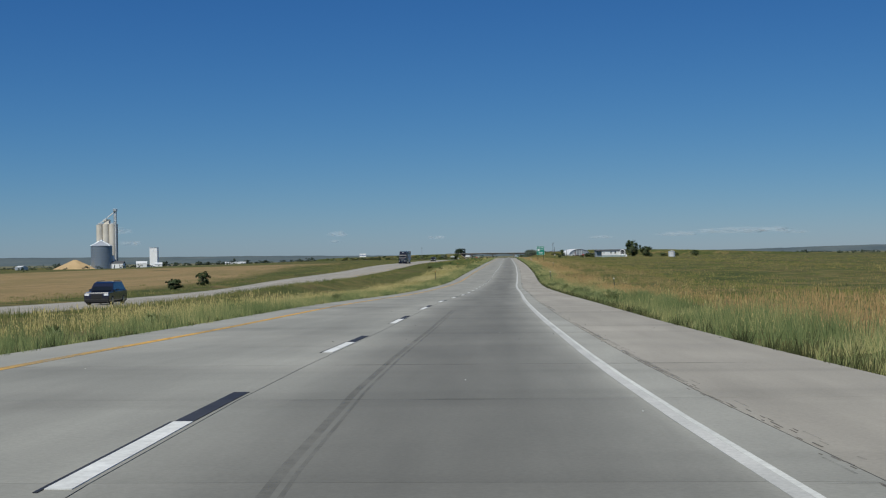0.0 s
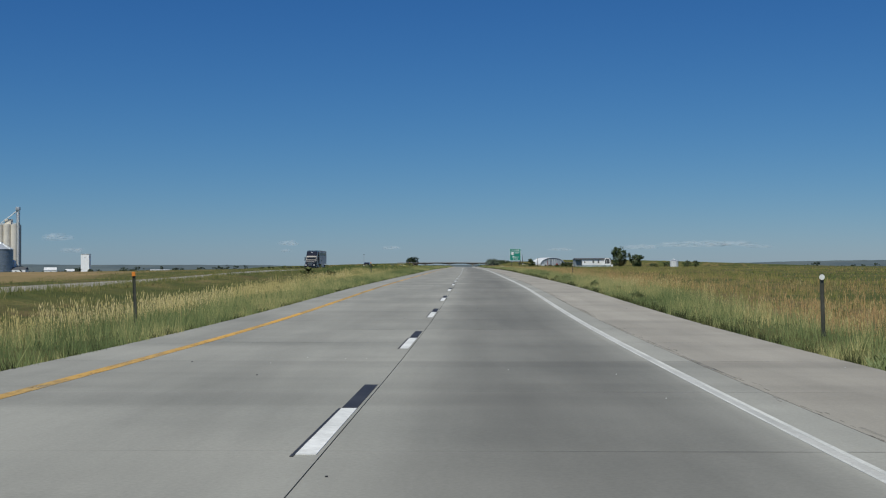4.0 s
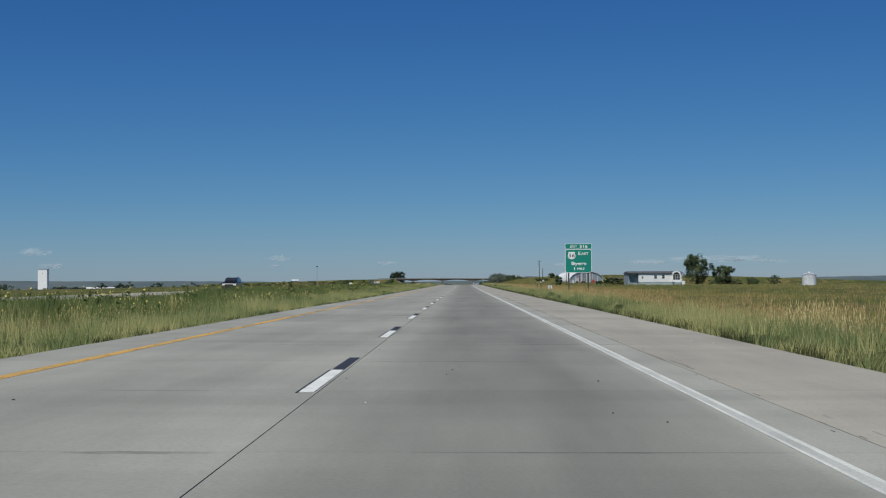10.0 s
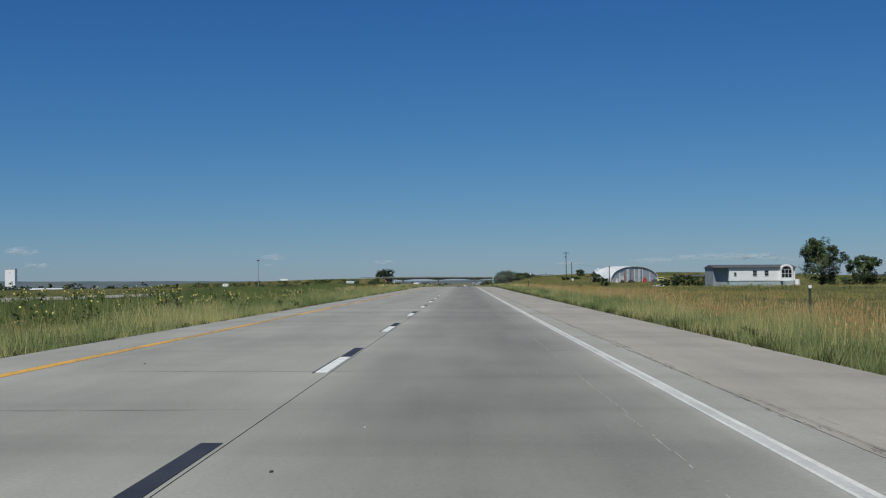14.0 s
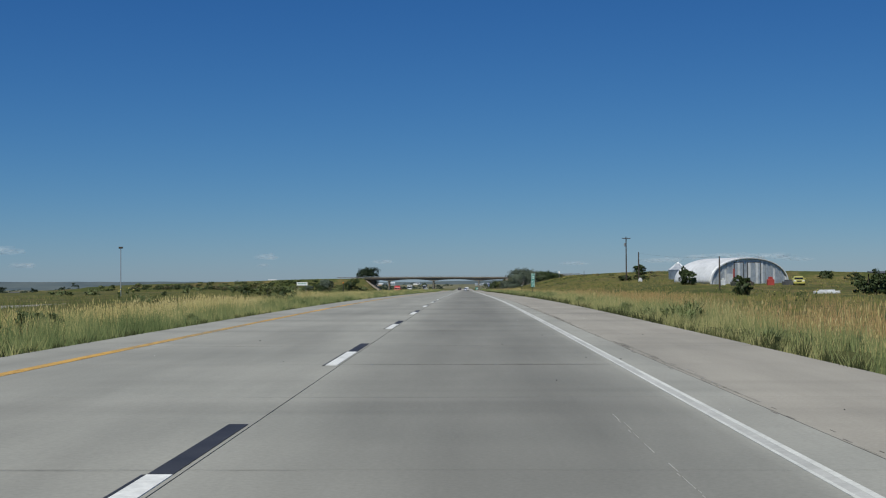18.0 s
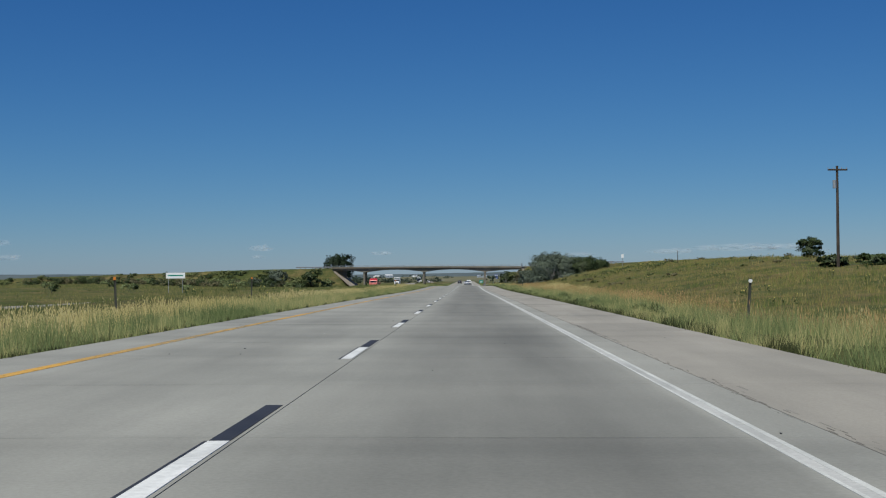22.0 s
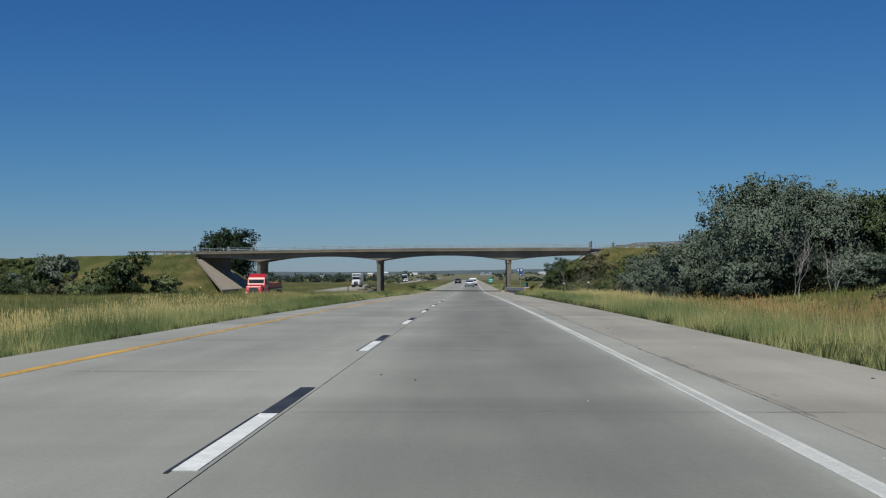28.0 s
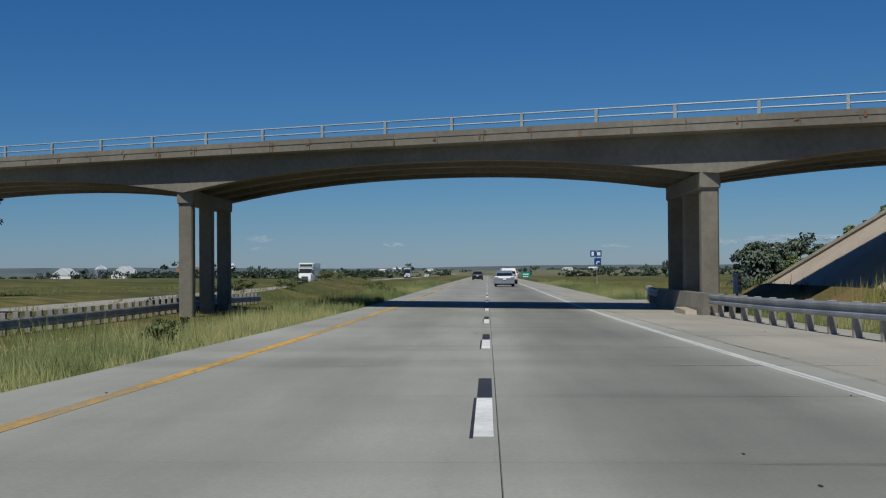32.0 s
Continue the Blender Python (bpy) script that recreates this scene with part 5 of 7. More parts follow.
for k, (x, y, t, w) in enumerate(((-9.6, 735, 1.0, 1.8), (-11.0, 738, 1.15, 2.2), (-12.3, 742, 1.05, 2.0), (-13.6, 745, 0.9, 1.8), (-14.2, 269, 0.85, 1.5), (-11.5, 266, 0.8, 1.3), (-8.7, 686, 0.7, 1.4), (-6.3, 676, 0.5, 0.9), (-12.5, 470, 0.8, 1.6), (-10.5, 505, 0.7, 1.3), (-13.0, 330, 0.8, 1.6), (-9.8, 560, 0.7, 1.2), (-15.2, 1236, 0.9, 2.2), (-16.0, 1246, 1.0, 2.4), (-15.0, 1258, 0.9, 2.2), (-16.4, 1270, 1.0, 2.6), (-15.4, 1284, 1.0, 2.4), (-16.0, 1300, 1.0, 2.6), (-15.0, 1318, 1.0, 2.6), (-6.6, 1247, 0.7, 1.8), (-7.6, 1253, 0.8, 2.0), (-8.4, 1262, 0.8, 2.2), (-9.6, 1272, 0.9, 2.2), (-6.1, 1186, 0.5, 1.0), (-7.2, 1191, 0.5, 1.0))):
    shrub("median_bush", "bushy dark green weed in the median grass", x, y, t, w, M_BRUSH if k % 3 else M_LEAF, 1600, 0.05, 1700 + k, "bushes in the median")
r = random.Random(91)
for k in range(26):
    right = k % 2 == 0
    y = r.uniform(1078, 1152)
    u = (RIGHT + r.uniform(0.3, 1.1)) if right else (LEFT - r.uniform(0.4, 3.0))
    t = r.uniform(0.32, 0.55)
    weed("weed_bush", "bushy green weed beside the pavement", float(road_x(y)) + u, y, t, t * r.uniform(2.0, 3.0), M_SAGE, 1300, 1400 + k, "weeds along the verge")


# ---- signs and posts ----
M_SIGN = plain("sign_green", (0.010, 0.25, 0.19), 0.45)
M_SIGNWHITE = plain("sign_white", (0.88, 0.90, 0.90), 0.45)
M_INK = plain("sign_black", (0.02, 0.02, 0.022), 0.5)
M_BLUE = plain("sign_blue", (0.012, 0.06, 0.26), 0.45)
M_ORANGE = plain("marker_orange", (0.75, 0.24, 0.03), 0.5)
M_REFLECT = plain("reflector_white", (0.82, 0.83, 0.80), 0.3)
M_STEELPOST = surface("green_steel_post", (0.05, 0.058, 0.045), (0.10, 0.10, 0.085), 0.7, 0.3, 2, 14, 0.05)
M_ALU = surface("sign_back_aluminium", (0.48, 0.50, 0.51), (0.58, 0.60, 0.61), 0.4, 0.7, 1.5, 12, 0.03)


def rounded(w, hgt, r, n=5):
    pts = []
    for cx, cz, a0 in ((w / 2 - r, hgt - r, 0), (-w / 2 + r, hgt - r, 90), (-w / 2 + r, r, 180), (w / 2 - r, r, 270)):
        for k in range(n + 1):
            a = radians(a0 + 90 * k / n)
            pts.append((cx + r * math.cos(a), cz + r * math.sin(a)))
    return pts


def panel(name, w, hgt, r, y, z, mat, parent, thick=0.006, x=0.0, label=""):
    bm = prism(rounded(w, hgt, r), y, y + thick, "y")
    ob = part(name, bm, mat, parent, label)
    ob.location = (x, 0, z)
    return ob


def ibeam(bm, x, y, z0, z1, w=0.10, d=0.16):
    box(bm, x - w / 2, y, z0, x + w / 2, y + 0.014, z1)
    box(bm, x - w / 2, y + d - 0.014, z0, x + w / 2, y + d, z1)
    box(bm, x - 0.006, y + 0.014, z0, x + 0.006, y + d - 0.014, z1)
    return bm


def exit_sign():
    x, y = 14.78, 515.0
    z = h(x, y)
    root = empty("exit_sign", x, y, z, -1.0)
    tagged(root, "large green exit sign with white lettering on two steel posts", "road sign")
    b, t = 2.02 - z, 5.38 - z
    wide, tab = 3.06, 0.64
    main = t - b - tab
    panel("main_border", wide, main, 0.28, 0.0, b, M_SIGNWHITE, root, 0.05)
    panel("main_panel", wide - 0.10, main - 0.10, 0.24, -0.006, b + 0.05, M_SIGN, root, 0.008, label="green reflective sign panel")
    panel("tab_border", wide, tab - 0.02, 0.06, 0.0, b + main + 0.02, M_SIGNWHITE, root, 0.05)
    panel("tab_panel", wide - 0.08, tab - 0.10, 0.05, -0.006, b + main + 0.06, M_SIGN, root, 0.008, label="green exit number tab")
    words("EXIT", 0.36, M_SIGNWHITE, root, -0.55, -0.012, b + main + 0.17, 0.80, bold=0.022)
    words("316", 0.50, M_SIGNWHITE, root, 0.58, -0.012, b + main + 0.14, 0.92, bold=0.022)
    # route shield
    pr = [(0, -0.46), (0.16, -0.40), (0.34, -0.34), (0.44, -0.18), (0.45, 0.02), (0.36, 0.20), (0.40, 0.34), (0.30, 0.44), (0.14, 0.38), (0, 0.42), (-0.14, 0.38), (-0.30, 0.44), (-0.40, 0.34), (-0.36, 0.20), (-0.45, 0.02), (-0.44, -0.18), (-0.34, -0.34), (-0.16, -0.40)]
    sh = part("route_shield", prism([(a, c) for a, c in pr], -0.014, -0.004, "y"), M_SIGNWHITE, root, "white route shield with black numerals")
    sh.location = (-0.78, 0, b + main - 0.72)
    words("36", 0.60, M_INK, sh, 0, -0.018, -0.21, 0.70)
    words("E", 0.50, M_SIGNWHITE, root, 0.10, -0.012, b + main - 0.66, 0.27, bold=0.022)
    words("AST", 0.40, M_SIGNWHITE, root, 0.75, -0.012, b + main - 0.66, 0.86, bold=0.022)
    words("Byers", 0.52, M_SIGNWHITE, root, 0.05, -0.012, b + main - 1.83, 1.72, bold=0.022)
    words("1", 0.50, M_SIGNWHITE, root, -0.46, -0.012, b + 0.30, 0.10)
    words("MILE", 0.38, M_SIGNWHITE, root, 0.28, -0.012, b + 0.32, 0.84, bold=0.022)
    for px in (-1.12, 1.12):
        part("post", ibeam(bmesh.new(), px, 0.06, -0.5, t - 0.2, 0.15, 0.24), M_STEELPOST, root, "dark weathered steel post")
    for k in range(4):
        part("stringer", boxed(-wide / 2 + 0.1, 0.048, b + 0.3 + k * 0.85, wide / 2 - 0.1, 0.066, b + 0.36 + k * 0.85), M_ALU, root)
    return root


exit_sign()


def mile_marker():
    x, y = 7.5, 767.0
    z = h(x, y)
    root = empty("mile_marker", x, y, z, -2)
    root.matrix_world = pose(x, y, z, 0, 1.5, -2)
    tagged(root, "narrow green mile marker sign with white numerals", "road sign")
    b = 0.66 - z
    panel("border", 0.30, 1.18, 0.03, 0.0, b, M_SIGNWHITE, root, 0.004)
    panel("panel", 0.27, 1.15, 0.025, -0.003, b + 0.015, M_SIGN, root, 0.004)
    words("MILE", 0.115, M_SIGNWHITE, root, 0, -0.006, b + 1.01, 0.22, bold=0.022)
    for k, c in enumerate("317"):
        words(c, 0.34, M_SIGNWHITE, root, 0, -0.006, b + 0.70 - 0.32 * k, 0.055 if c == "1" else 0.15)
    part("post", ibeam(bmesh.new(), 0, 0.006, -0.4, b + 1.1, 0.05, 0.03), M_STEELPOST, root, "thin steel post")


mile_marker()


def delineator(x, y, tall, cap, lean=0.0, disc=True, top=None):
    root = empty("delineator_post", x, y, h(x, y))
    root.matrix_world = pose(x, y, h(x, y), 0, lean, 0)
    tagged(root, "thin dark steel post with %s in the verge" % ("an orange cap" if cap is M_ORANGE else "a white reflector"), "roadside post", "delineator posts")
    bm = bmesh.new()
    box(bm, -0.038, 0, -0.3, -0.028, 0.03, tall)
    box(bm, 0.028, 0, -0.3, 0.038, 0.03, tall)
    box(bm, -0.038, 0.022, -0.3, 0.038, 0.03, tall)
    part("post", bm, M_STEELPOST, root)
    if disc:
        part("reflector", rodded((0, -0.012, tall - 0.07), (0, 0.004, tall - 0.07), 0.055, sides=14), M_REFLECT, root, "round white reflector")
    else:
        part("reflector", boxed(-0.045, -0.01, tall - 0.09, 0.045, 0.004, tall + 0.02, 0.004), cap, root, "orange reflector")
    return root


for k, (x, y) in enumerate(((10.6, 113), (7.4, 176), (11.6, 285), (11.0, 379), (10.3, 512), (11.9, 548), (9.4, 664), (9.8, 988), (9.2, 1100), (9.4, 1125), (9.5, 836), (9.0, 1290))):
    delineator(x, y, 1.25, M_REFLECT, (k * 37 % 7 - 3) * 1.3)
for k, (x, y) in enumerate(((-8.1, 183), (-8.3, 269), (-9.1, 371), (-8.3, 509), (-9.6, 537), (-7.9, 665), (-11.5, 878), (-11.0, 846), (-8.6, 985), (-9.4, 1134), (-8.3, 760))):
    delineator(x, y, 1.35, M_ORANGE, (k * 29 % 7 - 3) * 0.7, False)


def small_white_sign():
    x, y = 11.15, 508.3
    root = empty("notice_sign", x, y, h(x, y))
    root.matrix_world = pose(x, y, h(x, y) - 0.05, 0, -9, -4)
    tagged(root, "small tilted white notice with dark lines low in the grass", "road sign")
    panel("panel", 0.44, 0.44, 0.04, 0.0, 0.52, M_SIGNWHITE, root, 0.004)
    for z, w in ((0.89, 0.32), (0.80, 0.26), (0.70, 0.16), (0.61, 0.24)):
        part("text_bar", boxed(-w / 2, -0.004, z - 0.026, w / 2, -0.001, z + 0.026), M_INK, root)
    part("post", ibeam(bmesh.new(), 0, 0.006, -0.3, 1.0, 0.05, 0.03), M_STEELPOST, root)


small_white_sign()


def board_sign(name, label, x, y, z, w, hgt, mat, legs, bars=(), turn=0.0, foot=None):
    g = h(x, y)
    root = empty(name, x, y, g, turn)
    tagged(root, label, "road sign")
    panel("panel", w, hgt, 0.04, 0, z - g, mat, root, 0.006)
    for bx, bz, bw, bh, bm_ in bars:
        part("text_bar", boxed(bx - bw / 2, -0.004, z - g + bz - bh / 2, bx + bw / 2, -0.001, z - g + bz + bh / 2), bm_, root)
    for lx in legs:
        part("post", ibeam(bmesh.new(), lx, 0.01, -0.4, z - g + hgt * 0.9, 0.07, 0.05), M_WEATHER, root)
    return root


board_sign("white_guide_sign", "long white sign with a dark text line in the median", -40.1, 983.5, 0.42, 2.75, 0.82, M_SIGNWHITE, (-1.0, 1.0), ((0, 0.42, 2.2, 0.16, M_SIGN),))
board_sign("white_back_sign", "small white sign on a post on top of the bank", 28.2, 1020, h(28.2, 1020) + 1.55, 0.45, 0.62, M_SIGNWHITE, (0,))
board_sign("service_sign", "blue service sign with white symbols beyond the overpass", 13.5, 1322.6, -0.42, 1.4, 0.78, M_BLUE, (0.1,), ((-0.4, 0.38, 0.3, 0.5, M_SIGNWHITE), (0.35, 0.38, 0.42, 0.42, M_SIGNWHITE), (0.1, 0.65, 0.1, 0.1, M_SIGNWHITE)))
board_sign("service_sign", "smaller blue service sign with a white arrow", 13.7, 1322.5, -1.45, 0.85, 0.85, M_BLUE, (), ((0.05, 0.4, 0.35, 0.14, M_SIGNWHITE), (-0.12, 0.25, 0.14, 0.3, M_SIGNWHITE)))
board_sign("far_guide_sign", "green guide sign beyond the overpass", 8.9, 1462, -4.3, 2.1, 1.7, M_SIGN, (-0.7, 0.7), ((0, 1.1, 1.4, 0.25, M_SIGNWHITE), (0, 0.6, 1.2, 0.2, M_SIGNWHITE)))
board_sign("median_sign", "small white sign beside the opposite lanes", -22.5, 640, h(-22.5, 640) + 0.9, 0.6, 0.3, M_SIGNWHITE, (0,))
board_sign("tall_roadside_sign", "white billboard on a pole far past the overpass", -291, 2600, -3.0, 13.0, 9.0, M_SIGNWHITE, (0,), ((0, 5.6, 12.4, 1.2, M_BLUE),))


def object_marker():
    x, y = 8.15, 1165.0
    root = empty("hazard_marker", x, y, h(x, y))
    tagged(root, "steel guard rail nose with a black and yellow striped panel", "rail terminal")
    yellow = plain("hazard_yellow", (0.72, 0.42, 0.02), 0.45)
    part("nose", boxed(-0.36, 0.0, 0.10, 0.36, 0.9, 0.82, 0.08), M_GALV, root, "rounded galvanised steel nose")
    part("panel", boxed(-0.14, -0.012, 0.28, 0.28, -0.002, 0.78, 0.004), yellow, root, "yellow striped panel")
    for k in range(4):
        o = 0.10 + k * 0.17
        poly = [(a, max(0.28, min(0.78, c))) for a, c in ((-0.14, o), (-0.14, o + 0.08), (0.28, o + 0.34), (0.28, o + 0.26))]
        part("stripe", prism(poly, -0.018, -0.013, "y"), M_INK, root)
    part("skid", boxed(-0.33, -0.02, 0.0, -0.08, 0.8, 0.26, 0.02), M_INK, root, "black rubber skid")
    part("post", boxed(-0.10, 0.3, -0.4, 0.10, 0.5, 0.5, 0.01), M_POSTWOOD, root)


object_marker()


def green_marker():
    x, y = 7.95, 1166.6
    root = empty("green_marker_post", x, y, h(x, y))
    tagged(root, "thin dark post with two green reflectors behind the rail end", "roadside post")
    part("post", boxed(-0.035, 0.0, -0.3, 0.035, 0.03, 1.42, 0.004), M_STEELPOST, root)
    green = plain("green_reflector", (0.0, 0.36, 0.22), 0.4)
    for z in (1.10, 1.32):
        part("reflector", boxed(-0.06, -0.014, z - 0.06, 0.06, -0.001, z + 0.06, 0.003), green, root, "square green reflector")


green_marker()


# ---- guard rails ----
M_BEAM = surface("weathered_rail_steel", (0.20, 0.215, 0.235), (0.31, 0.325, 0.345), 0.55, 0.3, 1.2, 12, 0.05)
WBEAM = [(0.0, 0.0), (0.05, 0.045), (0.05, 0.095), (0.0, 0.14), (0.0, 0.17), (0.05, 0.215), (0.05, 0.265), (0.0, 0.31), (-0.012, 0.31), (0.036, 0.262), (0.036, 0.218), (-0.012, 0.172), (-0.012, 0.138), (0.036, 0.092), (0.036, 0.048), (-0.012, 0.0)]


def guard_rail(label, pts, face, zf, gap=1.9, beam=0.45, wood=True, proud=0.02):
    """A W-beam on posts along pts; face: +1 or -1, the side of the beam, to the right or left of the line."""
    root = empty("guard_rail", pts[0][0], pts[0][1], zf(*pts[0]))
    tagged(root, label, "guard rail", "guard rails")
    o = root.matrix_world.translation
    P = [Vector((x, y, zf(x, y))) - o for x, y in pts]
    bm = bmesh.new()
    rings = []
    for i, p in enumerate(P):
        d = (P[min(i + 1, len(P) - 1)] - P[max(i - 1, 0)])
        side = Vector((d.y, -d.x, 0)).normalized() * face
        rings.append([bm.verts.new(p + side * (0.10 + a) + Vector((0, 0, beam + c))) for a, c in WBEAM])
    n = len(WBEAM)
    for a, b in zip(rings[:-1], rings[1:]):
        for j in range(n):
            bm.faces.new((a[j], a[(j + 1) % n], b[(j + 1) % n], b[j]))
    bm.faces.new(rings[0])
    bm.faces.new(rings[-1][::-1])
    bmesh.ops.recalc_face_normals(bm, faces=bm.faces)
    part("beam", bm, M_BEAM, root, "galvanised steel W-beam")
    # posts
    dist, want = 0.0, 0.3
    for a, b in zip(P[:-1], P[1:]):
        L = (b - a).length
        while want <= dist + L:
            q = a.lerp(b, (want - dist) / L)
            d = (b - a).normalized()
            turn = Matrix.Translation(q) @ Matrix.Rotation(math.atan2(-d.x, d.y), 4, "Z")
            part("post", boxed(-0.08, -0.075, -0.6, 0.08, 0.075, beam + 0.31 + proud, 0.008, turn), M_POSTWOOD if wood else M_GALV, root)
            part("block", boxed(0.0 if face > 0 else -0.10, -0.06, beam + 0.02, 0.10 if face > 0 else 0.0, 0.06, beam + 0.30, 0.005, turn), M_POSTWOOD if wood else M_GALV, root)
            want += gap
        dist += L
    return root


def rz_ground(x, y):
    return float(ground_z(x, y))


guard_rail("steel guard rail on wooden posts beside the paved shoulder", [(8.15, 1166.4), (7.75, 1172), (7.45, 1178), (7.15, 1185), (7.0, 1193), (6.95, 1202)], -1, rz_ground, 1.7)
guard_rail("short steel guard rail past the concrete pier", [(6.9, 1213), (7.1, 1218), (7.6, 1223)], -1, rz_ground, 0.95)
guard_rail("steel guard rail on posts in the median before the pier", [(-12.9, 1186), (-13.4, 1196), (-13.5, 1206), (-13.5, 1226), (-13.2, 1236)], 1, rz_ground, 1.0, 0.16, proud=0.17)
guard_rail("steel guard rail beside the opposite lanes at the outer pier", [(-31.4, 1206), (-31.6, 1216), (-31.6, 1232)], 1, rz_ground, 1.9)


def pier_barrier():
    x, y = 6.85, 1207.6
    root = empty("pier_barrier", x, y, h(x, y))
    tagged(root, "dark concrete crash wall round the foot of the roadside pier", "barrier")
    part("wall", prism([(-0.28, -0.5), (0.28, -0.5), (0.20, 0.35), (0.12, 0.82), (-0.12, 0.82), (-0.20, 0.35)], -5.4, 5.4, "y"), M_BRIDGE, root)
    part("footing", prism([(-5.0, -0.3), (-2.2, -0.3), (-2.4, 0.32), (-4.7, 0.28)], -0.62, -0.26, "x"), M_PAVING, root, "tan concrete footing block")


pier_barrier()


def utility_box():
    x, y = 10.4, 1216.0
    root = empty("marker_board", x, y, h(x, y))
    tagged(root, "narrow white marker board with red squares beside the pier", "road sign")
    part("board", boxed(-0.17, -0.03, 0.25, 0.17, 0.03, 1.10, 0.01), M_SIGNWHITE, root)
    for k in range(3):
        part("red_square", boxed(0.02, -0.036, 0.36 + 0.24 * k, 0.16, -0.03, 0.52 + 0.24 * k), M_ORANGE, root, "red reflector square")
    part("post", boxed(-0.03, 0.03, -0.3, 0.03, 0.08, 1.0), M_STEELPOST, root)


utility_box()
# rails on the bank tops at both ends of the deck
for s0, sign, n in ((0.6, 1, 30.0), (-0.6, -1, 14.0)):
    end = BR_B if sign > 0 else BR_A
    for off in (0.25, BR_WIDE - 0.25):
        pts = [end + BR_DIR * (sign * d) + BR_NOR * off for d in np.linspace(0.5, n, 6)]
        guard_rail("steel guard rail on top of the bank beside the overpass", [(p.x, p.y) for p in pts], -1 if off < 1 else 1, rz_ground, 1.9, 0.4)


# ---- poles ----
def utility_pole(x, y, top_z, arm, label, lamp=False, thick=0.15):
    g = h(x, y)
    root = empty("utility_pole", x, y, g)
    tagged(root, label, "utility pole", "utility poles")
    t = top_z - g
    part("shaft", rodded((0, 0, -0.6), (0, 0, t), thick, thick * 0.67, 9), M_DARKWOOD, root)
    if arm:
        part("crossarm", boxed(-arm / 2, -0.16, t - 0.42, arm / 2, -0.05, t - 0.28, 0.01, Matrix.Rotation(radians(8), 4, "Z")), M_DARKWOOD, root)
        for k in (-0.46, -0.2, 0.2, 0.46):
            part("insulator", rodded((k * arm, -0.1, t - 0.28), (k * arm, -0.1, t - 0.12), 0.04, 0.025, 8), M_GALV, root, "grey insulator")
    if lamp:
        part("transformer", rodded((-0.26, -0.1, t - 1.95), (-0.26, -0.1, t - 1.25), 0.17, sides=12), M_GALV, root, "grey steel transformer")
    return root


utility_pole(33.6, 911.2, 9.85, 1.75, "tall dark wooden utility pole with crossarm and transformer", True)
utility_pole(34.15, 897, 6.45, 0.0, "shorter dark wooden pole on the grassy rise")
utility_pole(40.2, 851, 4.75, 0.0, "dark wooden yard pole in front of the arched barn")
utility_pole(32.2, 987, 3.9, 0.0, "thin dark wooden pole on the grassy rise", thick=0.06)
wire = bpy.data.curves.new("power_line", "CURVE")
wire.dimensions, wire.bevel_depth = "3D", 0.006
sp = wire.splines.new("POLY")
sp.points.add(12)
for k in range(13):
    t = k / 12
    sp.points[k].co = (34.15 + 6.05 * t, 897 - 46 * t, 6.3 * (1 - t) + 4.6 * t - 1.4 * t * (1 - t), 1)
wire.materials.append(M_DARKWOOD)
tagged(new("power_line", wire), "thin sagging power line between the yard poles", "cable")


def light_mast(x, y, base, top_z):
    root = empty("light_mast", x, y, base)
    tagged(root, "tall thin steel mast with a small lamp head", "light mast")
    part("shaft", rodded((0, 0, -0.5), (0, 0, top_z - base), 0.09, 0.06, 8), M_GALV, root)
    part("lamp_head", boxed(-0.32, -0.2, top_z - base - 0.2, 0.32, 0.2, top_z - base + 0.1, 0.03), M_DARKWOOD, root, "dark lamp head")


light_mast(-55.6, 868, h(-55.6, 868), 7.2)

# ---- farm buildings ----
M_STEELWHITE = surface("white_sheet_steel", (0.62, 0.64, 0.65), (0.76, 0.78, 0.79), 0.5, 0.1, 0.3, 1.6, 0.03, "Object")
M_STEELGREY = surface("grey_sheet_steel", (0.42, 0.46, 0.50), (0.60, 0.64, 0.67), 0.4, 0.45, 1.2, 8, 0.03, "Object")
M_SIDING = surface("white_siding", (0.82, 0.83, 0.84), (0.90, 0.91, 0.92), 0.6, 0.0, 0.5, 8, 0.03, "Object")
M_SHINGLE = surface("dark_shingle", (0.055, 0.058, 0.065), (0.10, 0.105, 0.115), 0.85, 0, 1.0, 8, 0.2, "Object")
M_SKIRT = surface("pale_blue_skirting", (0.34, 0.42, 0.45), (0.44, 0.52, 0.55), 0.7, 0, 1.0, 8, 0.05, "Object")
M_GLASS = plain("dark_window_glass", (0.02, 0.024, 0.03), 0.08)
M_BINSTEEL = surface("bin_corrugated_steel", (0.20, 0.245, 0.30), (0.34, 0.39, 0.45), 0.4, 0.5, 1.0, 10, 0.03, "Object")
M_RED = surface("red_paint", (0.36, 0.05, 0.04), (0.46, 0.08, 0.06), 0.5, 0, 1, 8, 0.05, "Object")
M_CONC = surface("elevator_concrete", (0.58, 0.54, 0.46), (0.70, 0.66, 0.58), 0.85, 0, 0.08, 1.2, 0.1, "Object")


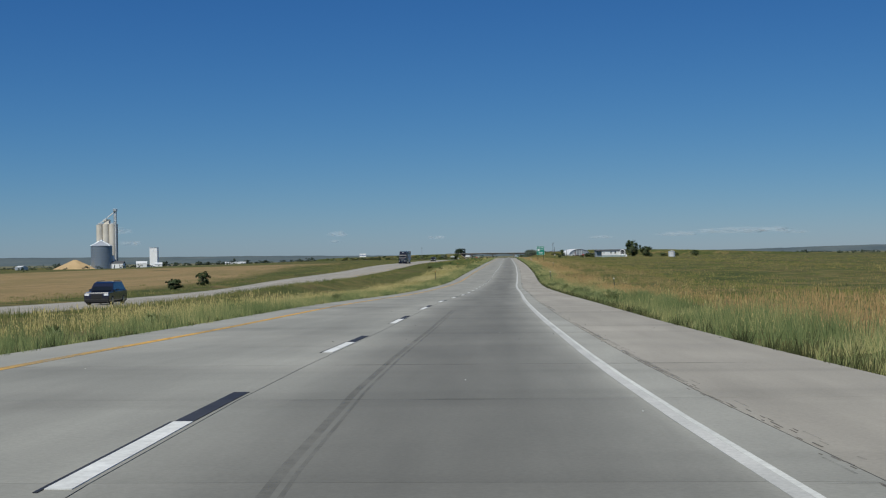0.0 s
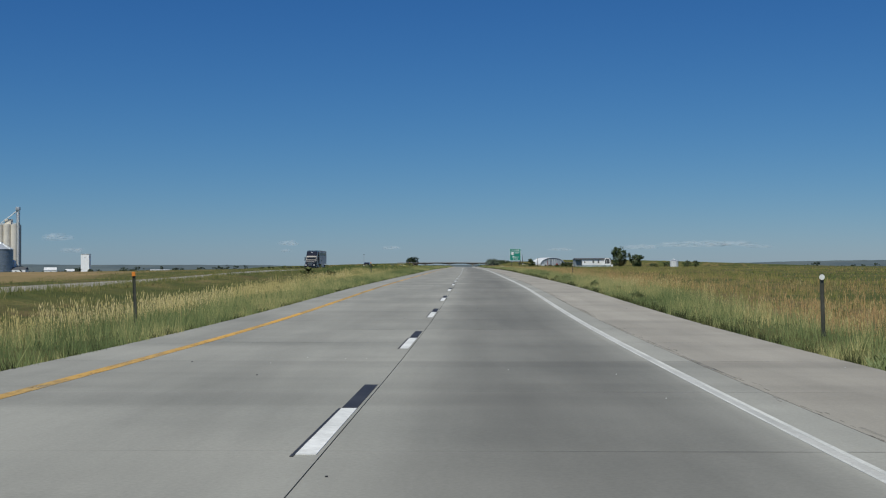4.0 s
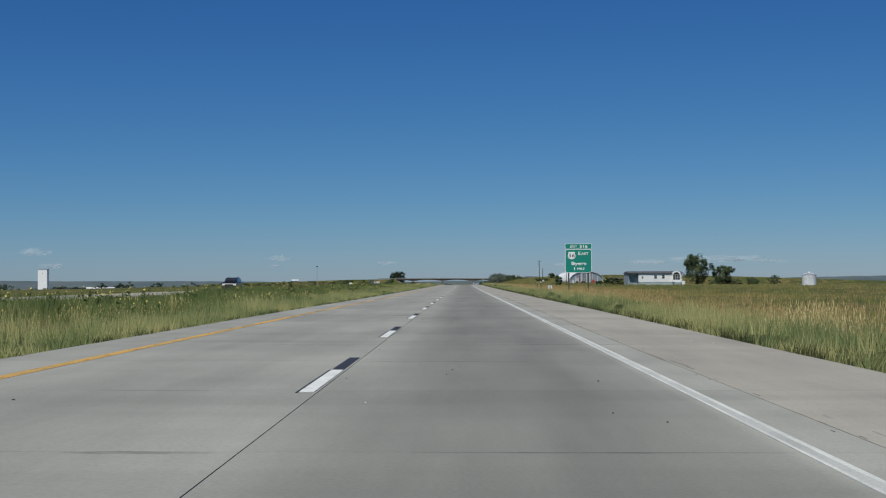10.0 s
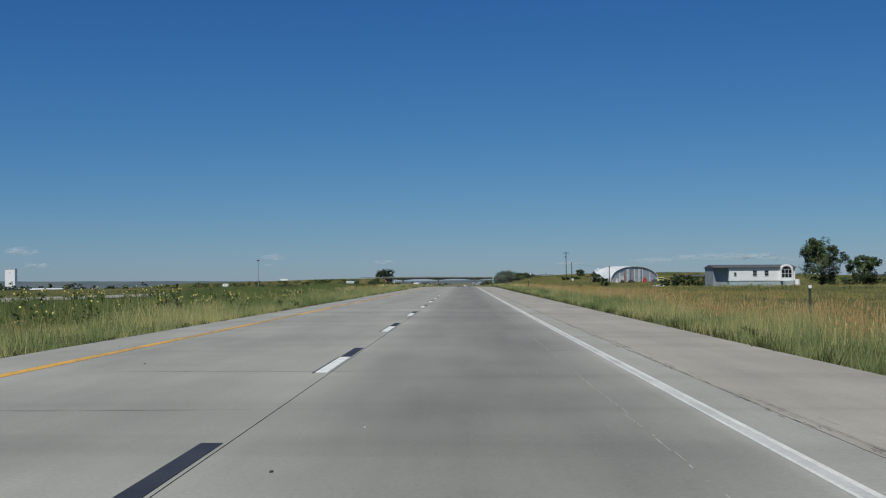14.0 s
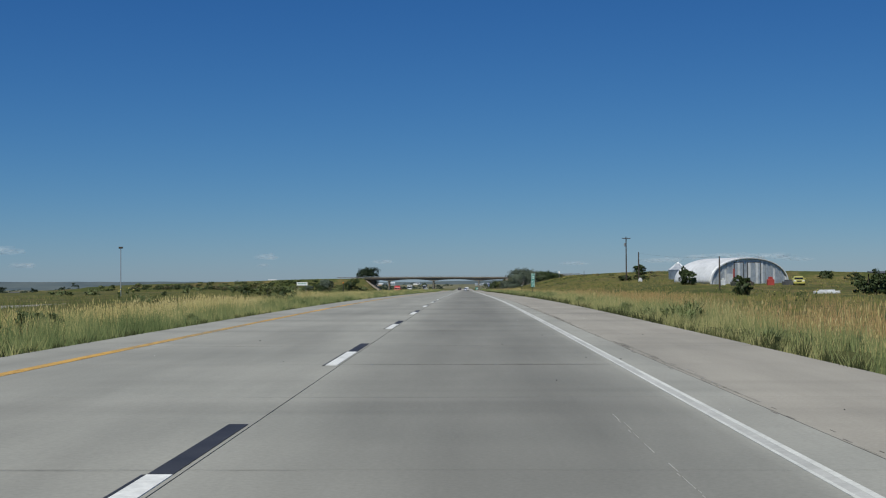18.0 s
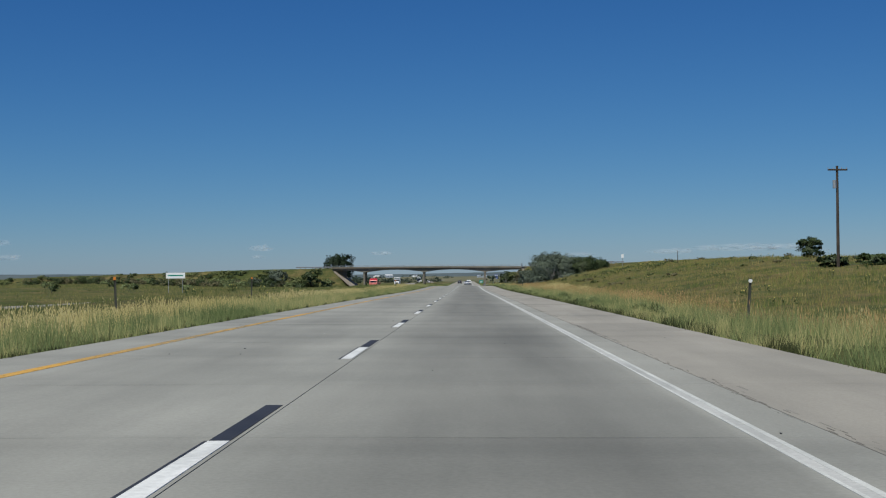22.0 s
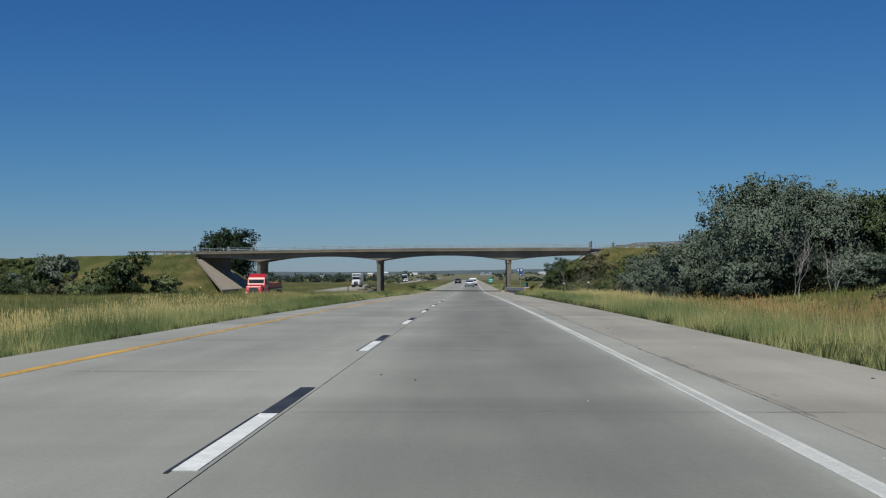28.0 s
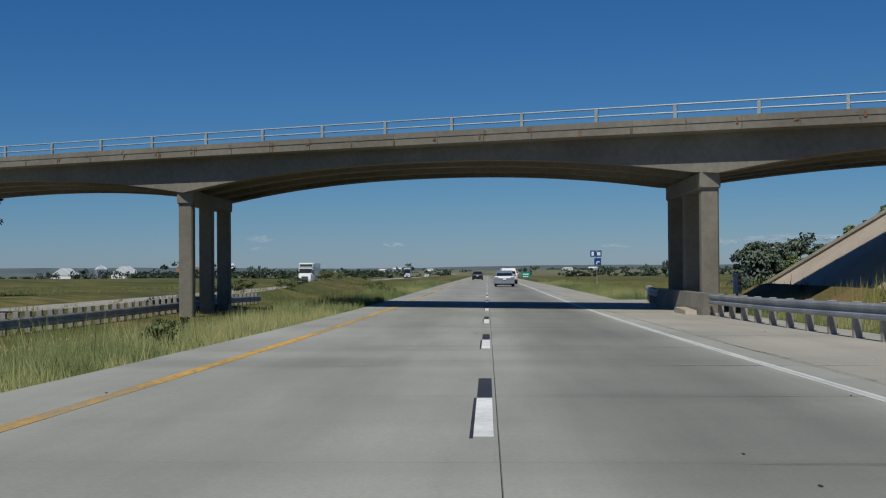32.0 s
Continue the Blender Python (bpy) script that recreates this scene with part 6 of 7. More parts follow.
def arched_barn():
    """A quonset barn; local x spans the arch, y runs back along the vault."""
    x, y = 50.0, 875.0
    g = h(50, 875) - 0.05
    root = empty("arched_barn", x, y, g, 21)
    tagged(root, "white arched steel barn with a ribbed grey end wall", "barn")
    span, rise, deep = 15.4, 4.5, 12.0
    n = 28
    arc = [(-span / 2 * math.cos(math.pi * k / n), rise * math.sin(math.pi * k / n) ** 0.82) for k in range(n + 1)]
    # vault with ribs
    v, f = [], []
    rows = 31
    for j in range(rows):
        yy = deep * j / (rows - 1)
        out = 0.05 if j % 2 else 0.0
        for a, c in arc:
            v.append((a * (1 + out / 10), yy, c + out * (c > 0.3)))
    m = n + 1
    for j in range(rows - 1):
        for k in range(n):
            f.append((j * m + k, j * m + k + 1, (j + 1) * m + k + 1, (j + 1) * m + k))
    vault = new("vault", mesh_of("vault", v, f, [M_STEELWHITE], True))
    vault.parent = root
    sol = vault.modifiers.new("thick", "SOLIDIFY")
    sol.thickness = 0.06
    part("end_rim", prism(arc + [(a * 0.975, c * 0.965) for a, c in arc[::-1]], -0.25, 0.0, "y"), M_STEELWHITE, root, "white arched rim")
    part("back_wall", prism([(a * 0.97, c * 0.96) for a, c in arc], deep - 0.1, deep - 0.05, "y"), M_STEELGREY, root)
    # end wall of upright sheets
    w = 0.48
    k = -span / 2 * 0.95
    i = 0
    while k < span / 2 * 0.95:
        c = k + w / 2
        top = rise * 0.95 * max(0.02, 1 - ((abs(c) + w * 0.3) / (span / 2)) ** 2) ** 0.41
        dep = 0.10 if i % 2 else 0.02
        part("wall_sheet", boxed(k, dep, -0.2, k + w - 0.015, dep + 0.05, top, 0.012), M_STEELGREY if (i * 7) % 5 else M_STEELWHITE, root)
        k += w
        i += 1
    part("end_wall", prism([(a * 0.97, c * 0.96) for a, c in arc], 0.16, 0.2, "y"), M_STEELGREY, root, "grey sheet-steel end wall")
    part("door", boxed(-4.4, -0.08, -0.1, -3.3, -0.02, 1.7, 0.02), M_STEELWHITE, root, "white steel door")
    part("red_post", boxed(-3.2, -0.12, -0.1, -3.0, 0.0, 2.6), M_RED, root, "red door jamb")
    for a, b in ((-2.9, -1.3), (-0.3, 2.1)):
        part("door_frame", boxed(a - 0.18, -0.06, -0.1, b + 0.18, 0.015, 3.75, 0.02), M_SHINGLE, root, "dark door frame")
        q = a
        while q < b - 0.05:
            part("sliding_door", boxed(q, -0.13 + 0.02 * (int(q * 10) % 2), -0.1, min(b, q + 0.5) - 0.02, -0.06, 3.6, 0.01), M_STEELGREY if int(q * 10) % 3 else M_STEELWHITE, root, "tall grey sliding door sheet")
            q += 0.5
    return root


arched_barn()
r = random.Random(12)
for k, (x, y, w, d, t, m, nm, lb) in enumerate(((45.6, 867, 0.9, 0.8, 0.9, M_STEELPOST, "oil_drum", "dark drum in the farm yard"), (52.0, 868.4, 1.1, 0.9, 1.4, M_RED, "farm_machine", "red farm machine in front of the barn"), (48.2, 868, 1.8, 1.0, 0.8, M_DARKWOOD, "lumber_pile", "pile of dark lumber by the barn"), (44.3, 869, 0.7, 0.7, 1.2, M_STEELWHITE, "white_tank", "small white tank by the barn"), (54.8, 868, 1.8, 0.9, 0.9, M_SHINGLE, "scrap_heap", "dark scrap heap beside the barn"), (50.5, 830, 3.4, 1.0, 0.5, M_STEELWHITE, "sheet_stack", "stack of pale sheets lying in the grass"), (34.3, 896, 0.7, 0.5, 0.7, M_STEELWHITE, "meter_box", "white meter box at the pole foot"))):
    root = empty(nm, x, y, h(x, y))
    tagged(root, lb, "farm clutter")
    part("body", boxed(-w / 2, -d / 2, -0.1, w / 2, d / 2, t * 0.7, 0.06), m, root)
    part("top", boxed(-w * 0.3, -d * 0.35, t * 0.7 - 0.02, w * 0.3, d * 0.35, t, 0.05), m, root)


def grain_bin(x, y, base, r, wall, roof, label, door=False, ribs=5, skin=None):
    root = empty("grain_bin", x, y, base)
    tagged(root, label, "grain bin")
    bm = bmesh.new()
    rows = ribs * 4
    n = 28
    v, f = [], []
    for j in range(rows + 1):
        rr = r + 0.018 * r * math.sin(j * math.pi / 1.0 + j * 1.57) * 0.4
        for k in range(n):
            a = 2 * math.pi * k / n
            v.append((rr * math.cos(a), rr * math.sin(a), -0.2 + (wall + 0.2) * j / rows))
    for j in range(rows):
        for k in range(n):
            f.append((j * n + k, j * n + (k + 1) % n, (j + 1) * n + (k + 1) % n, (j + 1) * n + k))
    body = new("wall", mesh_of("wall", v, f, [skin or M_BINSTEEL], True))
    body.parent = root
    part("roof", rodded((0, 0, wall), (0, 0, wall + roof), r * 1.04, r * 0.18, 28), M_STEELGREY, root, "ribbed steel cone roof")
    for k in range(14):
        a = 2 * math.pi * k / 14
        rib = bmesh.new()
        rod(rib, (r * 1.03 * math.cos(a), r * 1.03 * math.sin(a), wall + 0.02), (r * 0.2 * math.cos(a), r * 0.2 * math.sin(a), wall + roof * 0.98), 0.02 * r, sides=4)
        part("roof_rib", rib, M_STEELGREY, root)
    part("cap", rodded((0, 0, wall + roof), (0, 0, wall + roof + 0.12 * r), r * 0.2, r * 0.14, 14), M_STEELGREY, root)
    if door:
        part("door", boxed(0.05, -r - 0.06, 0.15, 0.75, -r + 0.2, 1.1, 0.01), M_GLASS, root, "dark open hatch")
        part("door_frame", boxed(-0.45, -r - 0.03, 0.1, 0.04, -r + 0.2, 1.15, 0.01), M_STEELWHITE, root, "white hatch door")
    return root


grain_bin(43.1, 906.6, 0.75, 1.85, 2.45, 1.25, "small corrugated steel grain bin with a cone roof", True)


M_WING = surface("slate_siding", (0.24, 0.285, 0.315), (0.31, 0.36, 0.39), 0.8, 0, 0.6, 8, 0.05, "Object")


def mobile_home():
    x, y = 65.7, 787.0
    g = h(x, y)
    root = empty("mobile_home", x, y, 0.0, 5)
    tagged(root, "white mobile home with a dark roof and small windows", "house")
    w, dp, z0, z1 = 14.4, 7.5, 0.62, 3.55
    part("wall", boxed(-w / 2, 0, z0, w / 2, dp, z1, 0.02), M_SIDING, root, "white horizontal siding")
    for k in range(11):
        z = z0 + 0.12 + k * 0.25
        part("siding_lap", prism([(0.0, z), (-0.018, z), (0.0, z + 0.24)], -w / 2, w / 2, "x"), M_SIDING, root)
    part("skirting", boxed(-w / 2 + 0.1, 0.08, g - 0.4, w / 2 - 0.1, dp - 0.1, z0, 0.02), M_SKIRT, root, "pale blue skirting")
    part("roof", prism([(-0.35, z1), (dp / 2, z1 + 0.6), (dp + 0.35, z1), (dp + 0.35, z1 - 0.12), (-0.35, z1 - 0.12)], -w / 2 - 3.4, w / 2 + 0.35, "x"), M_SHINGLE, root, "dark shingle roof")
    part("rear_wing", boxed(-w / 2 - 3.2, 1.2, g - 0.3, -w / 2 - 0.01, dp, z1 - 0.1, 0.02), M_WING, root, "slate grey wing")
    for wx, ww, wh in ((-5.9, 0.55, 0.7), (-1.6, 0.85, 1.1), (0.95, 0.85, 1.1)):
        win = part("window", boxed(wx - ww / 2, -0.03, 1.75, wx + ww / 2, 0.03, 1.75 + wh), M_GLASS, root, "dark window")
        part("sash", boxed(wx - ww / 2 - 0.05, -0.05, 1.75 + wh / 2 - 0.03, wx + ww / 2 + 0.05, -0.031, 1.75 + wh / 2 + 0.03), M_SIDING, win)
        part("sill", boxed(wx - ww / 2 - 0.06, -0.09, 1.69, wx + ww / 2 + 0.06, -0.02, 1.75), M_SIDING, win)
    # bay with arched window at the near end
    bay = part("bay", prism([(3.9, z0), (6.6, z0), (6.6, z1), (6.1, z1 + 0.45), (5.25, z1 + 0.65), (4.4, z1 + 0.45), (3.9, z1)], -0.45, 0.1, "y"), M_SIDING, root, "white gabled bay")
    for wx in (4.45, 5.2, 5.95):
        for z in (1.35, 2.25):
            part("pane", boxed(wx - 0.32, -0.48, z, wx + 0.32, -0.44, z + 0.8), M_GLASS, bay)
    part("arch_pane", prism([(4.2, 3.15), (6.2, 3.15), (5.9, 3.6), (5.2, 3.8), (4.5, 3.6)], -0.48, -0.44, "y"), M_GLASS, bay)
    part("deck_step", boxed(4.4, -2.0, g - 0.2, 6.2, -0.46, z0 - 0.05, 0.02), M_SKIRT, root, "small grey porch step")
    dish = part("tank", rodded((7.6, -0.4, g), (7.6, -0.4, g + 1.6), 0.55, 0.5, 14), M_SIDING, root, "white round tank")
    return root


mobile_home()


def carport(x, y, w, d, tall):
    g = h(x, y)
    root = empty("carport", x, y, g, -4)
    tagged(root, "open carport with a thin dark roof on posts", "carport")
    part("roof", prism([(0, tall), (d, tall + 0.25), (d, tall + 0.37), (0, tall + 0.12)], -w / 2, w / 2, "x"), M_SHINGLE, root)
    for px in (-w / 2 + 0.15, 0, w / 2 - 0.15):
        for py in (0.1, d - 0.2):
            part("post", boxed(px - 0.06, py, -0.3, px + 0.06, py + 0.12, tall + 0.05), M_DARKWOOD, root)


carport(55.0, 812, 7.0, 4.5, 2.5)


def little_house(name, label, x, y, w, d, wall, roof, m, turn=0.0, door=True, mroof=None):
    g = h(x, y)
    root = empty(name, x, y, g, turn)
    tagged(root, label, "building")
    part("wall", boxed(-w / 2, -d / 2, -0.8, w / 2, d / 2, wall, 0.03), m, root)
    part("roof", prism([(-d / 2 - 0.2, wall), (0, wall + roof), (d / 2 + 0.2, wall), (d / 2 + 0.2, wall - 0.1), (-d / 2 - 0.2, wall - 0.1)], -w / 2 - 0.2, w / 2 + 0.2, "x"), mroof or M_SHINGLE, root)
    if door:
        part("door", boxed(-0.25 * w, -d / 2 - 0.04, 0, -0.25 * w + min(1.0, w * 0.25), -d / 2 + 0.02, min(2.1, wall * 0.8)), M_GLASS, root, "dark door opening")
    for k in range(max(1, int(w / 6))):
        wx = -w / 2 + (k + 0.7) * w / max(1, int(w / 6) + 0.4)
        part("window", boxed(wx, -d / 2 - 0.03, wall * 0.42, wx + 0.9, -d / 2 + 0.02, wall * 0.75), M_GLASS, root)
    return root


grain_bin(88.2, 690.6, h(88.2, 690.6), 1.75, 2.7, 0.5, "small pale round steel tank in the field", False, 5, M_STEELWHITE)

# a parked yellow car and scrap in the farm yard come with the vehicles below


# ---- the grain elevator and town far on the left ----
def elevator():
    root = empty("grain_elevator", -382, 1222, -4.0)
    tagged(root, "tall pale concrete grain elevator with a steel leg tower", "grain elevator")
    for k, cx in enumerate((-6.2, 0.0, 6.2)):
        part("silo", rodded((cx, 0, -5), (cx, 0, 40.5 - (k == 0) * 0.5), 3.2, sides=22), M_CONC, root)
        part("silo", rodded((cx, 6.2, -5), (cx, 6.2, 40.5), 3.2, sides=22), M_CONC, root)
    part("headhouse", boxed(-2.6, 0.6, 40.3, 2.6, 6.0, 45.0, 0.1), M_CONC, root, "concrete headhouse")
    part("gallery", boxed(-8.8, 2.0, 40.4, 8.8, 4.4, 41.8, 0.1), M_STEELGREY, root, "steel gallery")
    for px, py in ((8.2, -2.2), (10.4, -2.2), (8.2, 0.0), (10.4, 0.0)):
        part("leg_post", rodded((px, py, -5), (px, py, 52.5), 0.22, sides=6), M_STEELGREY, root)
    bm = bmesh.new()
    for k in range(14):
        z = 3.6 * k
        for a, b in (((8.2, -2.2), (10.4, -2.2)), ((10.4, -2.2), (10.4, 0.0)), ((8.2, 0.0), (10.4, 0.0)), ((8.2, -2.2), (8.2, 0.0))):
            rod(bm, (*a, z), (*b, z + 3.6), 0.10, sides=4)
            rod(bm, (*a, z), (*b, z), 0.10, sides=4)
    part("leg_bracing", bm, M_STEELGREY, root)
    part("leg_casing", boxed(8.7, -1.7, -5, 9.9, -0.5, 53.5, 0.05), M_STEELWHITE, root, "pale steel bucket leg")
    part("leg_head", boxed(7.6, -2.8, 52.4, 11.0, 0.6, 55.0, 0.2), M_STEELGREY, root)
    bm = bmesh.new()
    rod(bm, (9.3, -1.1, 52.6), (0.0, 0, 45.6), 0.45, sides=8)
    rod(bm, (9.3, -1.1, 52.0), (-5.0, 0, 42.0), 0.35, sides=8)
    part("spout", bm, M_STEELWHITE, root, "slanting white spout")


elevator()
grain_bin(-381, 1204, -6.6, 9.9, 22.1, 4.6, "large corrugated steel grain bin below the elevator", False, 9)
part_pile = bmesh.new()
bmesh.ops.create_cone(part_pile, cap_ends=True, segments=40, radius1=22, radius2=1.5, depth=9.6)
for v_ in part_pile.verts:
    v_.co.x *= 1.0 + 0.04 * math.sin(v_.co.y)
M_GRAIN = surface("grain_heap", (0.40, 0.285, 0.145), (0.48, 0.345, 0.185), 0.95, coarse=0.2, fine=2.0, bump=0.2)
pile = part("grain_pile", part_pile, M_GRAIN, None)
pile.location = (-404, 1196, -2.2)
tagged(pile, "broad golden cone of grain heaped on the ground", "grain pile")
little_house("elevator_office", "low white office building beside the elevator", -366, 1206, 12, 8, 5.0, 2.0, M_SIDING)
root = empty("white_tank", -371.5, 1208, -4)
tagged(root, "upright white tank beside the elevator", "tank")
part("shell", rodded((0, 0, -4.5), (0, 0, 9.5), 1.7, sides=18), M_SIDING, root)
part("dome", rodded((0, 0, 9.5), (0, 0, 10.5), 1.7, 0.5, 18), M_SIDING, root)


def white_tower():
    x, y = -651, 2357
    root = empty("white_elevator", x, y, -6.0)
    tagged(root, "tall plain white elevator tower in the distant town", "elevator tower")
    part("shaft", boxed(-7.2, -5, -12, 7.2, 5, 28.4, 0.2), M_SIDING, root)
    part("roof", boxed(-7.6, -5.4, 28.4, 7.6, 5.4, 29.2, 0.1), M_STEELGREY, root)
    part("hoist_hatch", boxed(-0.9, -5.06, 22.0, 0.9, -4.98, 23.4), M_STEELGREY, root)


white_tower()
r = random.Random(77)
M_TAN = surface("tan_siding", (0.46, 0.39, 0.30), (0.55, 0.47, 0.37), 0.8, 0, 0.5, 6, 0.03, "Object")
# houses of the town, spread along the skyline
for k in range(38):
    if k < 26:
        y = r.uniform(1300, 2600)
        x = -r.uniform(0.16, 0.42) * y - 60
    else:
        y = r.uniform(2700, 4200)
        x = r.uniform(-0.15, 0.05) * y
    w = r.uniform(8, 18)
    little_house("town_house", "small distant house with a low roof among trees", x, y, w, r.uniform(8, 12), r.uniform(2.8, 4.6), r.uniform(1.0, 2.4), r.choice((M_SIDING, M_SIDING, M_TAN, M_STEELGREY)), r.uniform(-30, 30), False, r.choice((M_SHINGLE, M_STEELGREY, M_STEELWHITE)))["group"] = "distant houses"
little_house("long_barn", "long low white barn far off in the fields", -310, 1466, 25, 9, 3.6, 1.2, M_SIDING, 4, False, M_STEELWHITE)
little_house("white_barn", "white gabled barn with a dark doorway beside the town", -367, 1288, 10.5, 9, 4.6, 2.4, M_SIDING, 15, True, M_STEELWHITE)
little_house("white_barn", "small white gabled barn beside the town", -352, 1296, 7.5, 8, 3.6, 1.8, M_SIDING, 15, False, M_STEELWHITE)
for k, (x, y, t, w) in enumerate(((-347, 1302, 7.0, 8.5), (-318, 1500, 9.5, 4.5), (-301, 1484, 7.4, 8.0), (-330, 1420, 5.4, 4.2), (-336, 1304, 5.2, 6.0))):
    tree("town_tree", "dark green shade tree at the edge of town", x, y, t, w, M_HAZELEAF, 900, 0.45, 1780 + k, 0.1, 5, "town trees")
for x, y in ((-178, 1700), (-153, 1702)):
    little_house("white_barn", "white gabled barn past the overpass", x, y, 8.5, 9, 2.6, 3.0, M_SIDING, 80, True, M_STEELWHITE)
little_house("rust_roof_barn", "low barn with a rusty orange roof past the overpass", -125, 1700, 11, 8, 2.4, 2.4, M_TAN, 10, False, M_RUST)
grain_bin(-164, 1704, h(-164, 1704), 2.8, 4.6, 1.6, "small steel grain bin past the overpass")


def hedge(x, y, long_, tall, seed):
    """A row of scrubby trees along x."""
    rs = np.random.RandomState(seed)
    root = empty("hedge_row", x, y, h(x, y) - 0.2)
    tagged(root, "long dark green hedge row of scrubby trees", "hedge", "hedge rows")
    part("stem", rodded((-long_ * 0.45, 0, 0.15), (long_ * 0.45, 0, 0.2), 0.12, 0.08, 6), M_BARK, root)
    lots = [leaves(rs, (rs.uniform(-0.5, 0.5) * long_, rs.uniform(-2, 2), tall * 0.4), (tall * 0.9, tall * 0.7, tall * rs.uniform(0.35, 0.6)), 70, 0.42) for k in range(int(long_ / 1.6))]
    tri = np.concatenate(lots)
    ob = new("foliage", tri_mesh("foliage", tri, M_HAZELEAF))
    ob.parent = root


for k, (x, y, L, t) in enumerate(((-75, 1560, 50, 3.2), (-128, 1610, 60, 3.6), (-60, 1680, 44, 3.0), (-200, 1640, 70, 3.6), (45, 1600, 40, 2.4), (100, 1650, 60, 2.6), (-40, 1820, 40, 3.4), (-110, 1900, 80, 4.2))):
    hedge(x, y, L, t, 50 + k)


def distant_ridge():
    """A low rise along the horizon, with distance haze painted into its colour."""
    rs = np.random.RandomState(8)
    xs = np.arange(-4300, 4301, 20.0)
    top = 2.0 + 10.0 * smooth(450, 1500, np.abs(xs)) + 1.5 * np.sin(xs * 0.0016 + 0.6) + 1.6 * np.sin(xs * 0.006) + rs.uniform(-0.7, 0.7, len(xs))
    v, f = [], []
    for x, t in zip(xs, top):
        v += [(x, 4000, -24), (x, 4420, t), (x, 4700, t - 2), (x, 4800, -24)]
    for i in range(len(xs) - 1):
        for j in range(3):
            a = 4 * i + j
            f.append((a, a + 1, a + 5, a + 4))
    m = surface("painted_haze_ridge", (0.062, 0.090, 0.100), (0.095, 0.122, 0.122), 1.0, 0, 0.006, 0.05, 0)
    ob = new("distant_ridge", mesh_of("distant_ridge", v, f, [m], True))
    tagged(ob, "long low rise along the horizon with blue-green painted haze", "backdrop", kind="structure")


distant_ridge()


def cloud(x, z, wide, tall, seed):
    """A small fair-weather cloud far off: a lumpy thin shell with a flat foot."""
    rs = np.random.RandomState(seed)
    ph = rs.uniform(0, 6.28, 6)
    for k, (s, name) in enumerate(((1.0, "veil"), (0.66, "core"))):
        bm = bmesh.new()
        bmesh.ops.create_icosphere(bm, subdivisions=4, radius=1.0)
        for w in bm.verts:
            c = w.co
            lump = 1 + 0.22 * math.sin(5 * c.x + ph[0]) * math.sin(4 * c.y + ph[1]) + 0.16 * math.sin(11 * c.x + ph[2]) * math.sin(9 * c.z + ph[3]) + 0.09 * math.sin(19 * c.x + 15 * c.z + ph[4])
            c *= lump * s
            c.x, c.y, c.z = c.x * wide / 2, c.y * wide * 0.3, (c.z if c.z > 0 else c.z * 0.35) * tall * 0.7
        if k == 0:
            ob = part("cloud", bm, M_CLOUD, None, smooth_faces=True)
            ob.location = (x, 4560, z)
            tagged(ob, "small thin white cloud low over the horizon", "backdrop", "clouds", "structure")
        else:
            part(name, bm, M_CLOUD, ob, smooth_faces=True)


def cloud_material():
    m, n, l, p = nodes_of("thin_cloud")
    p.inputs["Base Color"].default_value = (0.85, 0.86, 0.88, 1)
    p.inputs["Roughness"].default_value = 1.0
    p.inputs["Specular IOR Level"].default_value = 0.0
    g = noise_node(n, l, coords(n, "World"), 0.035, 5, 0.6)
    l.new(ramp(n, l, g, [(0.35, (0.0, 0.0, 0.0)), (0.78, (0.15, 0.15, 0.15))]), p.inputs["Alpha"])
    return m


M_CLOUD = cloud_material()
for k, (x, z, w, t) in enumerate(((600, 58, 130, 16), (790, 66, 240, 22), (930, 68, 150, 18), (1010, 60, 80, 12), (-1400, 98, 95, 26), (-1350, 54, 80, 16), (-600, 76, 66, 18), (-610, 52, 40, 10), (-250, 60, 60, 12), (330, 52, 80, 10))):
    cloud(x, z, w, t, k)


def tree_belt():
    """Far tree rows: many small clumps along the skyline, in one mesh."""
    rs = np.random.RandomState(5)
    lots = []
    for k in range(900):
        y = rs.uniform(1500, 4300)
        x = rs.uniform(-0.62, 0.50) * y
        if abs(x) < 22:
            continue
        if rs.uniform() < 0.45:
            y = rs.choice([1580, 1850, 2250, 2900, 3600]) + rs.uniform(-14, 14)
        t = rs.uniform(2.2, 6.0)
        z = float(ground_z(x, y))
        wide = t * rs.uniform(0.7, 2.2)
        lots.append(leaves(rs, (x, y, z + t * 0.45), (wide, wide, t * 0.5), 48, 1.0))
    for k in range(150):
        y = rs.uniform(900, 1500)
        x = rs.uniform(-0.45, -0.12) * y - 30
        if k % 4 == 0:
            x = rs.uniform(0.17, 0.4) * y
        t = rs.uniform(1.5, 4.0)
        z = float(ground_z(x, y))
        lots.append(leaves(rs, (x, y, z + t * 0.45), (t * 0.8, t * 0.8, t * 0.5), 90, 0.42))
    ob = new("far_trees", tri_mesh("far_trees", np.concatenate(lots), M_HAZELEAF))
    tagged(ob, "dark green tree rows and thickets far over the plain", "trees", kind="stuff")


tree_belt()


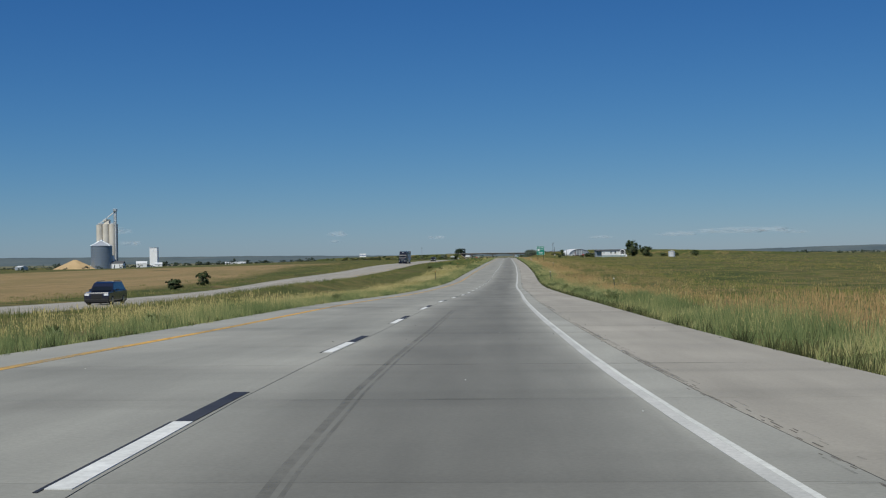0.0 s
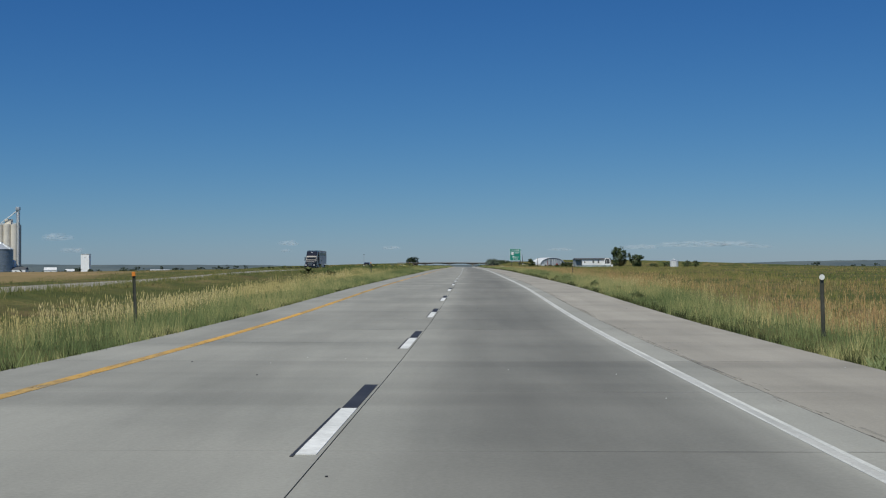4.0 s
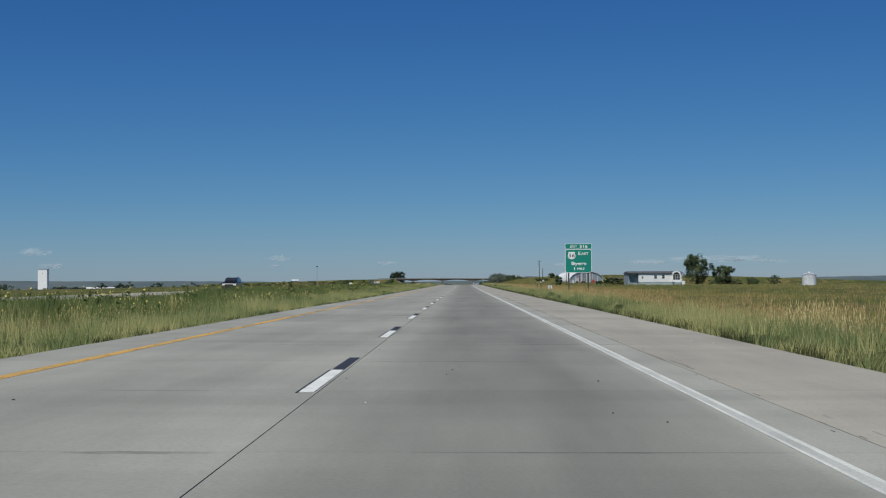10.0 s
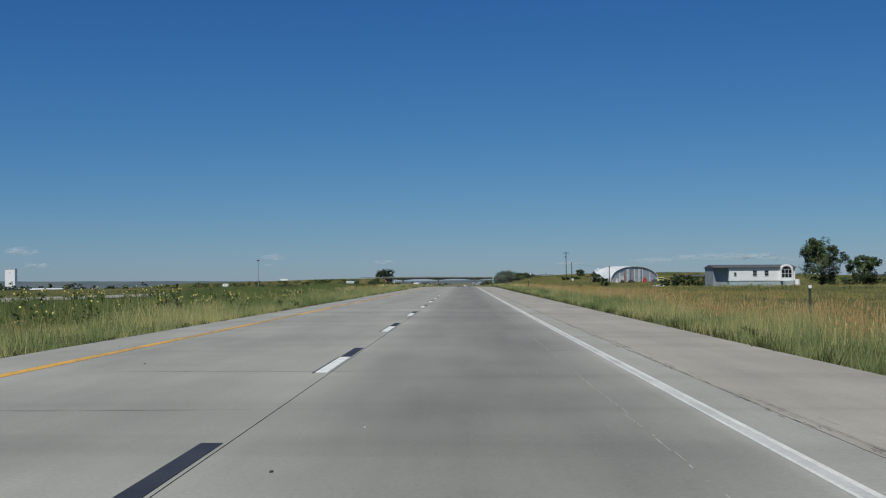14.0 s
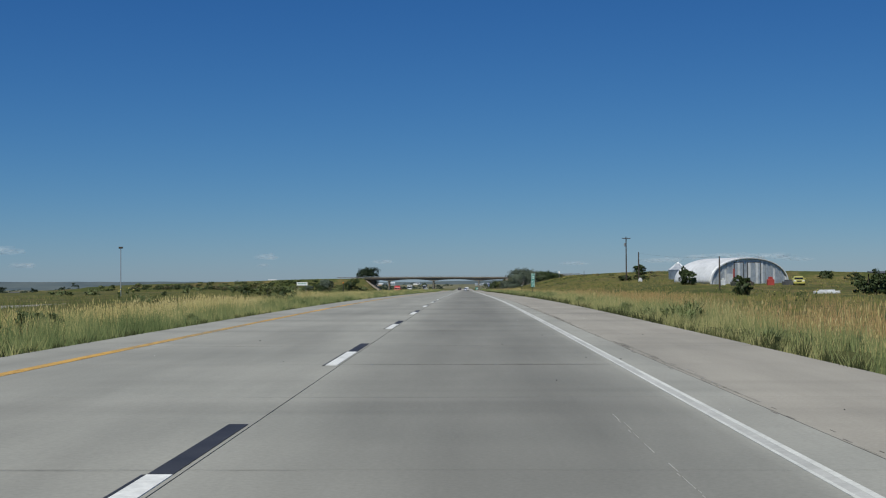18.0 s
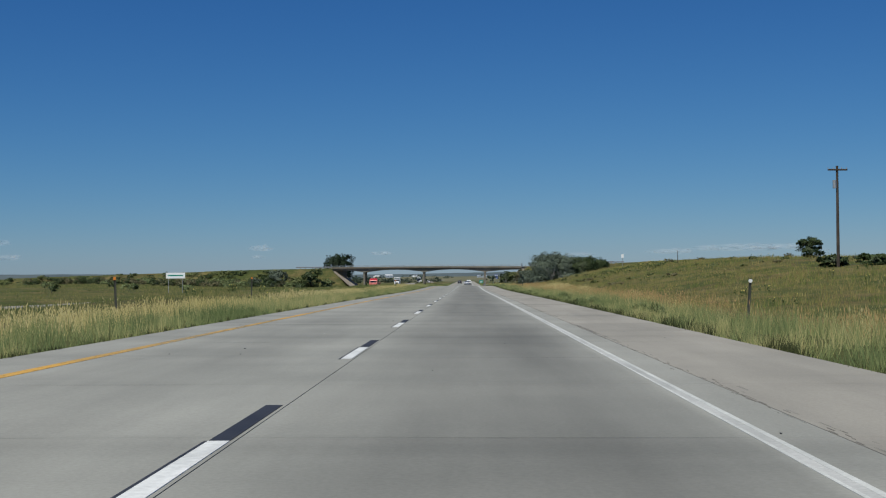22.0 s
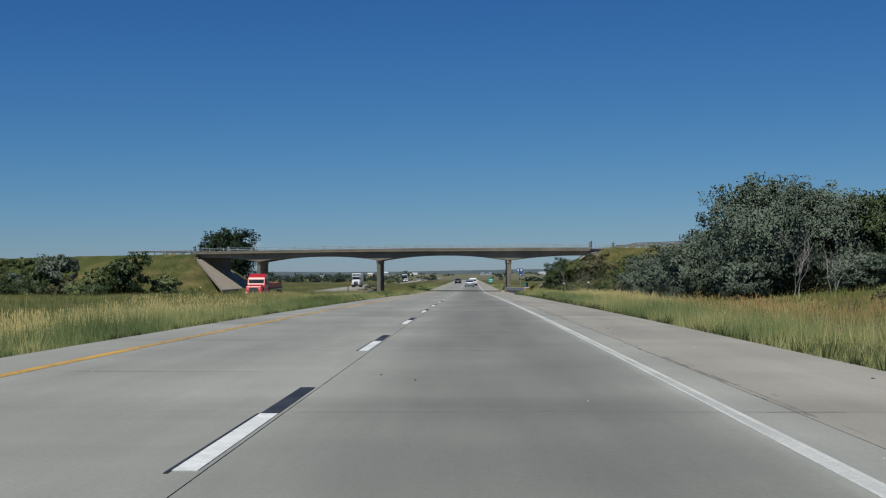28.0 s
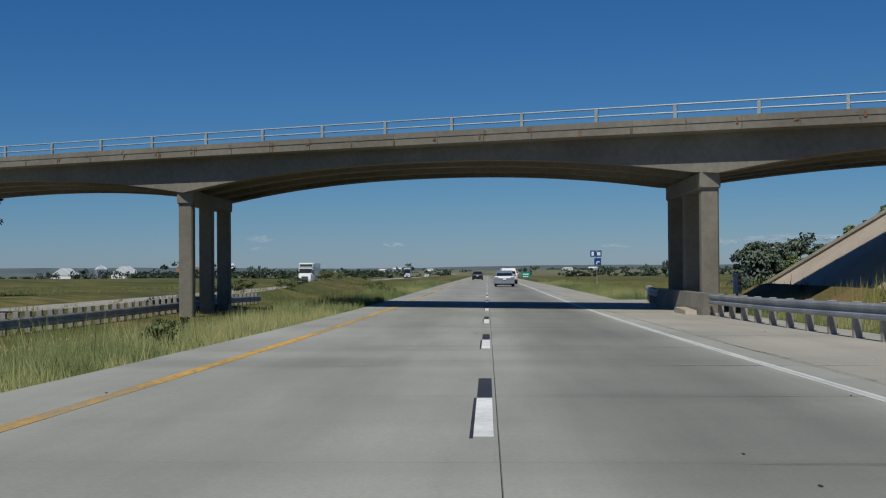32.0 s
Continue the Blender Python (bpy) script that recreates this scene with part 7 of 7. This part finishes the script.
# ---- sunflowers in the median ----
def sunflowers():
    rs = np.random.RandomState(17)
    heads, stems = [], []
    M_PETAL = plain("yellow_petal", (0.62, 0.52, 0.14), 0.7)
    spots = [(-rs.uniform(7.2, 21), rs.uniform(325, 590)) for k in range(210)] + [(rs.uniform(16, 60), rs.uniform(640, 1060)) for k in range(110)] + [(rs.uniform(21, 30), rs.uniform(955, 1000)) for k in range(40)] + [(-rs.uniform(8, 21), rs.uniform(600, 1120)) for k in range(22)]
    for k in range(len(spots) * 5):
        x, y = spots[k // 5]
        x, y = x + rs.normal(0, 0.4), y + rs.normal(0, 0.9)
        z = h(x, y)
        t = rs.uniform(0.35, 0.72)
        a = rs.uniform(-0.6, 0.6)
        c = np.array((x, y, z + t))
        u, w = np.array((math.cos(a), math.sin(a), 0)), np.array((-math.sin(a) * 0.3, math.cos(a) * 0.3, 0.95))
        s = rs.uniform(0.016, 0.034)
        ring = [c + s * (math.cos(q) * u + math.sin(q) * w) for q in np.linspace(0, 2 * math.pi, 7)[:-1]]
        heads += [(ring[0], ring[1], ring[2]), (ring[0], ring[2], ring[3]), (ring[0], ring[3], ring[4]), (ring[0], ring[4], ring[5])]
        stems.append((np.array((x - 0.012, y, z)), np.array((x + 0.012, y, z)), c))
        for q in range(9):
            e = np.array((x, y, z + t * rs.uniform(0.2, 0.8)))
            d = np.array((rs.uniform(-0.13, 0.13), rs.uniform(-0.13, 0.13), rs.uniform(-0.03, 0.08)))
            stems.append((e, e + d + np.array((0, 0, 0.05)), e + d * 0.7 - np.array((0.05, 0, 0.02))))
    a = new("sunflower_heads", tri_mesh("sunflower_heads", np.array(heads), M_PETAL))
    b = new("sunflower_stems", tri_mesh("sunflower_stems", np.array(stems), M_WEED))
    tagged(a, "small yellow wild sunflower heads scattered in the grass", "flowers", kind="stuff")
    tagged(b, "green wild sunflower stems and leaves in the grass", "flowers", kind="stuff")


sunflowers()


# ---- vehicles, at rest where they are met ----
def paint(name, c, rough=0.28, metal=0.2):
    m, n, l, p = nodes_of(name)
    p.inputs["Base Color"].default_value = (*c, 1)
    p.inputs["Roughness"].default_value, p.inputs["Metallic"].default_value = rough, metal
    p.inputs["Coat Weight"].default_value = 0.5
    d = noise_node(n, l, coords(n), 3.0, 5)
    l.new(ramp(n, l, d, [(0.3, tuple(v * 0.85 for v in c)), (0.7, c)]), p.inputs["Base Color"])
    return m


M_SILVER, M_NAVY, M_CARBLACK, M_CARWHITE = paint("silver_car_paint", (0.42, 0.45, 0.50), 0.25, 0.6), paint("navy_car_paint", (0.008, 0.012, 0.032), 0.2, 0.0), paint("black_car_paint", (0.012, 0.012, 0.015)), paint("white_car_paint", (0.72, 0.73, 0.74), 0.35, 0.0)
M_TRUCKRED, M_TRUCKNAVY, M_YELLOWCAR = paint("red_truck_paint", (0.50, 0.022, 0.025), 0.35, 0.0), plain("navy_truck_paint", (0.006, 0.010, 0.024), 0.25, 0.0, 0.2), paint("yellow_car_paint", (0.55, 0.50, 0.12), 0.4, 0.0)
M_TYRE, M_CHROME = plain("tyre_rubber", (0.018, 0.018, 0.018), 0.85), plain("bright_metal", (0.62, 0.63, 0.65), 0.18, 1.0)
M_CARGLASS, M_TAIL, M_LAMP = plain("car_glass", (0.012, 0.015, 0.018), 0.05), plain("tail_lamp_red", (0.30, 0.012, 0.012), 0.25), plain("headlamp_glass", (0.80, 0.82, 0.84), 0.12)
M_UNDER, M_TRAILER, M_RUSTRED, M_BAND = plain("black_underbody", (0.015, 0.015, 0.016), 0.8), surface("trailer_grey", (0.46, 0.47, 0.47), (0.56, 0.57, 0.57), 0.45, 0.1, 0.6, 5, 0.02, "Object"), surface("rust_red_load", (0.26, 0.085, 0.055), (0.34, 0.13, 0.085), 0.7, 0, 0.6, 5, 0.1, "Object"), plain("dark_green_band", (0.02, 0.06, 0.045), 0.4)


def shell(profile, half, belt=None, top=0.82, bevel=0.05):
    """A side outline (y, z) given width, its upper part drawn in."""
    bm = prism(profile, -half, half, "x")
    if bevel:
        bmesh.ops.bevel(bm, geom=list(bm.edges), offset=bevel, segments=2, affect="EDGES", profile=0.6)
    if belt is not None:
        hi = max(v.co.z for v in bm.verts)
        for v in bm.verts:
            if v.co.z > belt:
                v.co.x *= 1 - (1 - top) * (v.co.z - belt) / (hi - belt)
    return bm


def wheel(parent, x, y, r, w, dual=False):
    s = 1 if x > 0 else -1
    bm = rodded((x - s * w, y, r), (x, y, r), r, sides=22)
    bmesh.ops.bevel(bm, geom=[e for e in bm.edges if len(e.link_faces) == 2 and any(len(f.verts) > 6 for f in e.link_faces)], offset=r * 0.10, segments=2, affect="EDGES")
    t = part("tyre", bm, M_TYRE, parent)
    rim = bmesh.new()
    rod(rim, (x - s * 0.05, y, r), (x + s * 0.012, y, r), r * 0.62, r * 0.55, 16)
    rod(rim, (x, y, r), (x + s * 0.03, y, r), r * 0.16, sides=8)
    part("rim", rim, M_CHROME, t, "bright metal rim")


def car(name, label, x, y, zf, turn, mat, body, green, belt, half, length, wr, axles, roof=None, rack=False):
    """body and green: side outlines of the lower body and of the glazed upper part."""
    root = empty(name, x, y, zf(y), turn)
    tagged(root, label, "car")
    part("body", shell(body, half, None, bevel=0.06), mat, root)
    part("cabin", shell(green, half - 0.05, belt, 0.80, 0.05), mat, root)
    ys, zs = [p[0] for p in green], [p[1] for p in green]
    cy, top = (min(ys) + max(ys)) / 2, max(zs)
    inset = [(cy + (a - cy) * 0.90, belt + 0.03 + (c - belt) * 0.80) for a, c in green]
    part("side_glass", shell(inset, half - 0.044, belt, 0.80, 0), M_CARGLASS, root, "dark side windows")
    outset = [(cy + (a - cy) * 1.012, belt + 0.05 + (c - belt) * 0.82) for a, c in green]
    part("end_glass", shell(outset, (half - 0.05) * 0.86, belt, 0.84, 0), M_CARGLASS, root, "dark windscreen and rear window")
    for s in (-1, 1):
        for a in axles:
            wheel(root, s * (half + 0.005), a, wr, 0.22)
        part("tail_lamp", boxed(s * half * 0.60, -length / 2 - 0.015, belt - 0.28, s * half * 0.97, -length / 2 + 0.12, belt - 0.08, 0.02), M_TAIL, root, "red tail lamp")
        part("headlamp", boxed(s * half * 0.58, length / 2 - 0.12, belt - 0.32, s * half * 0.95, length / 2 + 0.012, belt - 0.16, 0.02), M_LAMP, root, "clear headlamp")
        part("mirror", boxed(s * half, max(ys) - 0.75, belt + 0.02, s * (half + 0.2), max(ys) - 0.60, belt + 0.16, 0.02), mat, root)
    part("rear_bumper", boxed(-half * 0.97, -length / 2 - 0.05, 0.26, half * 0.97, -length / 2 + 0.2, 0.52, 0.03), mat if not rack else M_UNDER, root)
    part("front_bumper", boxed(-half * 0.97, length / 2 - 0.2, 0.24, half * 0.97, length / 2 + 0.04, 0.50, 0.03), mat if not rack else M_UNDER, root)
    part("grille", boxed(-half * 0.45, length / 2 - 0.05, 0.52, half * 0.45, length / 2 + 0.02, belt - 0.20, 0.01), M_UNDER, root)
    part("plate_bar", boxed(-0.15, -length / 2 - 0.065, 0.62, 0.15, -length / 2 - 0.01, 0.76), M_SIGNWHITE, root)
    part("underbody", boxed(-half * 0.9, -length / 2 + 0.1, 0.16, half * 0.9, length / 2 - 0.1, 0.30), M_UNDER, root)
    if rack:
        for s in (-1, 1):
            part("roof_rail", rodded((s * half * 0.66, min(ys) + 0.5, top + 0.05), (s * half * 0.66, max(ys) - 1.0, top + 0.05), 0.02, sides=6), M_UNDER, root)
    return root


def our_z(y):
    return float(road_z(y)) + 0.01


def their_z(y):
    return float(opp_z(y)) + 0.01


SEDAN = ([(-2.32, 0.28), (2.32, 0.28), (2.36, 0.55), (2.25, 0.72), (1.2, 0.92), (-1.6, 0.98), (-2.25, 0.98), (-2.38, 0.75)], [(1.15, 0.88), (0.45, 1.36), (-0.1, 1.46), (-0.9, 1.44), (-1.95, 0.96)])
SUV = ([(-2.3, 0.34), (2.3, 0.34), (2.34, 0.70), (2.22, 0.98), (1.15, 1.06), (-2.2, 1.10), (-2.36, 0.9)], [(1.15, 1.04), (0.55, 1.66), (0.0, 1.76), (-1.7, 1.74), (-2.22, 1.08)])
car("silver_sedan", "silver sedan on the concrete highway with dark rear window", 1.55, 1281, our_z, 0, M_SILVER, *SEDAN, 0.93, 0.90, 4.7, 0.33, (-1.38, 1.42))
car("white_suv", "white sport utility vehicle on the concrete highway", 2.35, 1306, our_z, 0, M_CARWHITE, *SUV, 1.05, 0.96, 4.65, 0.37, (-1.4, 1.42), rack=True)
car("black_sedan", "black sedan far along the concrete highway", -1.7, 1384, our_z, 0, M_CARBLACK, *SEDAN, 0.93, 0.90, 4.7, 0.33, (-1.38, 1.42))
car("navy_suv", "dark navy sport utility vehicle on the opposite lanes", -29.2, 104.5, their_z, 180, M_NAVY, *SUV, 1.05, 0.96, 4.65, 0.37, (-1.4, 1.42), rack=True)
car("black_suv", "black sport utility vehicle on the opposite lanes", -28.7, 534, their_z, 180, M_CARBLACK, *SUV, 1.05, 0.96, 4.65, 0.37, (-1.4, 1.42), rack=True)
car("yellow_car", "yellow car parked beside the arched barn", 56.5, 868, lambda y: h(56.5, 868), 168, M_YELLOWCAR, *SEDAN, 0.93, 0.90, 4.7, 0.33, (-1.38, 1.42))
car("white_sedan", "white sedan far off on the opposite lanes", -25.3, 1700, their_z, 180, M_CARWHITE, *SEDAN, 0.93, 0.90, 4.7, 0.33, (-1.38, 1.42))


def tractor(root, mat, y0, sleeper=True, nose=1.7, tall=3.9, flat=False):
    """A cab whose rear stands at y0; it faces +y."""
    cab = [(y0, 0.95), (y0 + 3.1 + nose * 0.35, 0.95), (y0 + 3.0, 2.1), (y0 + 2.55, 2.9), (y0 + 1.7, tall), (y0, tall)] if not flat else [(y0, 0.95), (y0 + 2.3, 0.95), (y0 + 2.25, 2.0), (y0 + 1.85, 2.85), (y0 + 0.2, 2.95), (y0, 2.9)]
    part("cab", shell(cab, 1.18, 2.6, 0.92, 0.10), mat, root)
    end = cab[1][0]
    hood = [(y0 + 1.6, 0.62), (end + nose, 0.62), (end + nose + 0.08, 1.15), (end + nose - 0.15, 1.72), (y0 + 2.6, 2.02), (y0 + 1.6, 2.02)]
    part("hood", shell(hood, 1.02, None, bevel=0.10), mat, root)
    fy = end + nose
    gy = fy + 0.05
    part("grille", boxed(-0.55, gy - 0.06, 0.78, 0.55, gy + 0.03, 1.55, 0.03), M_CHROME if flat else M_UNDER, root, "upright grille")
    for k in range(5):
        part("grille_bar", boxed(-0.5, gy + 0.028, 0.86 + 0.13 * k, 0.5, gy + 0.045, 0.90 + 0.13 * k), M_UNDER if flat else M_CHROME, root)
    part("bumper", boxed(-1.18, fy - 0.35, 0.32, 1.18, fy + 0.18, 0.70, 0.06), mat if not flat else M_UNDER, root)
    ws = [(cab[2][0] + 0.03, 2.12), (cab[3][0] + 0.04, 2.80), (cab[3][0] - 0.3, 2.82), (cab[2][0] - 0.4, 2.12)]
    part("windscreen", shell(ws, 1.02, None, bevel=0.0), M_CARGLASS, root, "dark windscreen")
    for s in (-1, 1):
        part("headlamp", boxed(s * 0.70, gy - 0.15, 0.82, s * 1.0, gy + 0.01, 1.05, 0.03), M_LAMP, root, "clear headlamp")
        part("side_window", boxed(s * 1.10, y0 + 1.55, 2.0, s * 1.19, y0 + 2.45, 2.62, 0.01), M_CARGLASS, root)
        part("mirror", boxed(s * 1.28, y0 + 2.7, 1.85, s * 1.48, y0 + 2.82, 2.65, 0.02), M_UNDER if not flat else M_CHROME, root)
        part("mirror_arm", rodded((s * 1.1, y0 + 2.6, 2.3), (s * 1.3, y0 + 2.75, 2.3), 0.02, sides=5), M_UNDER, root)
        part("fender", boxed(s * 0.72, fy - 1.5, 0.6, s * 1.2, fy - 0.2, 1.18, 0.10), mat, root)
        part("tank", rodded((s * 0.95, y0 + 0.3, 0.72), (s * 0.95, y0 + 1.9, 0.72), 0.30, sides=14), M_CHROME, root, "bright fuel tank")
        wheel(root, s * 1.2, fy - 0.85, 0.50, 0.28)
        for ay in (y0 - 0.5, y0 - 1.8):
            wheel(root, s * 1.22, ay, 0.50, 0.55)
    part("frame", boxed(-0.45, y0 - 2.4, 0.72, 0.45, y0 + 3.0, 0.98), M_UNDER, root)


def semi(x, y):
    root = empty("semi_truck", x, y, their_z(y), 180)
    tagged(root, "dark navy semi truck pulling a grey box trailer", "truck")
    tractor(root, M_TRUCKNAVY, -3.6)
    part("logo_oval", rodded((0, -1.78, 3.40), (0, -1.70, 3.36), 0.34, sides=24), M_SIGNWHITE, root, "white oval emblem")
    box_ = part("trailer", boxed(-1.29, -18.6, 1.15, 1.29, -4.6, 4.10, 0.05), M_TRAILER, root, "grey box trailer body")
    for s in (-1, 1):
        part("band", boxed(s * 1.292, -17.0, 3.0, s * 1.30, -5.4, 3.55), M_BAND, box_, "dark green lettering band")
        for k in range(13):
            part("rib", boxed(s * 1.29, -18.2 + k * 1.08, 1.2, s * 1.305, -18.16 + k * 1.08, 4.05), M_TRAILER, box_)
        part("text_bar", boxed(s * 1.292, -9.2, 1.75, s * 1.30, -7.2, 2.05), M_BAND, box_)
        part("side_skirt", boxed(s * 1.24, -13.6, 0.42, s * 1.27, -8.4, 1.16), M_TRAILER, root)
        for ay in (-16.6, -15.3):
            wheel(root, s * 1.25, ay, 0.50, 0.55)
    part("front_edge", boxed(-1.31, -4.62, 1.15, 1.31, -4.56, 4.12), M_CHROME, box_, "bright front edge")
    part("under_frame", boxed(-0.5, -18.4, 0.9, 0.5, -4.6, 1.16), M_UNDER, root)


semi(-32.3, 424)


def flatbed(x, y, turn=180):
    root = empty("flatbed_truck", x, y, their_z(y), turn)
    tagged(root, "red semi truck pulling a flatbed with a rust red load", "truck")
    tractor(root, M_TRUCKRED, -3.2, nose=1.5, tall=3.35)
    for s in (-0.45, 0.45):
        part("roof_vent", boxed(s - 0.35, -1.75, 2.95, s + 0.35, -1.35, 3.16, 0.03), M_UNDER, root, "dark roof opening")
    bed = part("bed", boxed(-1.28, -16.5, 1.10, 1.28, -3.9, 1.36, 0.02), M_UNDER, root, "dark flatbed deck")
    for k in range(3):
        part("load", boxed(-1.15, -15.6 + k * 4.0, 1.37, 1.15, -11.9 + k * 4.0, 2.15 - 0.1 * (k == 1), 0.03), M_RUSTRED, root, "rust red load stack")
    for s in (-1, 1):
        part("bed_rail", boxed(s * 1.28, -16.5, 1.16, s * 1.31, -3.9, 1.30), M_CHROME, bed)
        for ay in (-15.2, -13.9):
            wheel(root, s * 1.25, ay, 0.50, 0.55)
    part("headboard", boxed(-1.2, -3.9, 1.36, 1.2, -3.8, 2.3, 0.02), M_CHROME, root)


flatbed(-26.6, 1187)


def box_truck(x, y, turn, zf, label, mat):
    root = empty("box_truck", x, y, zf(y), turn)
    tagged(root, label, "truck", "far trucks")
    tractor(root, mat, 0.0, nose=0.55, flat=True)
    part("box", boxed(-1.25, -7.2, 1.0, 1.25, -0.05, 3.75, 0.05), M_CARWHITE, root, "white cargo box")
    part("overcab", boxed(-1.2, -0.1, 2.95, 1.2, 1.2, 3.72, 0.12), M_CARWHITE, root)
    part("band", boxed(-1.0, 1.19, 3.15, 1.0, 1.215, 3.5), M_BAND, root)
    for s in (-1, 1):
        wheel(root, s * 1.22, -4.6, 0.48, 0.5)


box_truck(-29.5, 1372, 180, their_z, "white box truck coming on the opposite lanes", M_CARWHITE)
box_truck(-29.8, 1640, 180, their_z, "dark truck far off on the opposite lanes", M_TRUCKNAVY)
car("white_suv", "white sport utility vehicle far off on the opposite lanes", -27.5, 1605, their_z, 180, M_CARWHITE, *SUV, 1.05, 0.96, 4.65, 0.37, (-1.4, 1.42), rack=True)


# ---- the nearest concrete slabs, each a piece of the road ----
for (pv, pf), m, name in SLABS:
    ob = new(name, with_offset(mesh_of(name, pv, pf, [m]), pv))
    ob.parent = road
